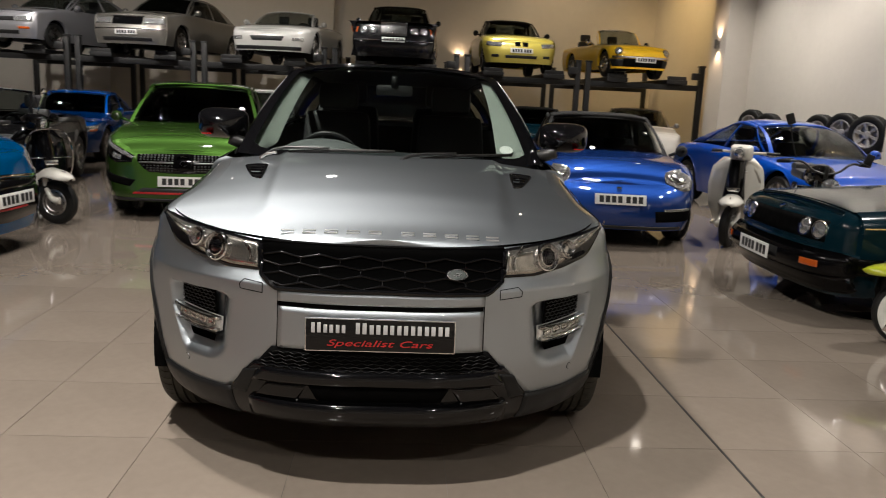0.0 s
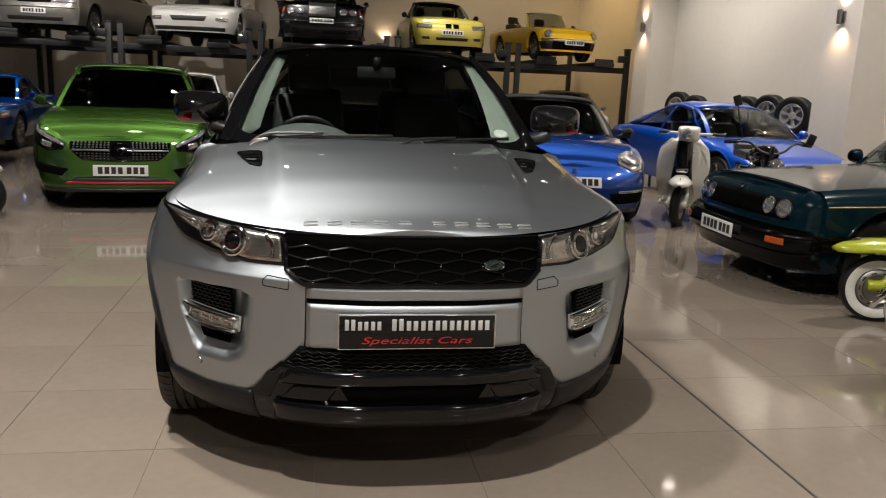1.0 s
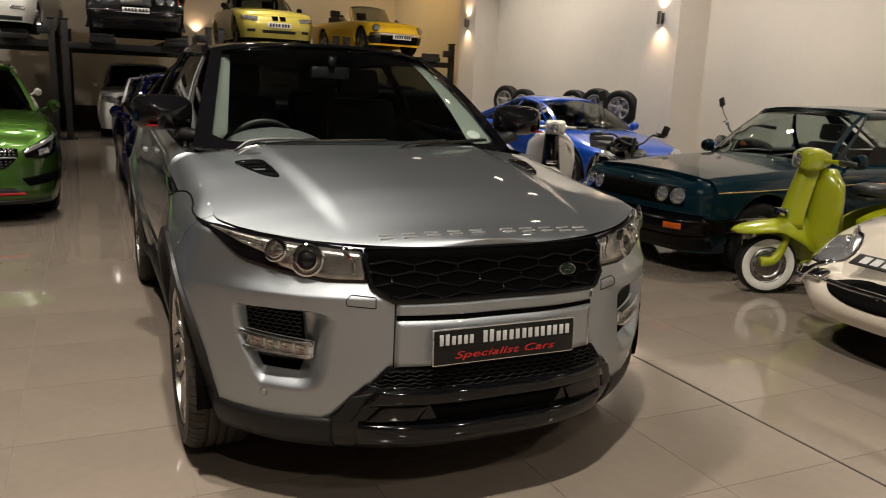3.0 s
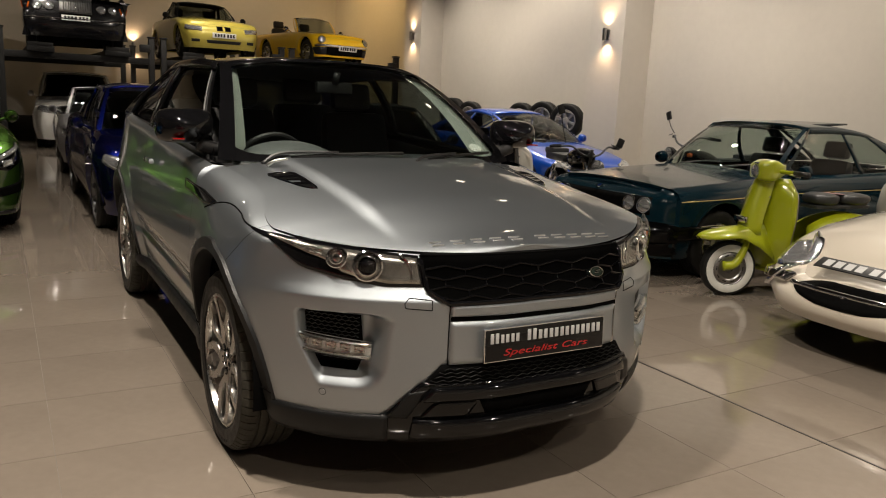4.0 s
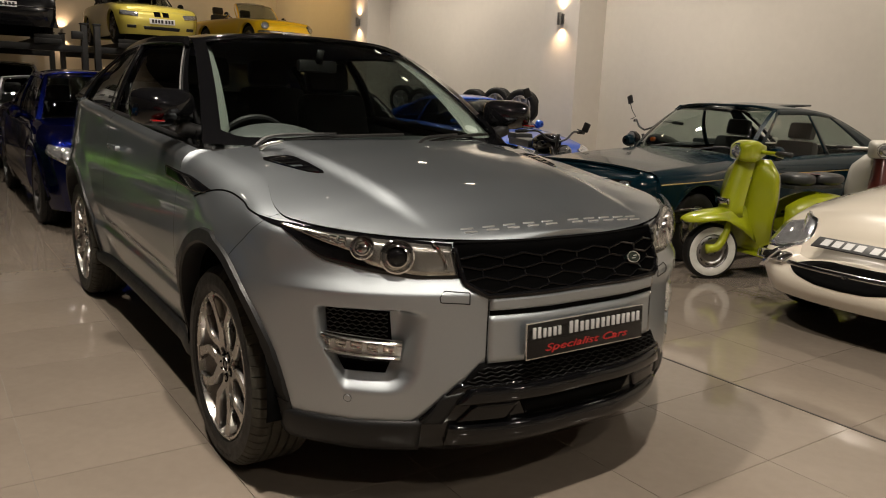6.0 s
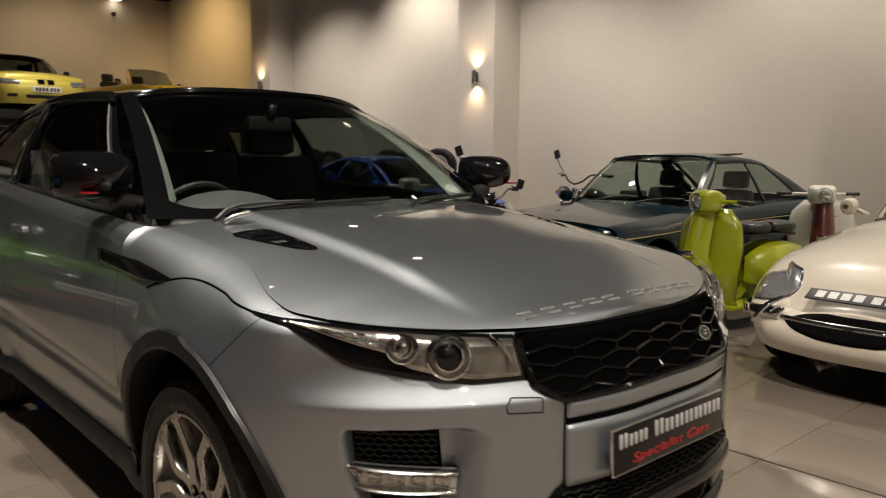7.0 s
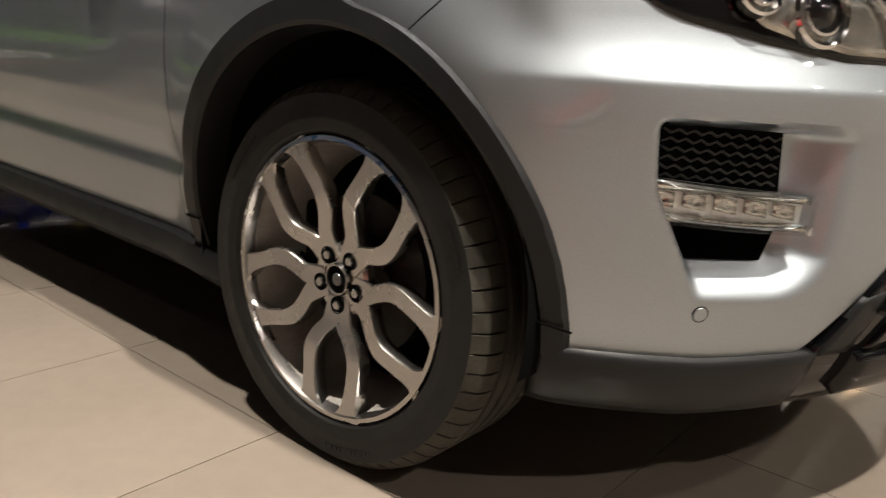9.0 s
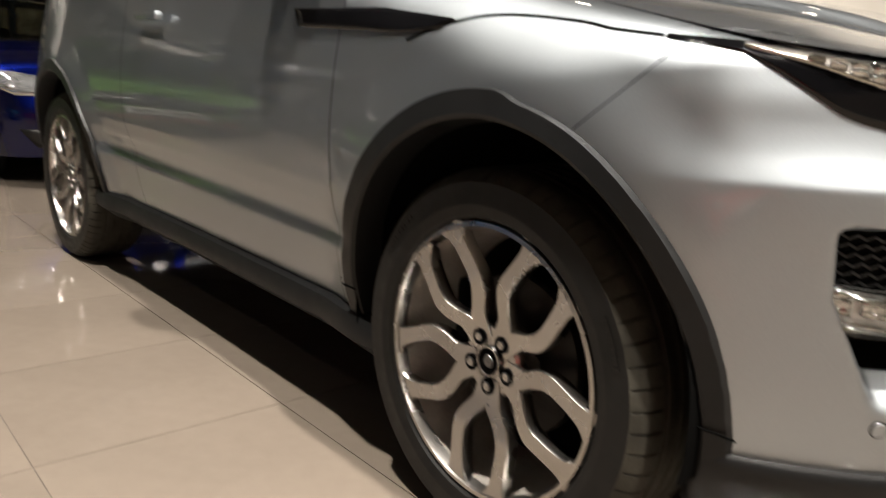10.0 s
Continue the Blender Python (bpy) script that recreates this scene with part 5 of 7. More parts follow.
    line_on("bonnet_seam", [(way_of(1.14) * g, 0.936), (way_of(1.03) * g, 0.968), (way_of(0.92) * g, 0.981), (way_of(0.754) * g, 0.968), (way_of(0.67) * g, 0.954), (1.205 * g, 0.9445)], LINER, 0.0032, 0.0004)
    handle = part("door_handle", Mesh().box((g * 0.935, 2.50, 1.01), (0.03, 0.19, 0.03), 0.012), SILVER, hero)
    # sill
    rows = []
    for y in np.linspace(1.22, 3.20, 24):
        rows.append([(g * (side_x(shell, y, 0.34) + o), y, z + 0.012 * (y - 1.3)) for o, z in ((0.002, 0.335), (0.020, 0.325), (0.030, 0.300), (0.028, 0.270), (-0.03, 0.225), (-0.12, 0.215))])
    part("sill_trim", Mesh().grid(rows), TRIM_GREY, hero, "dark grey plastic")
    # bonnet vent
    near, far = ((0.557, 0.815), (0.610, 0.858)), ((0.572, 1.092), (0.690, 1.112))
    vent = thing_part("bonnet_vent", hero)
    spot = lambda u, v, h: tuple(hood_point(g * ((near[0][0] * (1 - u) + near[1][0] * u) * (1 - v) + (far[0][0] * (1 - u) + far[1][0] * u) * v), (near[0][1] * (1 - u) + near[1][1] * u) * (1 - v) + (far[0][1] * (1 - u) + far[1][1] * u) * v) + np.array([0, 0, h]))
    rim = [(0.08, 0.0), (0.5, -0.03), (0.9, 0.03), (1.0, 0.15), (1.04, 0.5), (1.0, 0.9), (0.9, 1.0), (0.5, 1.03), (0.12, 0.99), (0.0, 0.9), (-0.04, 0.5), (0.0, 0.06)]
    ring = lambda k, h: [spot(0.5 + (u - 0.5) * k, 0.5 + (v - 0.5) * (1 - (1 - k) * 0.4), h) for u, v in rim]
    part("vent_frame", Mesh().grid([ring(1.0, -0.004), ring(0.99, 0.006), ring(0.80, 0.005), ring(0.76, 0.001)], close_v=True), GLOSS_BLACK, vent, smooth=50)
    part("vent_well", Mesh().fan(ring(0.80, 0.0012)), LINER, vent)
    for k in range(3):
        v = 0.25 + 0.22 * k
        part("vent_slat", Mesh().grid([[spot(0.14, v, 0.002), spot(0.86, v, 0.002)], [spot(0.14, v + 0.07, 0.005), spot(0.86, v + 0.07, 0.005)], [spot(0.14, v + 0.10, 0.002), spot(0.86, v + 0.10, 0.002)]]), GRILLE_BLACK, vent)
    # pale inner pillar trim, rounded off at its foot
    rows = []
    for v in np.linspace(0.045, 0.97, 28):
        foot = math.sqrt(min(1.0, (v - 0.03) / 0.07))
        if g > 0:
            wide = (0.25 - 0.16 * v) * foot
            rows.append([(q[0], q[1] + 0.03 + 0.05 * (1 - i / 3), q[2] - 0.014) for i, q in enumerate(house.screen((0.945 - wide * (1 - i / 3)) * g, v) for i in range(4))])
        else:
            q = house.screen(-0.95, v)
            wide = (0.125 - 0.045 * v) * foot
            rows.append([(q[0] + wide * k, q[1] + 0.02 + 0.95 * wide * k - 0.02 * math.sin(math.pi * k), q[2] - 0.012) for k in np.linspace(0, 1, 5)])
    part("pillar_lining", Mesh().grid(rows), IVORY, hero, "pale inner pillar lining")

# wipers
for x0, y0, x1, t1 in ((-0.62, 0.0, 0.02, 0.075), (0.02, 0.0, 0.62, 0.07)):
    def on_screen(x, v, h):
        u = x / 0.78
        q = house.screen(u, v)
        return (q[0], q[1] - h * 0.6, q[2] + h)
    part("wiper_arm", Mesh().tube([on_screen(x0, -0.05, 0.03), on_screen(x0 + 0.08, 0.02, 0.035), on_screen((x0 + x1) / 2, 0.05, 0.03)], (0.010, 0.006), 8), SATIN_BLACK, hero)
    part("wiper_blade", Mesh().tube([on_screen(x0 + 0.12, 0.03, 0.012), on_screen((x0 + x1) / 2, 0.055, 0.014), on_screen(x1, t1, 0.012)], 0.008, 6), RUBBER, hero)
wipe = Mesh().tube([(-0.64, 1.24, 1.10), (-0.61, 1.225, 1.12), (-0.555, 1.21, 1.132)], (0.009, 0.006), 8)
part("wiper_spindle", wipe, STEEL, hero)

# cabin pieces seen through the glass
dome = []
for t in np.linspace(0, 1, 8):
    dome.append([(-0.38 + 0.29 * math.cos(b) * (1 - 0.1 * t), 1.60 + 0.24 * t, 1.045 + 0.135 * math.sin(b) * (0.35 + 0.65 * math.sin(math.pi * (0.15 + 0.6 * t)))) for b in np.linspace(0, math.pi, 20)])
part("instrument_hood", Mesh().grid(dome).fan(dome[0]), BINNACLE, hero, "light grey instrument hood")
disc_at = house.screen(0.83, 0.14)
disc = part("paper_disc", Mesh().lathe([(0.001, 0), (0.036, 0), (0.036, 0.002), (0.001, 0.002)], 24, "y"), PAPER, hero, "round paper disc inside the windscreen")
disc.location = (disc_at[0] - 0.03, disc_at[1] + 0.04, disc_at[2] - 0.01)
disc.rotation_euler = (radians(-58), 0, 0)
part("inner_mirror", Mesh().box((0.0, 2.08, 1.46), (0.22, 0.05, 0.065), 0.02).tube([(0, 2.06, 1.48), (0, 2.03, 1.54)], 0.02, 8), SATIN_BLACK, hero)
part("headlining", slab([[(house.roof(u, v)[0] * 0.97, house.roof(u, v)[1], house.roof(u, v)[2] - 0.03) for v in np.linspace(0.02, 0.97, 12)] for u in np.linspace(-0.98, 0.98, 12)], 0.01), INTERIOR, hero)

# ---------- the other cars ----------
def on_shell(sh, a, z, off=0.0):
    n = sh.normal(np.array(a), np.array(z))
    p = sh.at(np.array(a), np.array(z)) + n * off
    return Matrix.Translation(p) @ (-Vector(n)).to_track_quat("Y", "Z").to_matrix().to_4x4()


def make_car(label, m, L, hw, top, colour, wheels, R=0.31, rim=0.21, front=None, side=None, rear=None, nose=0.30, tail=0.30, bottom=0.2, house=None, roof="hard", cowl=1.2, deck=3.6, crown=0.04,
             pieces=(), rounds=(), plate=None, spokes=5, rim_mat=None, flares=0.012, group="", name="car", glass_mat=None, mirrors=None, roof_mat=None, lower=None, shoulder=0.07, seats=True, arch_trim=None, dry=True, square=0.0):
    """A car: wrapped skin with arches, bonnet, deck, greenhouse, wheels and its lamps and grilles (pieces: name, material, upper, lower, proud, both sides;
    rounds: name, material, a, z, radius, depth, both sides)."""
    car = thing(name, label, "car", m, group)
    plan = [(0, 0), (0.3 * hw, 0.008 + 0.01 * (1 - square)), (0.62 * hw, 0.16 * nose), (0.84 * hw, 0.45 * nose), (0.95 * hw, nose), (hw, 2.1 * nose), (hw, 0.5 * L), (0.995 * hw, L - 2.0 * tail), (0.95 * hw, L - tail), (0.83 * hw, L - 0.4 * tail), (0.5 * hw, L - 0.05 * tail), (0, L)]
    zt = max(z for _, z in top)
    sh = Shell(plan, top, [(-1, bottom), (L / 2, bottom - 0.02), (L + 1, bottom + 0.03)],
               front or [(0, 0.12), (bottom + 0.05, 0.03), (0.45, 0.0), (0.6, 0.03), (0.75, 0.09), (1.0, 0.2), (1.4, 0.3)],
               side or [(0, 0.12), (bottom + 0.05, 0.05), (0.42, 0.012), (0.6, 0.0), (0.75, 0.01), (0.95, 0.045), (1.3, 0.08)],
               rear or [(0, 0.12), (0.3, 0.03), (0.5, 0.0), (0.75, 0.03), (1.0, 0.1), (1.4, 0.2)], shoulder,
               [(w, R, R + 0.10, flares, 0.13) for w in wheels])
    centres = [(w, R + 0.015) for w in wheels]
    arch = R + 0.055
    a = np.unique(np.concatenate([np.linspace(0, 1.5 * hw, 26), np.linspace(1.5 * hw, sh.end, 90)]))
    a = np.concatenate([-a[::-1][:-1], a])
    y = np.interp(np.abs(a), sh.s, sh.p[:, 1])
    v = np.linspace(0, 1, 26)
    lo, hi = sh.bottom(y), sh.top(y) - 1e-4
    z = lo[:, None] + (hi - lo)[:, None] * v[None]
    body = part("body", cut_arches(Mesh().grid(sh.at(np.broadcast_to(a[:, None], z.shape), z)), centres, arch, 0.6 * hw), colour, car)
    arch_parts(car, sh, centres, arch, 0.02, arch_trim or colour, 0.004, 0.05, bottom + 0.02)
    s = np.linspace(0, sh.end, 130)
    e = sh.edge(s)

    def cap(y0, y1, nm):
        keep = (e[:, 1] >= y0 - 1e-6) & (e[:, 1] <= y1 + 1e-6)
        q = e[keep]
        u = np.linspace(-1, 1, 25)
        x = q[:, 0][:, None] * u
        yy = np.broadcast_to(q[:, 1][:, None], x.shape)
        grow = np.interp(yy, [0, 0.5, L - 0.5, L], [0.25, 1, 1, 0.25])
        zz = q[:, 2][:, None] + crown * grow * (1 - np.abs(u) ** 2.3)
        part(nm, Mesh().grid(np.stack([x, yy, zz], axis=-1)), colour, car)
    cap(-1, cowl, "bonnet")
    cap(deck, L + 1, "boot_lid")
    part("underbody", Mesh().box((0, L / 2, bottom + 0.09), (hw * 1.25, L - 0.5, 0.12), 0.02).box((0, (wheels[0] + wheels[1]) / 2, bottom + 0.09), (hw * 1.8, wheels[1] - wheels[0] - 2.4 * R, 0.1), 0.02), LINER, car)
    part("cabin_floor", Mesh().box((0, (cowl + deck) / 2, 0.40), (hw * 1.7, deck - cowl + 0.3, 0.05), 0.01), INTERIOR, car)
    g_mat = glass_mat or CAR_GLASS
    if house:
        H = House(**house)
        part("windscreen", slab(H.sheet(H.screen, -0.94, 0.94, 0.02, 0.96, 16, 10), 0.005), g_mat, car, shadow=False)
        za = house["a0"][2]
        part("dashboard", Mesh().box((0, house["a0"][1] + 0.22, za - 0.09), (hw * 1.6, 0.36, 0.16), 0.05), INTERIOR, car)
        if seats:
            for sx in (-0.38, 0.38):
                seat(car, (sx, house["a0"][1] + 0.95, za - 0.62), LEATHER)
            steering_wheel(car, (0.37, house["a0"][1] + 0.52, za - 0.06), INTERIOR, r=0.175)
        rm = roof_mat or colour
        for g in (-1, 1):
            frame = Mesh().grid([[H.screen(u, w) for u in np.linspace(0.94 * g, 1.0 * g, 3)] for w in np.linspace(0, 1, 10)])
            frame.grid(H.strip(-0.002, 0.035, -0.002, 0.02, -0.03, 1, g, 0.003, 4, 10))
            part("front_pillar", frame, rm if roof == "hard" else colour, car)
        if roof != "open":
            part("roof", slab(H.sheet(H.roof, -1, 1, -0.01, 1.0, 16, 14), 0.02), rm, car)
            part("rear_screen", slab(H.sheet(H.back, -0.92, 0.92, 0.05, 0.95, 12, 8), 0.005), g_mat, car, shadow=False)
            for g in (-1, 1):
                part("roof_side", slab(H.strip(0, 1, 0, 1, 0.90, 1.01, g, 0.002, 20, 3), 0.015), rm, car)
                part("side_glass", Mesh().grid(H.strip(0.035, 0.50, 0.02, 0.44, 0.02, 0.91, g, -0.004, 10, 8)), g_mat, car, shadow=False)
                part("side_glass", Mesh().grid(H.strip(0.53, 0.84, 0.47, 0.82, 0.02, 0.91, g, -0.004, 8, 8)), g_mat, car, shadow=False)
                part("middle_pillar", slab(H.strip(0.50, 0.53, 0.44, 0.47, 0, 0.91, g, 0, 3, 8), 0.012), rm, car)
                part("rear_pillar", slab(H.strip(0.84, 1.0, 0.82, 1.0, 0, 1.0, g, 0, 5, 8), 0.012), rm, car)
                back = Mesh().grid([[H.back(u, w) for u in np.linspace(0.90 * g, 1.0 * g, 3)] for w in np.linspace(0, 1, 8)])
                part("rear_frame", back, rm, car)
        else:
            part("cabin_lining", Mesh().box((0, deck - 0.12, za - 0.10), (hw * 1.55, 0.30, 0.22), 0.06).box((0, (cowl + deck) / 2, za - 0.28), (hw * 1.75, deck - cowl, 0.06), 0.02), SOFT_TOP, car)
            part("screen_rail", Mesh().tube([H.screen(u, 0.98) for u in np.linspace(-1, 1, 9)], 0.014, 8), rm, car)
        mx, my, mz = mirrors or (hw + 0.04, house["a0"][1] + 0.12, za + 0.06)
        for g in (-1, 1):
            mir = thing_part("door_mirror", car, (g * mx, my, mz))
            part("mirror_shell", Mesh().lathe([(0.02, -0.05), (0.05, -0.04), (0.066, 0.0), (0.066, 0.04), (0.05, 0.05), (0.001, 0.05)], 16, "y").tube([(g * -0.05, 0.02, -0.02), (g * -0.14, 0.03, -0.06)], 0.018, 6), colour if roof_mat is None else rm, mir)
    for nm, mt, up, dn, off, both in pieces:
        for g in ((1, -1) if both else (1,)):
            part(nm, sh.patch(up, dn, 20, 5, off, 0.02, False, g), mt, car)
    for nm, mt, aa, zz, r, deep, both in rounds:
        for g in ((1, -1) if both else (1,)):
            ob = part(nm, Mesh().lathe([(0.001, -deep), (r * 0.6, -deep * 0.85), (r * 0.92, -deep * 0.4), (r, 0.012)], 20, "y"), mt, car)
            ob.matrix_basis = on_shell(sh, aa * g, zz, 0.004)
            rg = part("lamp_ring", Mesh().lathe([(r * 0.98, -deep * 0.5), (r * 1.08, -deep * 0.5), (r * 1.14, 0.0), (r * 1.12, 0.02)], 20, "y"), CHROME, car)
            rg.matrix_basis = ob.matrix_basis.copy()
    if plate:
        q = on_shell(sh, plate[0], plate[1], plate[4] if len(plate) > 4 else 0.012)
        number_plate(car, q.translation, q.to_3x3(), base=plate[2] if len(plate) > 2 else None, bar=plate[3] if len(plate) > 3 else None)
    for wy in wheels:
        for g in (-1, 1):
            wheel_simple(car, (g * (hw - 0.125), wy, R), R, rim, 0.20, g, spokes, rim_mat)
    car["half"] = hw
    return car, sh


GREEN = flake_paint("green_metallic", (0.050, 0.112, 0.020), 0.52, 0.25)
BOX_BLUE = flake_paint("blue_metallic", (0.014, 0.048, 0.23), 0.52, 0.35)
BRIGHT_BLUE = paint("bright_blue", (0.0, 0.055, 0.38), 0.1, 0.28)
NAVY = flake_paint("navy_metallic", (0.0015, 0.004, 0.06), 0.45, 0.12)
SKY_BLUE = flake_paint("turquoise_blue", (0.0, 0.08, 0.24), 0.5, 0.5)
DEEP_BLUE = flake_paint("deep_blue", (0.001, 0.032, 0.16), 0.5, 0.4)
TEAL_DARK = paint("dark_teal", (0.002, 0.014, 0.022), 0.0, 0.2, 0.1, 0.4, 0.15)
CREAM = paint("cream_white", (0.62, 0.565, 0.475), 0.0, 0.35)
WHITE = paint("white_paint", (0.62, 0.61, 0.58), 0.0, 0.35)
OLD_SILVER = paint("silver_classic", (0.34, 0.34, 0.36), 0.6, 0.35)
CHAMPAGNE = paint("champagne_grey", (0.22, 0.21, 0.19), 0.6, 0.35)
BLACK_PAINT = paint("black_paint", (0.005, 0.005, 0.006), 0.0, 0.25, 0.1, 0.6, 0.25)
PALE_YELLOW = paint("pale_yellow", (0.62, 0.52, 0.09), 0.1, 0.35)
YELLOW = paint("strong_yellow", (0.82, 0.50, 0.012), 0.0, 0.33)
SOFT_TOP = surface("black_soft_top", (0.012, 0.012, 0.012), 0.9, 0.0, 0.2, 12.0, bump=0.3, bump_scale=400)
LAMP = surface("headlamp_glass", (0.55, 0.56, 0.57), 0.10, 0.75, 0.35, 45.0, coat=1.0)
STUD = surface("dull_stud", (0.06, 0.06, 0.06), 0.5, 0.3)
GOLD_LINE = surface("gold_pinstripe", (0.55, 0.38, 0.14), 0.4, 0.4)


def spot_at(x, y, yaw, z=0.0):
    return pose(x, y, z, 0, 0, yaw)


# green hatchback
make_car("bright green metallic hatchback with diamond grille, parked on tiles", spot_at(-2.27, 5.78, 8), 4.3, 0.89,
         [(-1, 0.70), (0, 0.715), (0.12, 0.765), (0.35, 0.845), (0.7, 0.925), (1.1, 0.975), (1.6, 1.0), (3.5, 1.03), (5, 1.0)], GREEN, (0.92, 3.62), 0.325, 0.235, nose=0.36,
         front=[(0, 0.12), (0.2, 0.03), (0.28, 0.0), (0.36, 0.015), (0.45, 0.03), (0.6, 0.06), (0.70, 0.10), (0.75, 0.13), (1.0, 0.25)],
         house=dict(a0=(0.76, 1.22, 0.985), a1=(0.60, 1.98, 1.425), b1=(0.55, 3.55, 1.39), b0=(0.74, 4.08, 1.02), bow0=0.25, bow1=0.12, arch=0.05), cowl=1.24, deck=4.02, glass_mat=DARK_GLASS,
         pieces=[("grille", GLOSS_BLACK, [(-0.50, 0.690), (0, 0.705), (0.50, 0.690)], [(-0.49, 0.62), (-0.38, 0.515), (0, 0.50), (0.38, 0.515), (0.49, 0.62)], 0.006, False),
                 ("headlamp", GLOSS_BLACK, [(0.54, 0.675), (0.75, 0.745), (1.08, 0.850)], [(0.56, 0.610), (0.75, 0.595), (1.00, 0.690)], 0.006, True),
                 ("lamp_stripe", LAMP, [(0.55, 0.668), (0.75, 0.736), (1.05, 0.836)], [(0.56, 0.645), (0.75, 0.705), (1.03, 0.800)], 0.012, True),
                 ("lamp_bowl", LAMP, [(0.70, 0.675), (0.82, 0.70)], [(0.70, 0.625), (0.82, 0.645)], 0.012, True),
                 ("side_intake", LINER, [(0.50, 0.425), (0.70, 0.455), (0.95, 0.50)], [(0.56, 0.355), (0.92, 0.40)], 0.006, True),
                 ("lower_intake", SATIN_BLACK, [(-0.42, 0.345), (0.42, 0.345)], [(-0.54, 0.275), (0.54, 0.275)], 0.006, False),
                 ("red_lip", BAR_RED, [(-0.50, 0.300), (0.50, 0.300)], [(-0.53, 0.280), (0.53, 0.280)], 0.012, False),
                 ("front_splitter", SATIN_BLACK, [(-0.80, 0.235), (0, 0.225), (0.80, 0.235)], [(-0.80, 0.205), (0, 0.20), (0.80, 0.205)], 0.014, False),
                 ("grille_bar", ALLOY_DARK, [(-0.47, 0.618), (-0.11, 0.622)], [(-0.47, 0.604), (-0.11, 0.602)], 0.016, True)] +
                [("grille_stud", STUD, [(x - 0.008, z + 0.006), (x + 0.008, z + 0.006)], [(x - 0.008, z - 0.006), (x + 0.008, z - 0.006)], 0.011, True) for z in (0.530, 0.555, 0.580, 0.640, 0.662, 0.684) for x in (0.12, 0.157, 0.194, 0.231, 0.268, 0.305, 0.342, 0.379, 0.416, 0.453) if x < 0.36 + 0.9 * (z - 0.515)],
         rounds=[("badge", GLOSS_BLACK, 0.0, 0.605, 0.080, 0.020, False), ("emblem_ring", MARK, 0.0, 0.605, 0.030, 0.032, False)], plate=(0.0, 0.415), spokes=5)

# blue open roadster
make_car("metallic blue roadster with black soft top and oval headlamps", spot_at(2.30, 5.05, -6), 4.33, 0.89,
         [(-1, 0.62), (0, 0.64), (0.25, 0.72), (0.6, 0.815), (1.0, 0.865), (1.5, 0.895), (3.0, 0.92), (4, 0.9), (5, 0.82)], BOX_BLUE, (0.86, 3.28), 0.325, 0.235, nose=0.50, tail=0.5,
         front=[(0, 0.12), (0.2, 0.04), (0.32, 0.0), (0.45, 0.01), (0.55, 0.05), (0.65, 0.14), (0.8, 0.26), (1.0, 0.4)], shoulder=0.11,
         house=dict(a0=(0.74, 1.38, 0.875), a1=(0.60, 1.98, 1.285), b1=(0.52, 2.7, 1.24), b0=(0.7, 3.3, 0.9), bow0=0.28, bow1=0.16, arch=0.05), roof_mat=SOFT_TOP, mirrors=(0.95, 1.55, 0.94), glass_mat=DARK_GLASS, cowl=1.38, deck=3.2, crown=0.05,
         pieces=[("headlamp", LAMP, [(0.64, 0.715), (0.70, 0.765), (0.84, 0.805), (1.0, 0.81)], [(0.64, 0.66), (0.72, 0.60), (0.86, 0.60), (1.0, 0.69)], 0.014, True),
                 ("lamp_bowl", REFLECTOR, [(0.74, 0.735), (0.86, 0.755)], [(0.74, 0.655), (0.86, 0.665)], 0.022, True),
                 ("side_intake", LINER, [(0.36, 0.395), (0.92, 0.41)], [(0.38, 0.285), (0.88, 0.30)], 0.006, True),
                 ("fog_lamp", LAMP, [(0.46, 0.42), (0.80, 0.43)], [(0.46, 0.395), (0.80, 0.405)], 0.010, True),
                 ("lip", SATIN_BLACK, [(-0.7, 0.235), (0.7, 0.235)], [(-0.7, 0.205), (0.7, 0.205)], 0.012, False)],
         rounds=[("badge", GOLD_LINE, 0.0, 0.60, 0.022, 0.008, False)], plate=(0.0, 0.50), spokes=5)

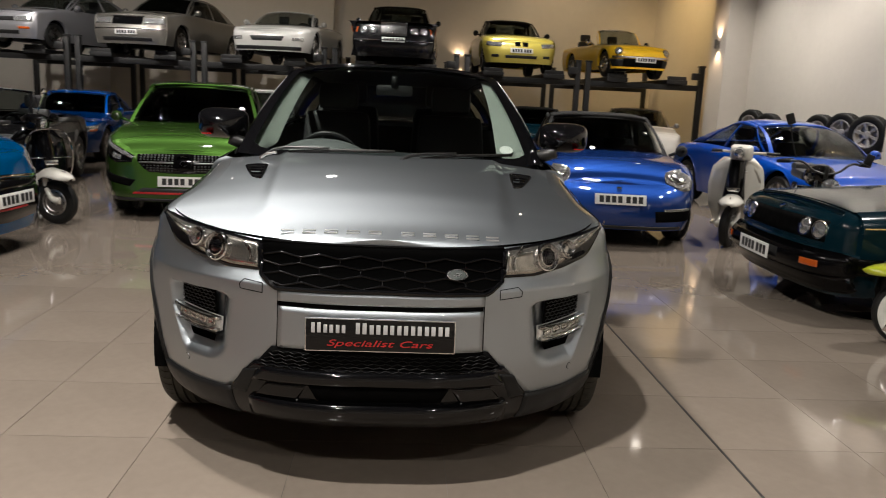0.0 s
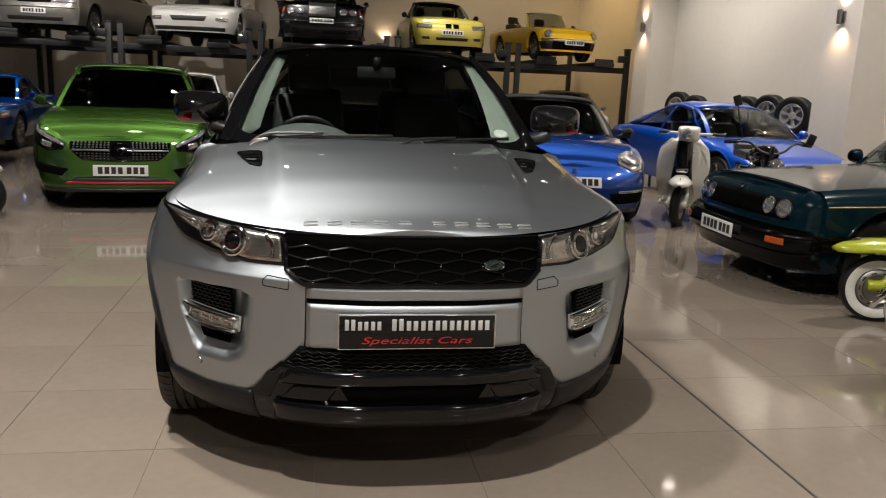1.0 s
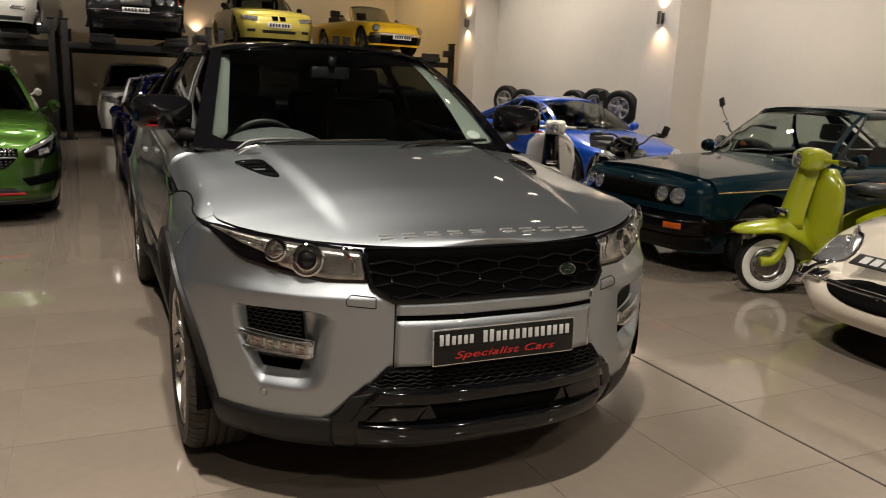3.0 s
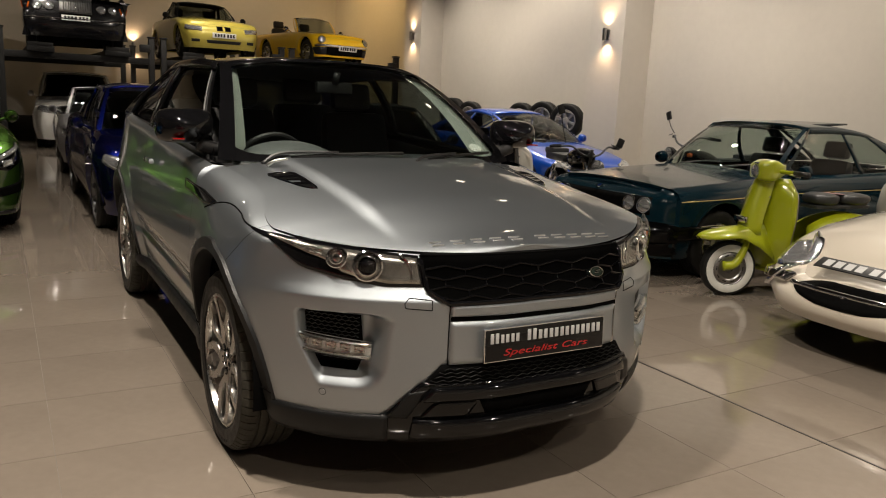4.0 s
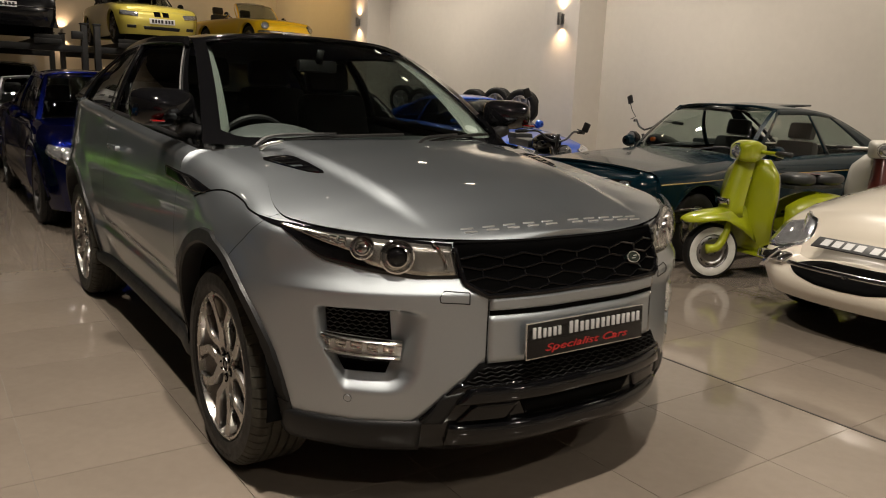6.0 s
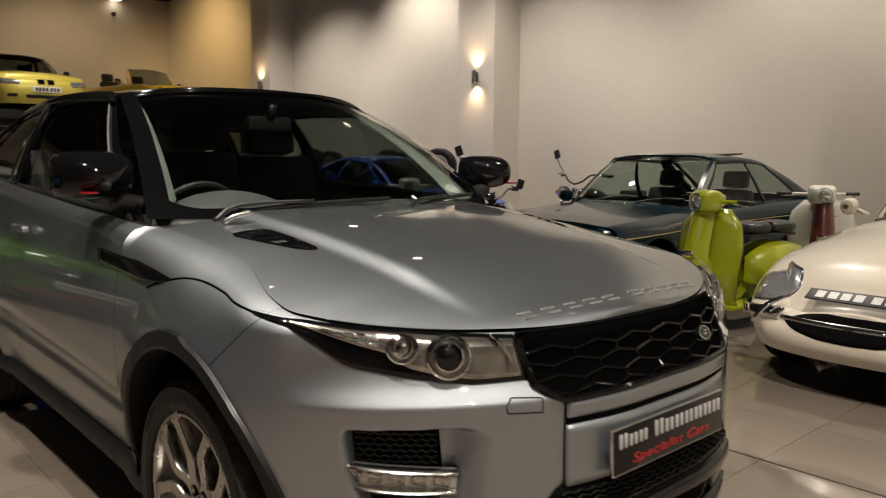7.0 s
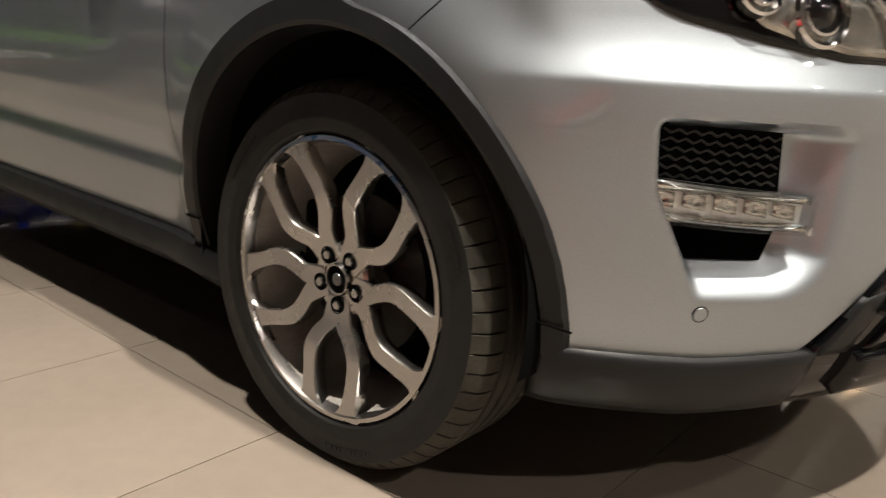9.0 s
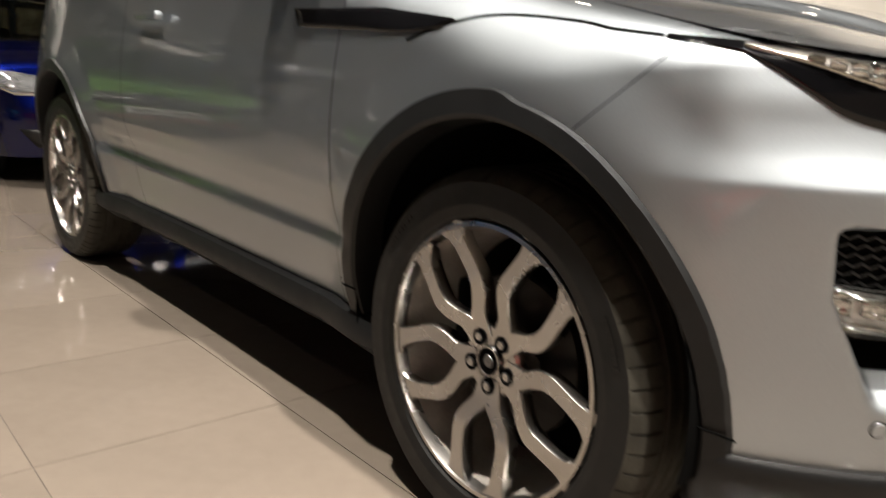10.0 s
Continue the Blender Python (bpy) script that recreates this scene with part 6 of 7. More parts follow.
# dark teal fastback coupe
capri, capri_shell = make_car("dark teal fastback coupe with quad round headlamps and gold pinstripe", spot_at(2.94, 3.26, -90), 4.44, 0.85,
         [(-1, 0.74), (0, 0.75), (0.2, 0.775), (0.8, 0.82), (1.6, 0.87), (2.5, 0.89), (3.5, 0.91), (4.2, 0.90), (5.4, 0.84)], TEAL_DARK, (0.80, 3.36), 0.30, 0.185, nose=0.22, tail=0.25, square=0.8, shoulder=0.13,
         front=[(0, 0.14), (0.24, 0.07), (0.33, 0.0), (0.46, 0.0), (0.49, 0.06), (0.62, 0.07), (0.76, 0.10), (1.0, 0.3)],
         glass_mat=SCREEN_GLASS, house=dict(a0=(0.70, 1.64, 0.87), a1=(0.57, 2.19, 1.32), b1=(0.54, 3.22, 1.285), b0=(0.70, 4.13, 0.92), bow0=0.18, bow1=0.08, bow3=0.1, arch=0.025), cowl=1.62, deck=4.08, crown=0.045, spokes=7, rim_mat=ALLOY,
         pieces=[("grille", LINER, [(-0.68, 0.70), (0.68, 0.70)], [(-0.68, 0.555), (0.68, 0.555)], 0.004, False),
                 ("bumper", GRILLE_BLACK, [(-0.95, 0.475), (0, 0.475), (0.95, 0.475)], [(-0.95, 0.345), (0, 0.345), (0.95, 0.345)], 0.035, False),
                 ("valance", GRILLE_BLACK, [(-0.93, 0.338), (0, 0.338), (0.93, 0.338)], [(-0.90, 0.215), (0, 0.215), (0.90, 0.215)], 0.012, False),
                 ("side_bumper", GRILLE_BLACK, [(0.92, 0.475), (1.35, 0.475)], [(0.92, 0.36), (1.35, 0.36)], 0.018, True),
                 ("indicator", AMBER_LENS, [(0.57, 0.430), (0.71, 0.430)], [(0.57, 0.388), (0.71, 0.388)], 0.042, True),
                 ("pinstripe", GOLD_LINE, [(0.98, 0.688), (2.6, 0.742), (4.6, 0.762)], [(0.98, 0.680), (2.6, 0.734), (4.6, 0.754)], 0.002, True),
                 ("chrome_strip", CHROME, [(1.20, 0.482), (1.48, 0.482)], [(1.20, 0.470), (1.48, 0.470)], 0.02, True)],
         rounds=[("headlamp", LAMP, 0.44, 0.632, 0.062, 0.02, True), ("headlamp", LAMP, 0.61, 0.632, 0.062, 0.02, True), ("badge", BOX_BLUE, 0.0, 0.725, 0.026, 0.008, False)], plate=(-0.02, 0.40, None, None, 0.052))
part("sunroof_panel", slab([[(u * 0.40, 2.44 + 0.62 * t, 1.358 + 0.030 * t) for t in np.linspace(0, 1, 5)] for u in np.linspace(-1, 1, 7)], 0.018), TEAL_DARK, capri, "tilted glass sunroof panel")
for wx in (-0.35, 0.15):
    part("wiper", Mesh().tube([(wx, 1.50, 0.912), (wx + 0.25, 1.58, 0.955), (wx + 0.45, 1.60, 0.955)], 0.008, 6), SATIN_BLACK, capri)

# cream grand tourer with a long nose
jag, jag_shell = make_car("cream long-nosed classic sports car with oval grille mouth and chrome bumpers", spot_at(2.42, 0.46, -91), 4.45, 0.80,
         [(-1, 0.43), (0, 0.45), (0.15, 0.51), (0.35, 0.605), (0.6, 0.69), (1.0, 0.755), (1.5, 0.81), (2.1, 0.87), (3.4, 0.88), (4.0, 0.80), (5.2, 0.66)], CREAM, (0.93, 3.36), 0.32, 0.205, nose=0.66, tail=0.7,
         front=[(0, 0.2), (0.2, 0.10), (0.30, 0.03), (0.40, 0.0), (0.50, 0.05), (0.58, 0.14), (0.70, 0.32), (0.9, 0.5)], shoulder=0.17, bottom=0.24,
         house=dict(a0=(0.58, 2.02, 0.90), a1=(0.46, 2.35, 1.20), b1=(0.42, 3.0, 1.18), b0=(0.6, 3.7, 0.9), bow0=0.22, bow1=0.12), roof="open", cowl=2.05, deck=3.3, crown=0.07, spokes=16, rim_mat=CHROME, flares=0.0,
         pieces=[("grille_mouth", LINER, [(-0.40, 0.425), (-0.30, 0.455), (-0.15, 0.472), (0, 0.476), (0.15, 0.472), (0.30, 0.455), (0.40, 0.425)], [(-0.40, 0.418), (-0.30, 0.378), (-0.15, 0.352), (0, 0.346), (0.15, 0.352), (0.30, 0.378), (0.40, 0.418)], 0.004, False),
                 ("mouth_bar", CHROME, [(-0.42, 0.426), (0.42, 0.426)], [(-0.42, 0.414), (0.42, 0.414)], 0.020, False),
                 ("headlamp", LAMP, [(0.60, 0.560), (0.74, 0.665), (0.92, 0.690)], [(0.62, 0.500), (0.78, 0.490), (0.93, 0.600)], 0.012, True),
                 ("lamp_trim", CHROME, [(0.585, 0.572), (0.74, 0.683), (0.94, 0.705)], [(0.60, 0.490), (0.78, 0.478), (0.95, 0.595)], 0.004, True),
                 ("quarter_bumper", CHROME, [(0.43, 0.440), (0.62, 0.445), (1.15, 0.452)], [(0.43, 0.405), (0.62, 0.405), (1.15, 0.410)], 0.045, True),
                 ("overrider", CHROME, [(0.50, 0.485), (0.535, 0.485)], [(0.50, 0.370), (0.535, 0.370)], 0.085, True)],
         rounds=[("badge", CHROME, 0.0, 0.420, 0.026, 0.03, False)])
number_plate(jag, (0, 0.20, 0.572), Matrix.Rotation(radians(-62), 3, "X"), 0.56, 0.10, BAR_BLACK, BAR_WHITE)

# bright blue coupe by the wall
make_car("bright blue low sports coupe with long sloping nose, beside the wall", spot_at(5.90, 6.34, 6), 4.35, 0.88,
         [(-1, 0.55), (0, 0.58), (0.3, 0.68), (0.9, 0.80), (1.4, 0.86), (3.0, 0.93), (4.0, 0.90), (5, 0.82)], BRIGHT_BLUE, (0.9, 3.45), 0.325, 0.235, nose=0.42, tail=0.45,
         house=dict(a0=(0.76, 1.30, 0.87), a1=(0.57, 1.98, 1.25), b1=(0.50, 2.75, 1.24), b0=(0.62, 3.75, 0.93), bow0=0.30, bow1=0.16, bow2=0.2, arch=0.055, crown=0.05, dome=0.05, bulge=0.05), cowl=1.30, deck=3.6, glass_mat=CAR_GLASS, shoulder=0.12,
         pieces=[("headlamp", LAMP, [(0.5, 0.62), (0.9, 0.68)], [(0.5, 0.54), (0.9, 0.58)], 0.006, True), ("intake", SATIN_BLACK, [(-0.4, 0.38), (0.4, 0.38)], [(-0.4, 0.26), (0.4, 0.26)], 0.006, False)], plate=(0, 0.45))

# navy saloon behind the silver car
make_car("navy blue metallic saloon with twin headlamps, parked nose to tail", spot_at(0.02, 5.50, 0), 4.6, 0.91,
         [(-1, 0.68), (0, 0.70), (0.25, 0.78), (0.8, 0.88), (1.4, 0.945), (2.2, 0.97), (3.9, 1.02), (4.4, 1.03), (5.4, 0.98)], NAVY, (0.80, 3.61), 0.33, 0.245, nose=0.40,
         house=dict(a0=(0.78, 1.40, 0.945), a1=(0.57, 2.25, 1.37), b1=(0.53, 3.35, 1.36), b0=(0.70, 4.15, 1.03), bow0=0.28, bow1=0.12, arch=0.04, crown=0.05), cowl=1.40, deck=4.05, shoulder=0.11, glass_mat=CAR_GLASS, spokes=10, rim_mat=ALLOY_DARK,
         pieces=[("grille", GLOSS_BLACK, [(0.03, 0.70), (0.32, 0.71)], [(0.03, 0.53), (0.30, 0.53)], 0.008, True), ("headlamp", LAMP, [(0.42, 0.71), (0.7, 0.735), (1.02, 0.765)], [(0.40, 0.60), (0.72, 0.60), (1.0, 0.69)], 0.008, True),
                 ("intake", SATIN_BLACK, [(-0.7, 0.38), (0.7, 0.38)], [(-0.6, 0.26), (0.6, 0.26)], 0.006, False)],
         rounds=[("lamp_ring_inner", LAMP, 0.55, 0.658, 0.045, 0.01, True), ("lamp_ring_inner", LAMP, 0.76, 0.675, 0.045, 0.01, True)])

# silver convertible and white people carrier further back
make_car("silver open convertible with raked screen, parked in a row", spot_at(0.0, 11.0, -2), 4.3, 0.87,
         [(-1, 0.66), (0, 0.68), (0.3, 0.76), (1.0, 0.88), (1.6, 0.92), (3.6, 0.97), (5, 0.92)], OLD_SILVER, (0.82, 3.3), 0.315, 0.22,
         house=dict(a0=(0.72, 1.35, 0.92), a1=(0.57, 2.0, 1.33), b1=(0.52, 2.7, 1.3), b0=(0.7, 3.3, 0.96), bow0=0.24, bow1=0.12), roof="open", cowl=1.35, deck=3.2,
         pieces=[("headlamp", LAMP, [(0.45, 0.67), (0.95, 0.72)], [(0.45, 0.57), (0.95, 0.62)], 0.006, True), ("grille", GLOSS_BLACK, [(-0.35, 0.62), (0.35, 0.62)], [(-0.35, 0.5), (0.35, 0.5)], 0.006, False)], plate=(0, 0.42))
make_car("white tall people carrier with dark glass, under a lift", spot_at(-0.10, 16.6, -3), 4.6, 0.92,
         [(-1, 0.82), (0, 0.84), (0.25, 0.92), (0.8, 1.04), (1.3, 1.10), (4, 1.15), (5.5, 1.1)], WHITE, (0.9, 3.7), 0.34, 0.23,
         house=dict(a0=(0.80, 1.15, 1.09), a1=(0.66, 1.95, 1.62), b1=(0.62, 4.0, 1.60), b0=(0.78, 4.4, 1.15), bow0=0.22, bow1=0.1), cowl=1.15, deck=4.3, glass_mat=DARK_GLASS,
         pieces=[("headlamp", LAMP, [(0.50, 0.86), (1.0, 0.92)], [(0.5, 0.74), (1.0, 0.80)], 0.006, True), ("grille", GLOSS_BLACK, [(-0.40, 0.80), (0.40, 0.80)], [(-0.36, 0.62), (0.36, 0.62)], 0.006, False)], plate=(0, 0.48))

# turquoise hatchback at the side, facing across
make_car("turquoise blue small hatchback with wide black grille, facing across", spot_at(-3.08, 3.72, 84), 3.95, 0.86,
         [(-1, 0.80), (0, 0.82), (0.3, 0.89), (0.8, 0.98), (1.2, 1.03), (3.0, 1.08), (4.5, 1.06)], SKY_BLUE, (0.82, 3.28), 0.32, 0.22, nose=0.42,
         house=dict(a0=(0.74, 1.05, 1.02), a1=(0.58, 1.7, 1.44), b1=(0.54, 3.2, 1.42), b0=(0.72, 3.75, 1.08), bow0=0.22, bow1=0.1), cowl=1.05, deck=3.7, roof_mat=GLOSS_BLACK,
         pieces=[("grille", GLOSS_BLACK, [(-0.60, 0.60), (0, 0.64), (0.60, 0.60)], [(-0.5, 0.30), (0, 0.28), (0.5, 0.30)], 0.006, False), ("grille_trim", CHROME, [(-0.62, 0.625), (0, 0.662), (0.62, 0.625)], [(-0.61, 0.607), (0, 0.645), (0.61, 0.607)], 0.014, False),
                 ("headlamp", LAMP, [(0.56, 0.78), (0.75, 0.82), (1.05, 0.88)], [(0.60, 0.66), (0.8, 0.66), (1.0, 0.74)], 0.008, True),
                 ("red_badge_strip", BAR_RED, [(-0.26, 0.40), (0.26, 0.40)], [(-0.26, 0.388), (0.26, 0.388)], 0.02, False)], plate=(0.10, 0.465))

# red hatchback across the aisle, seen mirrored in the silver paint
make_car("bright red small hatchback, mirrored in the silver car", spot_at(-3.7, -2.3, 82), 3.95, 0.86,
         [(-1, 0.80), (0, 0.82), (0.3, 0.89), (0.8, 0.98), (1.2, 1.03), (3.0, 1.08), (4.5, 1.06)], paint("red_paint", (0.36, 0.012, 0.01), 0.0, 0.3), (0.82, 3.28), 0.32, 0.22, nose=0.42,
         house=dict(a0=(0.74, 1.05, 1.02), a1=(0.58, 1.7, 1.44), b1=(0.54, 3.2, 1.42), b0=(0.72, 3.75, 1.08), bow0=0.22, bow1=0.1), cowl=1.05, deck=3.7, glass_mat=DARK_GLASS,
         pieces=[("headlamp", LAMP, [(0.56, 0.78), (0.75, 0.82), (1.05, 0.88)], [(0.60, 0.66), (0.8, 0.66), (1.0, 0.74)], 0.008, True), ("grille", GLOSS_BLACK, [(-0.5, 0.50), (0.5, 0.50)], [(-0.45, 0.32), (0.45, 0.32)], 0.006, False)], plate=(0, 0.56))

# deep blue roadster and black car at the far side
make_car("deep blue small roadster with hard top, parked under the lifts", spot_at(-6.15, 11.3, 4), 3.95, 0.84,
         [(-1, 0.62), (0, 0.64), (0.3, 0.72), (0.9, 0.80), (1.4, 0.85), (3.0, 0.88), (5, 0.82)], DEEP_BLUE, (0.8, 3.07), 0.30, 0.205, nose=0.4,
         house=dict(a0=(0.68, 1.3, 0.85), a1=(0.55, 1.85, 1.20), b1=(0.5, 2.6, 1.19), b0=(0.64, 3.15, 0.88), bow0=0.2, bow1=0.1), cowl=1.3, deck=3.05, glass_mat=DARK_GLASS,
         pieces=[("headlamp", LAMP, [(0.50, 0.63), (0.95, 0.68)], [(0.50, 0.54), (0.92, 0.58)], 0.006, True), ("indicator", AMBER_LENS, [(0.74, 0.60), (0.9, 0.61)], [(0.74, 0.56), (0.9, 0.57)], 0.012, True)], plate=(0, 0.42))
make_car("black open sports car with pale cabin, parked beside scooter", spot_at(-5.10, 6.2, 10), 4.1, 0.86,
         [(-1, 0.62), (0, 0.64), (0.3, 0.72), (0.9, 0.82), (1.4, 0.88), (3.0, 0.92), (5, 0.86)], BLACK_PAINT, (0.8, 3.2), 0.31, 0.21, nose=0.4,
         house=dict(a0=(0.70, 1.3, 0.88), a1=(0.56, 1.9, 1.26), b1=(0.5, 2.6, 1.24), b0=(0.66, 3.2, 0.92), bow0=0.22, bow1=0.1), roof="open", cowl=1.3, deck=2.9, plate=(0, 0.42))

# cars on the lifts
def lifted(*args, x, y=15.5, yaw=0, **kw):
    return make_car(args[0], spot_at(x, y, yaw, DECK), *args[1:], group="cars on lifts", **kw)


lifted("silver-blue older hatchback raised on a lift", 4.1, 0.84, [(-1, 0.72), (0, 0.74), (0.3, 0.80), (1.0, 0.90), (1.4, 0.93), (4.5, 0.95)], OLD_SILVER, (0.78, 3.2), 0.29, 0.19, x=-8.9, yaw=-18, nose=0.2, square=0.7,
       house=dict(a0=(0.70, 1.3, 0.93), a1=(0.56, 1.95, 1.34), b1=(0.53, 3.1, 1.32), b0=(0.7, 3.85, 0.97), bow0=0.15, bow1=0.06), cowl=1.3, deck=3.8,
       pieces=[("headlamp", LAMP, [(0.42, 0.66), (0.80, 0.67)], [(0.42, 0.55), (0.80, 0.55)], 0.008, True), ("grille", SATIN_BLACK, [(-0.40, 0.65), (0.40, 0.65)], [(-0.40, 0.56), (0.40, 0.56)], 0.006, False), ("indicator", AMBER_LENS, [(0.50, 0.44), (0.74, 0.44)], [(0.50, 0.39), (0.74, 0.39)], 0.01, True), ("bumper_gap", SATIN_BLACK, [(-0.5, 0.36), (0.5, 0.36)], [(-0.5, 0.28), (0.5, 0.28)], 0.006, False)])
lifted("champagne grey older luxury saloon raised on a lift", 4.9, 0.90, [(-1, 0.80), (0, 0.82), (0.25, 0.86), (1.0, 0.95), (1.5, 0.98), (5.5, 0.98)], CHAMPAGNE, (0.88, 3.7), 0.32, 0.20, x=-6.15, yaw=-12, nose=0.2, square=0.8,
       house=dict(a0=(0.74, 1.45, 0.98), a1=(0.58, 2.1, 1.40), b1=(0.55, 3.4, 1.38), b0=(0.72, 4.1, 1.0), bow0=0.15, bow1=0.06), cowl=1.45, deck=4.0, glass_mat=DARK_GLASS, spokes=16,
       pieces=[("headlamp", LAMP, [(0.40, 0.76), (0.90, 0.77)], [(0.40, 0.63), (0.90, 0.63)], 0.008, True), ("grille", GLOSS_BLACK, [(-0.36, 0.78), (0.36, 0.78)], [(-0.36, 0.62), (0.36, 0.62)], 0.010, False), ("grille_trim", CHROME, [(-0.38, 0.80), (0.38, 0.80)], [(-0.38, 0.785), (0.38, 0.785)], 0.014, False),
               ("bumper_strip", CHROME, [(-0.95, 0.53), (0, 0.53), (0.95, 0.53)], [(-0.95, 0.515), (0, 0.515), (0.95, 0.515)], 0.02, False), ("lower_intake", SATIN_BLACK, [(-0.6, 0.34), (0.6, 0.34)], [(-0.6, 0.26), (0.6, 0.26)], 0.006, False)], plate=(0.0, 0.45))
lifted("white open sports car with narrow grille raised on a lift", 4.3, 0.92, [(-1, 0.64), (0, 0.66), (0.3, 0.72), (1.0, 0.82), (1.5, 0.86), (3.3, 0.95), (5, 0.92)], WHITE, (0.95, 3.4), 0.32, 0.225, x=-3.05, yaw=-8, nose=0.3, square=0.6, shoulder=0.10,
       house=dict(a0=(0.74, 1.3, 0.86), a1=(0.60, 1.95, 1.19), b1=(0.52, 2.7, 1.15), b0=(0.7, 3.3, 0.95), bow0=0.22, bow1=0.12), roof="open", cowl=1.3, deck=2.8,
       pieces=[("grille", SATIN_BLACK, [(-0.40, 0.52), (0.40, 0.52)], [(-0.34, 0.42), (0.34, 0.42)], 0.006, False), ("lamp_panel", LAMP, [(0.58, 0.50), (0.85, 0.50)], [(0.58, 0.43), (0.85, 0.43)], 0.006, True), ("lip", SATIN_BLACK, [(-0.8, 0.30), (0.8, 0.30)], [(-0.8, 0.22), (0.8, 0.22)], 0.01, False)])
lifted("black stately limousine with chrome grille and quad lamps on a lift", 5.2, 0.95, [(-1, 0.94), (0, 0.95), (0.2, 0.97), (1.2, 1.04), (1.7, 1.07), (6, 1.05)], BLACK_PAINT, (0.95, 4.0), 0.36, 0.21, x=-0.2, yaw=-3, nose=0.16, square=0.9,
       house=dict(a0=(0.76, 1.6, 1.06), a1=(0.62, 2.2, 1.49), b1=(0.6, 3.7, 1.47), b0=(0.76, 4.2, 1.08), bow0=0.14, bow1=0.06), cowl=1.6, deck=4.1,
       pieces=[("grille", ALLOY_DARK, [(-0.30, 0.93), (0.30, 0.93)], [(-0.30, 0.66), (0.30, 0.66)], 0.03, False), ("grille_trim", CHROME, [(-0.31, 0.950), (0.31, 0.950)], [(-0.31, 0.925), (0.31, 0.925)], 0.05, False),
               ("bumper_strip", CHROME, [(-0.98, 0.56), (0, 0.56), (0.98, 0.56)], [(-0.98, 0.545), (0, 0.545), (0.98, 0.545)], 0.03, False), ("indicator", AMBER_LENS, [(0.90, 0.84), (0.97, 0.84)], [(0.90, 0.72), (0.97, 0.72)], 0.01, True)] +
              [("grille_vane", CHROME, [(-0.27 + 0.045 * k, 0.925), (-0.262 + 0.045 * k, 0.925)], [(-0.27 + 0.045 * k, 0.665), (-0.262 + 0.045 * k, 0.665)], 0.036, False) for k in range(13)],
       rounds=[("headlamp", LAMP, 0.48, 0.78, 0.082, 0.02, True), ("headlamp", LAMP, 0.71, 0.78, 0.082, 0.02, True)], plate=(0, 0.57))
lifted("pale yellow roadster with black soft top raised on a lift", 4.03, 0.86, [(-1, 0.66), (0, 0.68), (0.25, 0.76), (0.9, 0.85), (1.5, 0.90), (3.2, 0.93), (5, 0.86)], PALE_YELLOW, (0.72, 3.15), 0.315, 0.215, x=2.75, yaw=1, nose=0.30,
       house=dict(a0=(0.70, 1.55, 0.89), a1=(0.56, 2.05, 1.27), b1=(0.52, 2.7, 1.26), b0=(0.66, 3.25, 0.93), bow0=0.2, bow1=0.1), roof_mat=SOFT_TOP, cowl=1.55, deck=3.15, shoulder=0.10,
       pieces=[("grille", GLOSS_BLACK, [(0.025, 0.665), (0.16, 0.66)], [(0.025, 0.565), (0.15, 0.565)], 0.006, True), ("headlamp", LAMP, [(0.46, 0.635), (0.88, 0.665)], [(0.48, 0.545), (0.88, 0.575)], 0.006, True), ("intake", SATIN_BLACK, [(-0.38, 0.365), (0.38, 0.365)], [(-0.36, 0.30), (0.36, 0.30)], 0.006, False), ("fog_slot", SATIN_BLACK, [(0.52, 0.375), (0.70, 0.375)], [(0.52, 0.315), (0.70, 0.315)], 0.006, True)], plate=(0, 0.47))
spit, spit_shell = lifted("strong yellow small open roadster with chrome screen frame on a lift", 3.8, 0.74, [(-1, 0.62), (0, 0.64), (0.2, 0.70), (0.8, 0.76), (1.3, 0.79), (2.6, 0.80), (4.5, 0.76)], YELLOW, (0.65, 2.76), 0.295, 0.18, x=5.62, yaw=9, nose=0.22,
       house=dict(a0=(0.56, 1.4, 0.80), a1=(0.50, 1.66, 1.14), b1=(0.4, 2.3, 1.1), b0=(0.5, 2.9, 0.8), bow0=0.12, bow1=0.08), roof="open", roof_mat=CHROME, cowl=1.4, deck=2.5, shoulder=0.09, spokes=10,
       pieces=[("bumper", CHROME, [(-0.78, 0.475), (0, 0.475), (0.78, 0.475)], [(-0.78, 0.43), (0, 0.43), (0.78, 0.43)], 0.03, False), ("grille", LINER, [(-0.5, 0.42), (0.5, 0.42)], [(-0.5, 0.24), (0.5, 0.24)], 0.008, False), ("lower_apron", SATIN_BLACK, [(-0.9, 0.41), (-0.5, 0.41)], [(-0.8, 0.24), (-0.5, 0.24)], 0.004, True)],
       rounds=[("headlamp", LAMP, 0.62, 0.585, 0.085, 0.03, True)], plate=(0.05, 0.40))

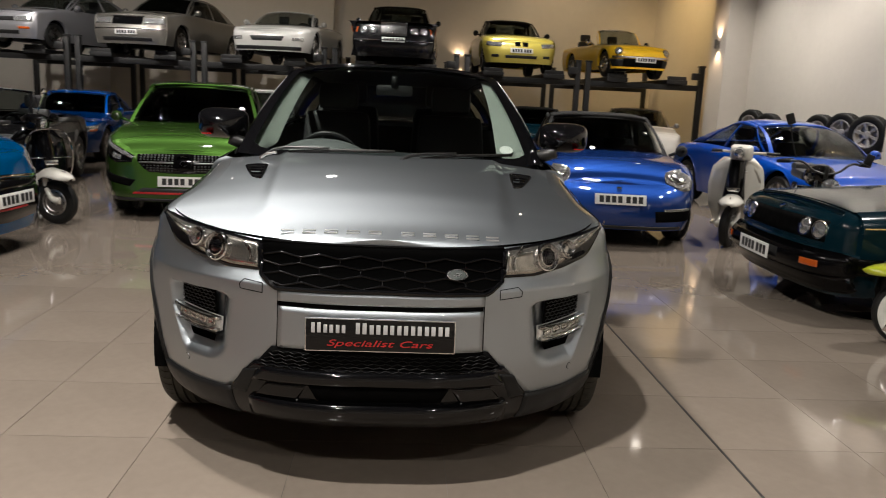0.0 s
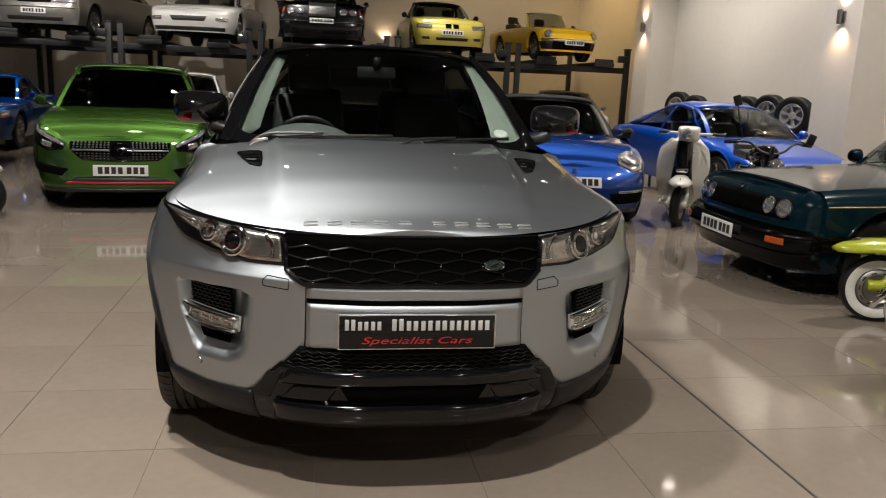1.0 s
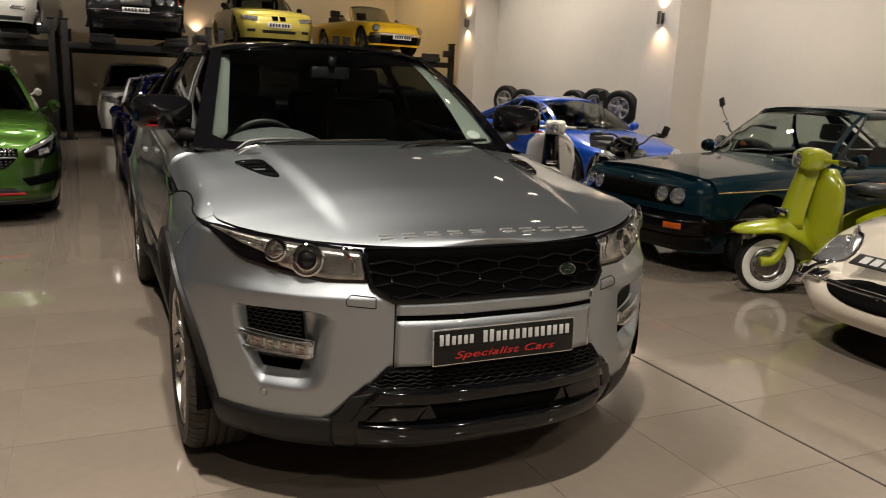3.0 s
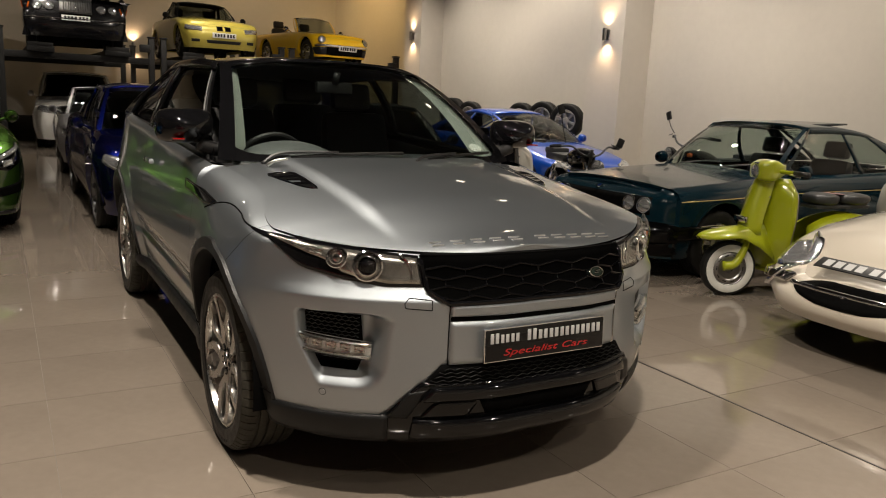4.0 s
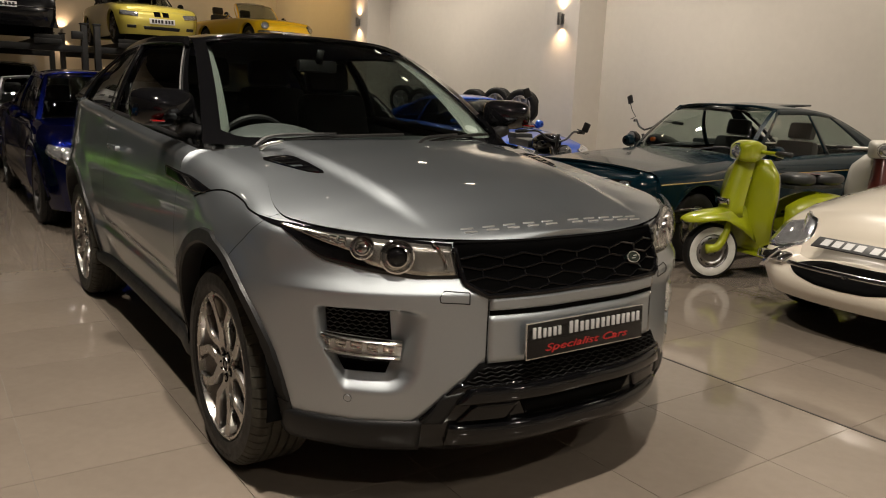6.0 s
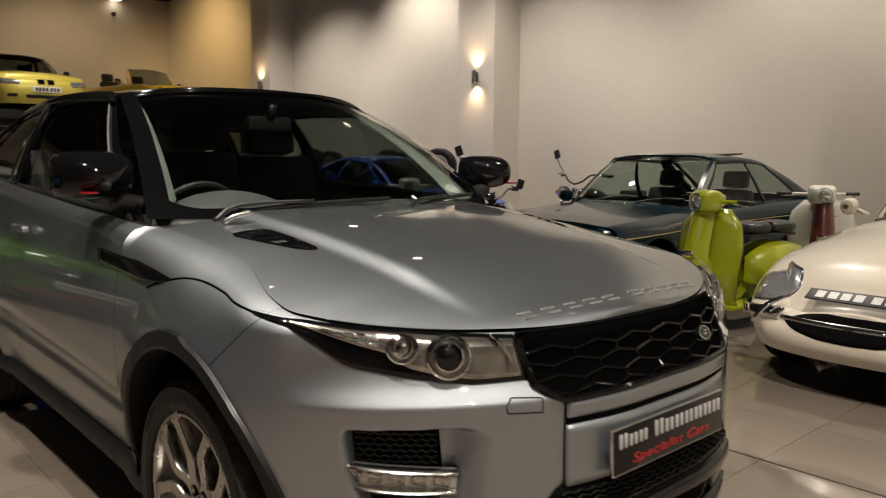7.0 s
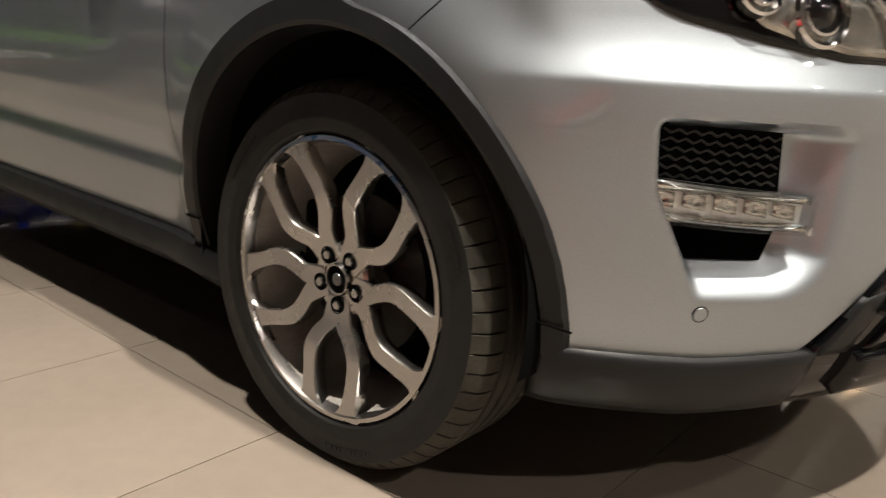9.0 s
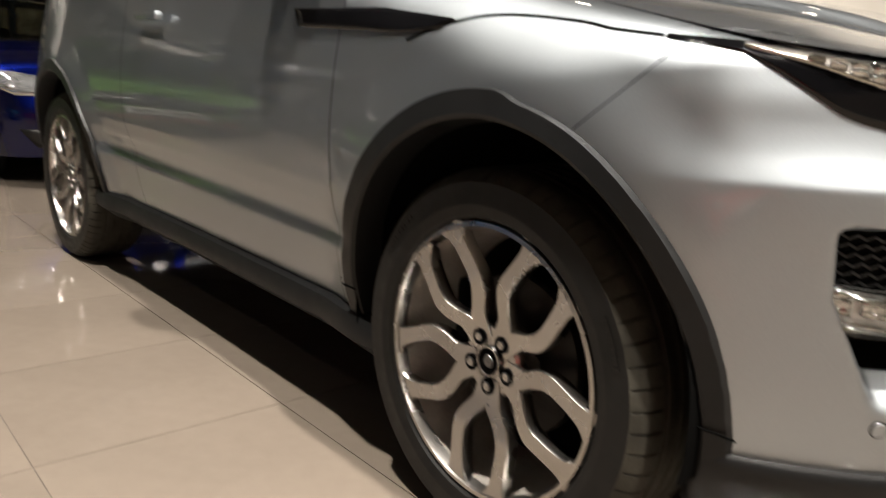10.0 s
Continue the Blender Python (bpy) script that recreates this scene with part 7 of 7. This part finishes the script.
# cars under the lifts
make_car("silver cabriolet with dark soft top standing under a lift", spot_at(5.75, 15.2, -10), 4.5, 0.88, [(-1, 0.74), (0, 0.76), (0.3, 0.84), (1.0, 0.94), (1.5, 0.98), (5, 0.98)], WHITE, (0.85, 3.5), 0.32, 0.21,
         house=dict(a0=(0.74, 1.4, 0.97), a1=(0.60, 2.0, 1.36), b1=(0.55, 3.0, 1.34), b0=(0.7, 3.6, 1.0), bow0=0.2, bow1=0.1), cowl=1.4, deck=3.5, roof_mat=OLD_SILVER, plate=(0, 0.45))
make_car("dark green open car standing under a lift", spot_at(2.95, 14.2, -8), 4.2, 0.86, [(-1, 0.66), (0, 0.68), (0.3, 0.76), (1.0, 0.88), (1.5, 0.92), (5, 0.92)], TEAL_DARK, (0.85, 3.3), 0.32, 0.21,
         house=dict(a0=(0.72, 1.35, 0.91), a1=(0.58, 1.95, 1.27), b1=(0.53, 2.7, 1.25), b0=(0.68, 3.3, 0.95), bow0=0.2, bow1=0.1), cowl=1.35, deck=3.2, glass_mat=DARK_GLASS, roof_mat=SOFT_TOP, plate=(0, 0.45))
make_car("white saloon with chrome screen trim standing under a lift", spot_at(-2.75, 12.4, 6), 4.4, 0.86, [(-1, 0.74), (0, 0.76), (0.3, 0.84), (1.0, 0.93), (1.5, 0.96), (5, 0.98)], WHITE, (0.85, 3.4), 0.31, 0.21,
         house=dict(a0=(0.72, 1.4, 0.96), a1=(0.57, 2.05, 1.38), b1=(0.53, 3.1, 1.36), b0=(0.7, 3.8, 1.0), bow0=0.2, bow1=0.1), cowl=1.4, deck=3.7, roof_mat=WHITE, plate=(0, 0.45))

# ---------- scooters, motorcycles, tyres ----------
WHITEWALL = surface("whitewall", (0.62, 0.61, 0.56), 0.6, 0.0, 0.08, 12.0)
LIME = paint("lime_green", (0.34, 0.38, 0.008), 0.0, 0.3)
SCOOT_WHITE = paint("scooter_white", (0.62, 0.60, 0.54), 0.0, 0.3)
SEAT_VINYL = surface("dark_vinyl", (0.03, 0.032, 0.034), 0.4, 0.0, 0.2, 12.0, bump=0.2, bump_scale=200)
BROWN_TRIM = surface("maroon_trim", (0.10, 0.02, 0.015), 0.35, 0.0, 0.2, 10.0, coat=0.6)


def scooter_wheel(parent, at, wall_mat, cap_mat, steer=0.0):
    w = thing_part("wheel", parent, at, Matrix.Rotation(radians(steer), 3, "Z"))
    r, k = 0.222, 0.13
    prof = [(k, -0.035), (k + 0.02, -0.042), (r - 0.035, -0.046), (r - 0.008, -0.036), (r, -0.018), (r, 0.018), (r - 0.008, 0.036), (r - 0.035, 0.046), (k + 0.02, 0.042), (k, 0.035)]
    part("tyre", Mesh().lathe(prof, 40, "x"), RUBBER, w)
    for g in (-1, 1):
        part("whitewall", Mesh().lathe([(k + 0.006, 0.0425 * g), (k + 0.022, 0.0465 * g), (r - 0.036, 0.0495 * g), (r - 0.028, 0.046 * g)], 40, "x"), wall_mat, w)
        part("rim", Mesh().lathe([(0.001, 0.052 * g), (0.03, 0.052 * g), (0.04, 0.038 * g), (0.085, 0.036 * g), (0.095, 0.044 * g), (0.118, 0.040 * g), (0.128, 0.032 * g), (0.134, 0.038 * g)], 32, "x"), cap_mat, w)
        for n in range(10):
            t = 2 * math.pi * n / 10
            part("rim_slot", Mesh().box((0.0395 * g, 0.106 * math.cos(t), 0.106 * math.sin(t)), (0.006, 0.034, 0.012), 0.002, Matrix.Rotation(t + math.pi / 2, 3, "X")), BAR_BLACK, w)
        part("axle_nut", Mesh().lathe([(0.001, 0.075 * g), (0.011, 0.075 * g), (0.013, 0.05 * g)], 6, "x"), CHROME, w)
    return w


def scooter(label, m, body, shield, guard, wall_mat, steer=0.0, stripe=None, mirrors=0, seat_mat=None, rack=False):
    s = thing("motor_scooter", label, "scooter", m, "scooters")
    scooter_wheel(s, (0, 0, 0.222), wall_mat, STEEL, steer)
    scooter_wheel(s, (0, 1.27, 0.222), wall_mat, STEEL)
    turn = Matrix.Rotation(radians(steer), 4, "Z")
    front = thing_part("steering", s, (0, 0, 0))
    front.matrix_basis = Matrix.Translation((0, 0.10, 0)) @ turn
    off = -0.10
    for g in (-1, 1):
        part("fork_link", Mesh().tube([(g * 0.078, off - 0.06, 0.245), (g * 0.082, off + 0.03, 0.26), (g * 0.078, off + 0.09, 0.36), (g * 0.06, off + 0.13, 0.48)], (0.040, 0.024), 10), guard, front)
    rows = []
    for t in np.linspace(0, 1, 18):
        y = -0.33 + 0.62 * t
        half = float(np.interp(t, [0, 0.06, 0.2, 0.5, 0.8, 1.0], [0.02, 0.065, 0.105, 0.135, 0.145, 0.15]))
        high = float(np.interp(t, [0, 0.1, 0.35, 0.7, 1.0], [0.485, 0.515, 0.545, 0.56, 0.60]))
        deep = float(np.interp(t, [0, 0.1, 0.5, 0.75, 1.0], [0.02, 0.05, 0.075, 0.16, 0.30]))
        rows.append([(half * b, y + 0.03 * abs(b) ** 3, high - deep * abs(b) ** 2.6) for b in np.linspace(-1, 1, 15)])
    part("front_mudguard", slab(rows, 0.006), guard, s)
    part("mudguard_crest", Mesh().box((0, -0.16, 0.543), (0.012, 0.10, 0.014), 0.005), CHROME, s)
    # headset
    hs = Mesh()
    rows = []
    for t in np.linspace(0, 1, 9):
        w = 0.060 + 0.060 * math.sin(math.pi * min(1, t * 0.9 + 0.12))
        h = 0.045 + 0.042 * math.sin(math.pi * min(1, t + 0.08))
        rows.append([(w * math.copysign(abs(math.cos(b)) ** 0.4, math.cos(b)), 0.05 + 0.22 * t, 1.00 + 0.012 * t + h * math.copysign(abs(math.sin(b)) ** 0.4, math.sin(b))) for b in np.linspace(0, 2 * math.pi, 24, endpoint=False)])
    hs.grid(rows, close_v=True).fan(rows[0]).fan(rows[-1], True)
    part("headset", hs, body, front)
    part("headlamp", Mesh().lathe([(0.001, 0.035), (0.04, 0.040), (0.056, 0.055), (0.060, 0.075)], 20, "y", (0, 0, 1.0)), LAMP, front)
    part("headlamp_rim", Mesh().lathe([(0.056, 0.05), (0.066, 0.05), (0.070, 0.08)], 20, "y", (0, 0, 1.0)), CHROME, front)
    for g in (-1, 1):
        part("handlebar", Mesh().tube([(g * 0.07, 0.20, 1.005), (g * 0.20, 0.24, 1.005), (g * 0.24, 0.25, 1.005)], 0.016, 8), body, front)
        part("grip", Mesh().tube([(g * 0.23, 0.247, 1.005), (g * 0.36, 0.285, 1.005)], 0.019, 8), BAR_BLACK, front)
        part("lever", Mesh().tube([(g * 0.22, 0.21, 0.995), (g * 0.36, 0.215, 0.985)], 0.006, 6), CHROME, front)
    for k in range(mirrors):
        g = -1 if k % 2 else 1
        x, z = g * (0.10 + 0.05 * (k // 2)), 1.30 + 0.06 * (k // 2)
        part("mirror_stem", Mesh().tube([(g * 0.14, 0.24, 1.01), (x * 1.3, 0.2, 1.15), (x * 1.6, 0.16, z)], 0.005, 6), CHROME, front)
        part("mirror", Mesh().lathe([(0.001, -0.018), (0.035, -0.012), (0.045, 0.0), (0.001, 0.002)], 16, "y", (x * 1.6, 0.16, z)), CHROME, front)
    # legshield with its centre horn cover
    rows = []
    for v in np.linspace(0, 1, 16):
        z = 0.20 + 0.74 * v
        half = np.interp(v, [0, 0.12, 0.3, 0.6, 0.85, 1.0], [0.19, 0.215, 0.265, 0.285, 0.262, 0.15])
        yy = np.interp(v, [0, 0.1, 0.35, 1.0], [0.38, 0.315, 0.26, 0.30])
        rows.append([(half * u, yy + 0.07 * u * u + 0.012 * abs(u) ** 6, z) for u in np.linspace(-1, 1, 15)])
    part("legshield", slab(rows, 0.010), shield, s)
    edge = [r[0] for r in rows] + [r[-1] for r in rows[::-1]]
    part("shield_beading", Mesh().tube([tuple(p) for p in edge], 0.008, 6, smooth=False), STEEL, s)
    rows = []
    for v in np.linspace(0, 1, 10):
        z = 0.50 + 0.46 * v
        w = np.interp(v, [0, 0.25, 1], [0.118, 0.105, 0.080])
        yy = np.interp(v, [0, 0.15, 0.4, 1.0], [0.075, 0.08, 0.11, 0.20])
        rows.append([(w * math.sin(b), yy + 0.12 - 0.12 * math.cos(b), z) for b in np.linspace(-1.5, 1.5, 10)])
    part("horn_cover", Mesh().grid(rows).fan(rows[0]).fan(rows[-1], True), stripe or body, s)
    part("horn_grille", Mesh().box((0, 0.080, 0.615), (0.13, 0.04, 0.055), 0.016), CHROME, s)
    part("shield_crest", Mesh().box((0.07, 0.252, 0.80), (0.07, 0.006, 0.015), 0.002), CHROME, s)
    part("floorboard", Mesh().box((0, 0.62, 0.20), (0.46, 0.56, 0.03), 0.012), body, s)
    part("frame_tube", Mesh().tube([(0, 0.24, 0.95), (0, 0.32, 0.55), (0, 0.42, 0.24), (0, 0.7, 0.22), (0, 0.95, 0.40), (0, 1.45, 0.52)], 0.035, 10), body, s)
    for g in (-1, 1):
        rows = []
        for t in np.linspace(0, 1, 14):
            y = 0.72 + 0.90 * t
            h = 0.20 * math.sin(math.pi * (0.10 + 0.84 * t)) ** 0.6
            rows.append([(g * (0.06 + 0.15 * math.sin(b) * math.sin(math.pi * (0.12 + 0.80 * t)) ** 0.5), y, 0.46 + h * math.cos(b)) for b in np.linspace(0, math.pi, 12)])
        part("side_panel", Mesh().grid(rows).fan(rows[0]).fan(rows[-1], True), body, s)
        part("side_flash", Mesh().box((g * 0.205, 1.12, 0.47), (0.008, 0.30, 0.025), 0.003), CHROME, s)
    seatm = Mesh()
    for y0, y1 in ((0.76, 1.03), (1.06, 1.38)):
        rows = []
        for t in np.linspace(0, 1, 9):
            k = math.sin(math.pi * (0.10 + 0.80 * t)) ** 0.5
            rows.append([(0.13 * k * math.copysign(abs(math.cos(b)) ** 0.6, math.cos(b)), y0 + (y1 - y0) * t, 0.775 + 0.052 * k * math.copysign(abs(math.sin(b)) ** 0.6, math.sin(b))) for b in np.linspace(0, 2 * math.pi, 18, endpoint=False)])
        seatm.grid(rows, close_v=True).fan(rows[0]).fan(rows[-1], True)
    seatm.box((0, 1.06, 0.715), (0.18, 0.60, 0.03), 0.01)
    part("seat", seatm, seat_mat or SEAT_VINYL, s)
    part("rear_mudguard", slab([[(0.10 * u, 1.27 + 0.29 * math.cos(t), 0.26 + 0.29 * math.sin(t)) for u in (-1, -0.5, 0, 0.5, 1)] for t in np.linspace(radians(-5), radians(150), 12)], 0.006), body, s)
    part("engine", Mesh().box((0.02, 1.05, 0.26), (0.18, 0.50, 0.16), 0.04), ALLOY_DARK, s)
    part("stand", Mesh().tube([(-0.14, 0.80, 0.008), (-0.10, 0.74, 0.18), (0.10, 0.74, 0.18), (0.14, 0.80, 0.008)], 0.010, 6), CHROME, s)
    part("tail_lamp", Mesh().box((0, 1.62, 0.55), (0.09, 0.05, 0.06), 0.015), RED_LENS, s)
    if rack:
        part("front_rack", Mesh().tube([(-0.22, 0.16, 0.42), (-0.24, 0.12, 0.70), (-0.15, 0.12, 0.92), (0.15, 0.12, 0.92), (0.24, 0.12, 0.70), (0.22, 0.16, 0.42)], 0.008, 6).tube([(-0.24, 0.12, 0.66), (0.24, 0.12, 0.66)], 0.007, 6), CHROME, s)
    return s


scooter("lime green classic motor scooter with whitewall tyres, on its stand", pose(3.33, 1.97, 0, 0, 0, -98), LIME, LIME, LIME, WHITEWALL, -16)
scooter("white classic motor scooter with black centre stripe, parked", pose(3.60, 5.40, 0, 0, 0, -28), SCOOT_WHITE, SCOOT_WHITE, SCOOT_WHITE, RUBBER, -12, stripe=GLOSS_BLACK)
scooter("black motor scooter with white mudguard, chrome rack and mirror", pose(-3.40, 5.32, 0, 0, 0, 48), GLOSS_BLACK, GLOSS_BLACK, SCOOT_WHITE, RUBBER, 28, mirrors=1, rack=True)
scooter("white motor scooter with maroon stripes, parked behind sports car", pose(5.35, 1.72, 0, 0, 0, -62), SCOOT_WHITE, SCOOT_WHITE, SCOOT_WHITE, RUBBER, 10, stripe=BROWN_TRIM, mirrors=0)


def motorcycle(label, m, tank, bars=1.08, mirrors=((-1, 0.0),), lamps=True):
    s = thing("motorcycle", label, "motorcycle", m, "motorcycles")
    for y, nm in ((0.0, 0), (1.42, 1)):
        w = thing_part("wheel", s, (0, y, 0.31))
        part("tyre", Mesh().lathe([(0.235, -0.04), (0.28, -0.055), (0.305, -0.03), (0.31, 0), (0.305, 0.03), (0.28, 0.055), (0.235, 0.04)], 36, "x"), RUBBER, w)
        part("rim", Mesh().lathe([(0.24, -0.035), (0.225, -0.02), (0.225, 0.02), (0.24, 0.035)], 36, "x"), CHROME, w)
        sp = Mesh().lathe([(0.001, -0.05), (0.04, -0.05), (0.04, 0.05), (0.001, 0.05)], 14, "x")
        for k in range(16):
            t = 2 * math.pi * k / 16
            sp.tube([(0.03 * (-1) ** k, 0.04 * math.cos(t), 0.04 * math.sin(t)), (0, 0.225 * math.cos(t + 0.2), 0.225 * math.sin(t + 0.2))], 0.003, 4)
        part("spokes", sp, CHROME, w)
    for g in (-1, 1):
        part("fork_leg", Mesh().tube([(g * 0.09, 0.0, 0.31), (g * 0.09, 0.32, bars - 0.12)], 0.022, 8), CHROME, s)
        part("handlebar", Mesh().tube([(0, 0.36, bars - 0.06), (g * 0.12, 0.38, bars - 0.02), (g * 0.22, 0.42, bars + 0.055), (g * 0.34, 0.52, bars + 0.05)], 0.012, 8), BAR_BLACK, s)
        part("grip", Mesh().tube([(g * 0.32, 0.505, bars + 0.052), (g * 0.43, 0.58, bars + 0.04)], 0.019, 8), RUBBER, s)
        part("lever", Mesh().tube([(g * 0.30, 0.45, bars + 0.08), (g * 0.43, 0.51, bars + 0.06)], 0.006, 6), BAR_BLACK, s)
        if lamps:
            part("indicator", Mesh().lathe([(0.001, -0.03), (0.028, -0.02), (0.03, 0.02), (0.001, 0.03)], 12, "y", (g * 0.22, 0.30, bars - 0.16)), AMBER_LENS, s)
        part("shock", Mesh().tube([(g * 0.13, 1.36, 0.33), (g * 0.13, 1.22, 0.70)], 0.028, 8), CHROME, s)
        part("exhaust", Mesh().tube([(g * 0.10, 0.55, 0.45), (g * 0.14, 0.55, 0.28), (g * 0.16, 0.9, 0.24), (g * 0.17, 1.6, 0.30)], (0.022, 0.04), 8), CHROME, s)
        for side, tall in mirrors:
            if side == g:
                part("mirror_stem", Mesh().tube([(g * 0.28, 0.46, bars + 0.09), (g * 0.34, 0.44, bars + 0.18 + 0.6 * tall), (g * 0.37, 0.43, bars + 0.26 + tall)], 0.006, 6), BAR_BLACK, s)
                part("mirror", Mesh().box((g * 0.38, 0.43, bars + 0.31 + tall), (0.08, 0.03, 0.11), 0.014, Matrix.Rotation(radians(20 * g), 3, "Y")), BAR_BLACK, s)
    part("headlamp", Mesh().lathe([(0.001, 0.06), (0.06, 0.07), (0.085, 0.09), (0.085, 0.14), (0.05, 0.2), (0.001, 0.21)], 20, "y", (0, 0.06, bars - 0.16)), GLOSS_BLACK, s)
    part("headlamp_lens", Mesh().lathe([(0.001, 0.055), (0.055, 0.064), (0.078, 0.082)], 20, "y", (0, 0.055, bars - 0.16)), LAMP, s)
    part("front_mudguard", slab([[(0.07 * u, 0.34 * math.cos(t), 0.31 + 0.34 * math.sin(t)) for u in (-1, -0.4, 0.4, 1)] for t in np.linspace(radians(40), radians(160), 12)], 0.005), tank, s)
    rows = []
    for t in np.linspace(0, 1, 10):
        k = math.sin(math.pi * (0.12 + 0.76 * t)) ** 0.6
        rows.append([(0.145 * k * math.cos(b), 0.42 + 0.52 * t, 0.86 - 0.06 * t + 0.12 * k * math.sin(b)) for b in np.linspace(0, 2 * math.pi, 16, endpoint=False)])
    part("fuel_tank", Mesh().grid(rows, close_v=True).fan(rows[0]).fan(rows[-1], True), tank, s)
    part("seat", Mesh().box((0, 1.25, 0.80), (0.26, 0.66, 0.10), 0.04).box((0, 1.5, 0.86), (0.24, 0.3, 0.09), 0.035), SEAT_VINYL, s)
    part("engine", Mesh().box((0, 0.72, 0.42), (0.30, 0.44, 0.26), 0.04).lathe([(0.10, -0.16), (0.12, -0.14), (0.12, 0.14), (0.10, 0.16)], 18, "x", (0, 0.62, 0.40), True), ALLOY_DARK, s)
    fins = Mesh()
    for k in range(6):
        fins.box((0, 0.62, 0.56 + 0.03 * k), (0.24, 0.22, 0.012), 0.003)
    part("cylinder_fins", fins, BAR_BLACK, s)
    part("frame", Mesh().tube([(0, 0.34, 0.95), (0, 0.45, 0.55), (0, 0.55, 0.26), (0, 1.0, 0.26), (0, 1.42, 0.31)], 0.02, 8).tube([(0, 0.36, 0.90), (0, 0.9, 0.76), (0, 1.6, 0.76)], 0.02, 8), BAR_BLACK, s)
    part("rear_mudguard", slab([[(0.08 * u, 1.42 + 0.35 * math.cos(t), 0.31 + 0.35 * math.sin(t)) for u in (-1, -0.4, 0.4, 1)] for t in np.linspace(radians(5), radians(140), 12)], 0.005), tank, s)
    part("side_stand", Mesh().tube([(-0.06, 0.85, 0.26), (-0.22, 0.82, 0.008)], 0.010, 6), BAR_BLACK, s)
    return s


motorcycle("black motorcycle with wide handlebars and two mirrors, parked behind dark coupe", pose(4.15, 4.46, 0, 0, 0, -18), GLOSS_BLACK, 0.92, lamps=False, mirrors=((-1, 0.16), (1, -0.20)))
motorcycle("dark motorcycle with one tall mirror, parked by the wall", pose(5.55, 5.02, 0, 0, 0, -95), BLACK_PAINT, 1.06)

PALE_ALLOY = surface("painted_alloy", (0.42, 0.41, 0.40), 0.4, 0.4, 0.08, 9.0)

# spare wheels on a rack along the wall
rack = thing("wheel_rack", "dark steel shelf rack for spare wheels along the wall", "rack", pose(0, 0, 0))
for y in (8.75, 11.2, 13.6):
    for x in (7.0, 7.5):
        part("upright", Mesh().box((x, y, 0.43), (0.05, 0.05, 0.86), 0.004), LIFT_STEEL, rack)
for x in (7.0, 7.5):
    part("rail", Mesh().box((x, 11.175, 0.84), (0.05, 4.9, 0.05), 0.004), LIFT_STEEL, rack)
for y, yaw, r, sp, mt in ((13.1, 20, 0.34, 5, PALE_ALLOY), (12.35, 25, 0.31, 8, PALE_ALLOY), (10.45, 20, 0.32, 7, PALE_ALLOY), (9.72, 18, 0.34, 5, PALE_ALLOY), (9.02, 28, 0.33, 6, PALE_ALLOY)):
    r -= 0.02
    w = thing("spare_wheel", "spare car wheel with black tyre and alloy rim on rack", "wheel", pose(7.25, y, 0.865 + r, 0, 0, yaw), "spare wheels")
    inner_w = wheel_simple(w, (0, 0, 0), r, r - 0.115, 0.20, -1, sp, mt)
    for ob in list(inner_w.children):
        ob.parent = w
    bpy.data.objects.remove(inner_w)

leaflet = tagged(part("paper_leaflet", Mesh().box((0, 0, 0), (0.21, 0.15, 0.004), 0.001), surface("pink_paper", (0.55, 0.32, 0.34), 0.7)), "pale pink paper leaflet lying on the scooter seat", "leaflet")
leaflet.matrix_world = pose(4.38, 1.835, 0.815, 0, 4, 20)

# ---------- floor tiles ----------
tile_near = Mesh().box((0, 0, -0.004), (0.5975, 0.5975, 0.008))
near_mesh = None
rest = Mesh()
TX, TY = -0.335, 0.42
for i in range(-23, 14):
    for j in range(-15, 37):
        cx, cy = TX + 0.6 * i + 0.3, TY + 0.6 * j + 0.3
        if not (X0 + 0.3 < cx < X1 - 0.3 and Y0 + 0.3 < cy < Y1 - 0.3):
            continue
        if -4.4 < cx < 4.4 and -2.6 < cy < 4.6:
            if near_mesh is None:
                first = part("tile", tile_near, TILE, floor_bed, smooth=0)
                near_mesh = first.data
            else:
                first = new("tile", near_mesh)
                first.parent = floor_bed
            first.location = (cx, cy, 0)
        else:
            rest.box((cx, cy, -0.004), (0.597, 0.597, 0.008))
joint = Mesh().box((TX + 1.8, 6.5, 0.0008), (0.011, 30.0, 0.0016))
part("movement_joint", joint, surface("dark_joint", (0.018, 0.016, 0.014), 0.7, 0.0, 0.3, 4.0), floor_bed, smooth=0)
far_tiles = part("tiles_far", rest, TILE, floor_bed, smooth=0)
far_tiles["kind"] = "stuff"
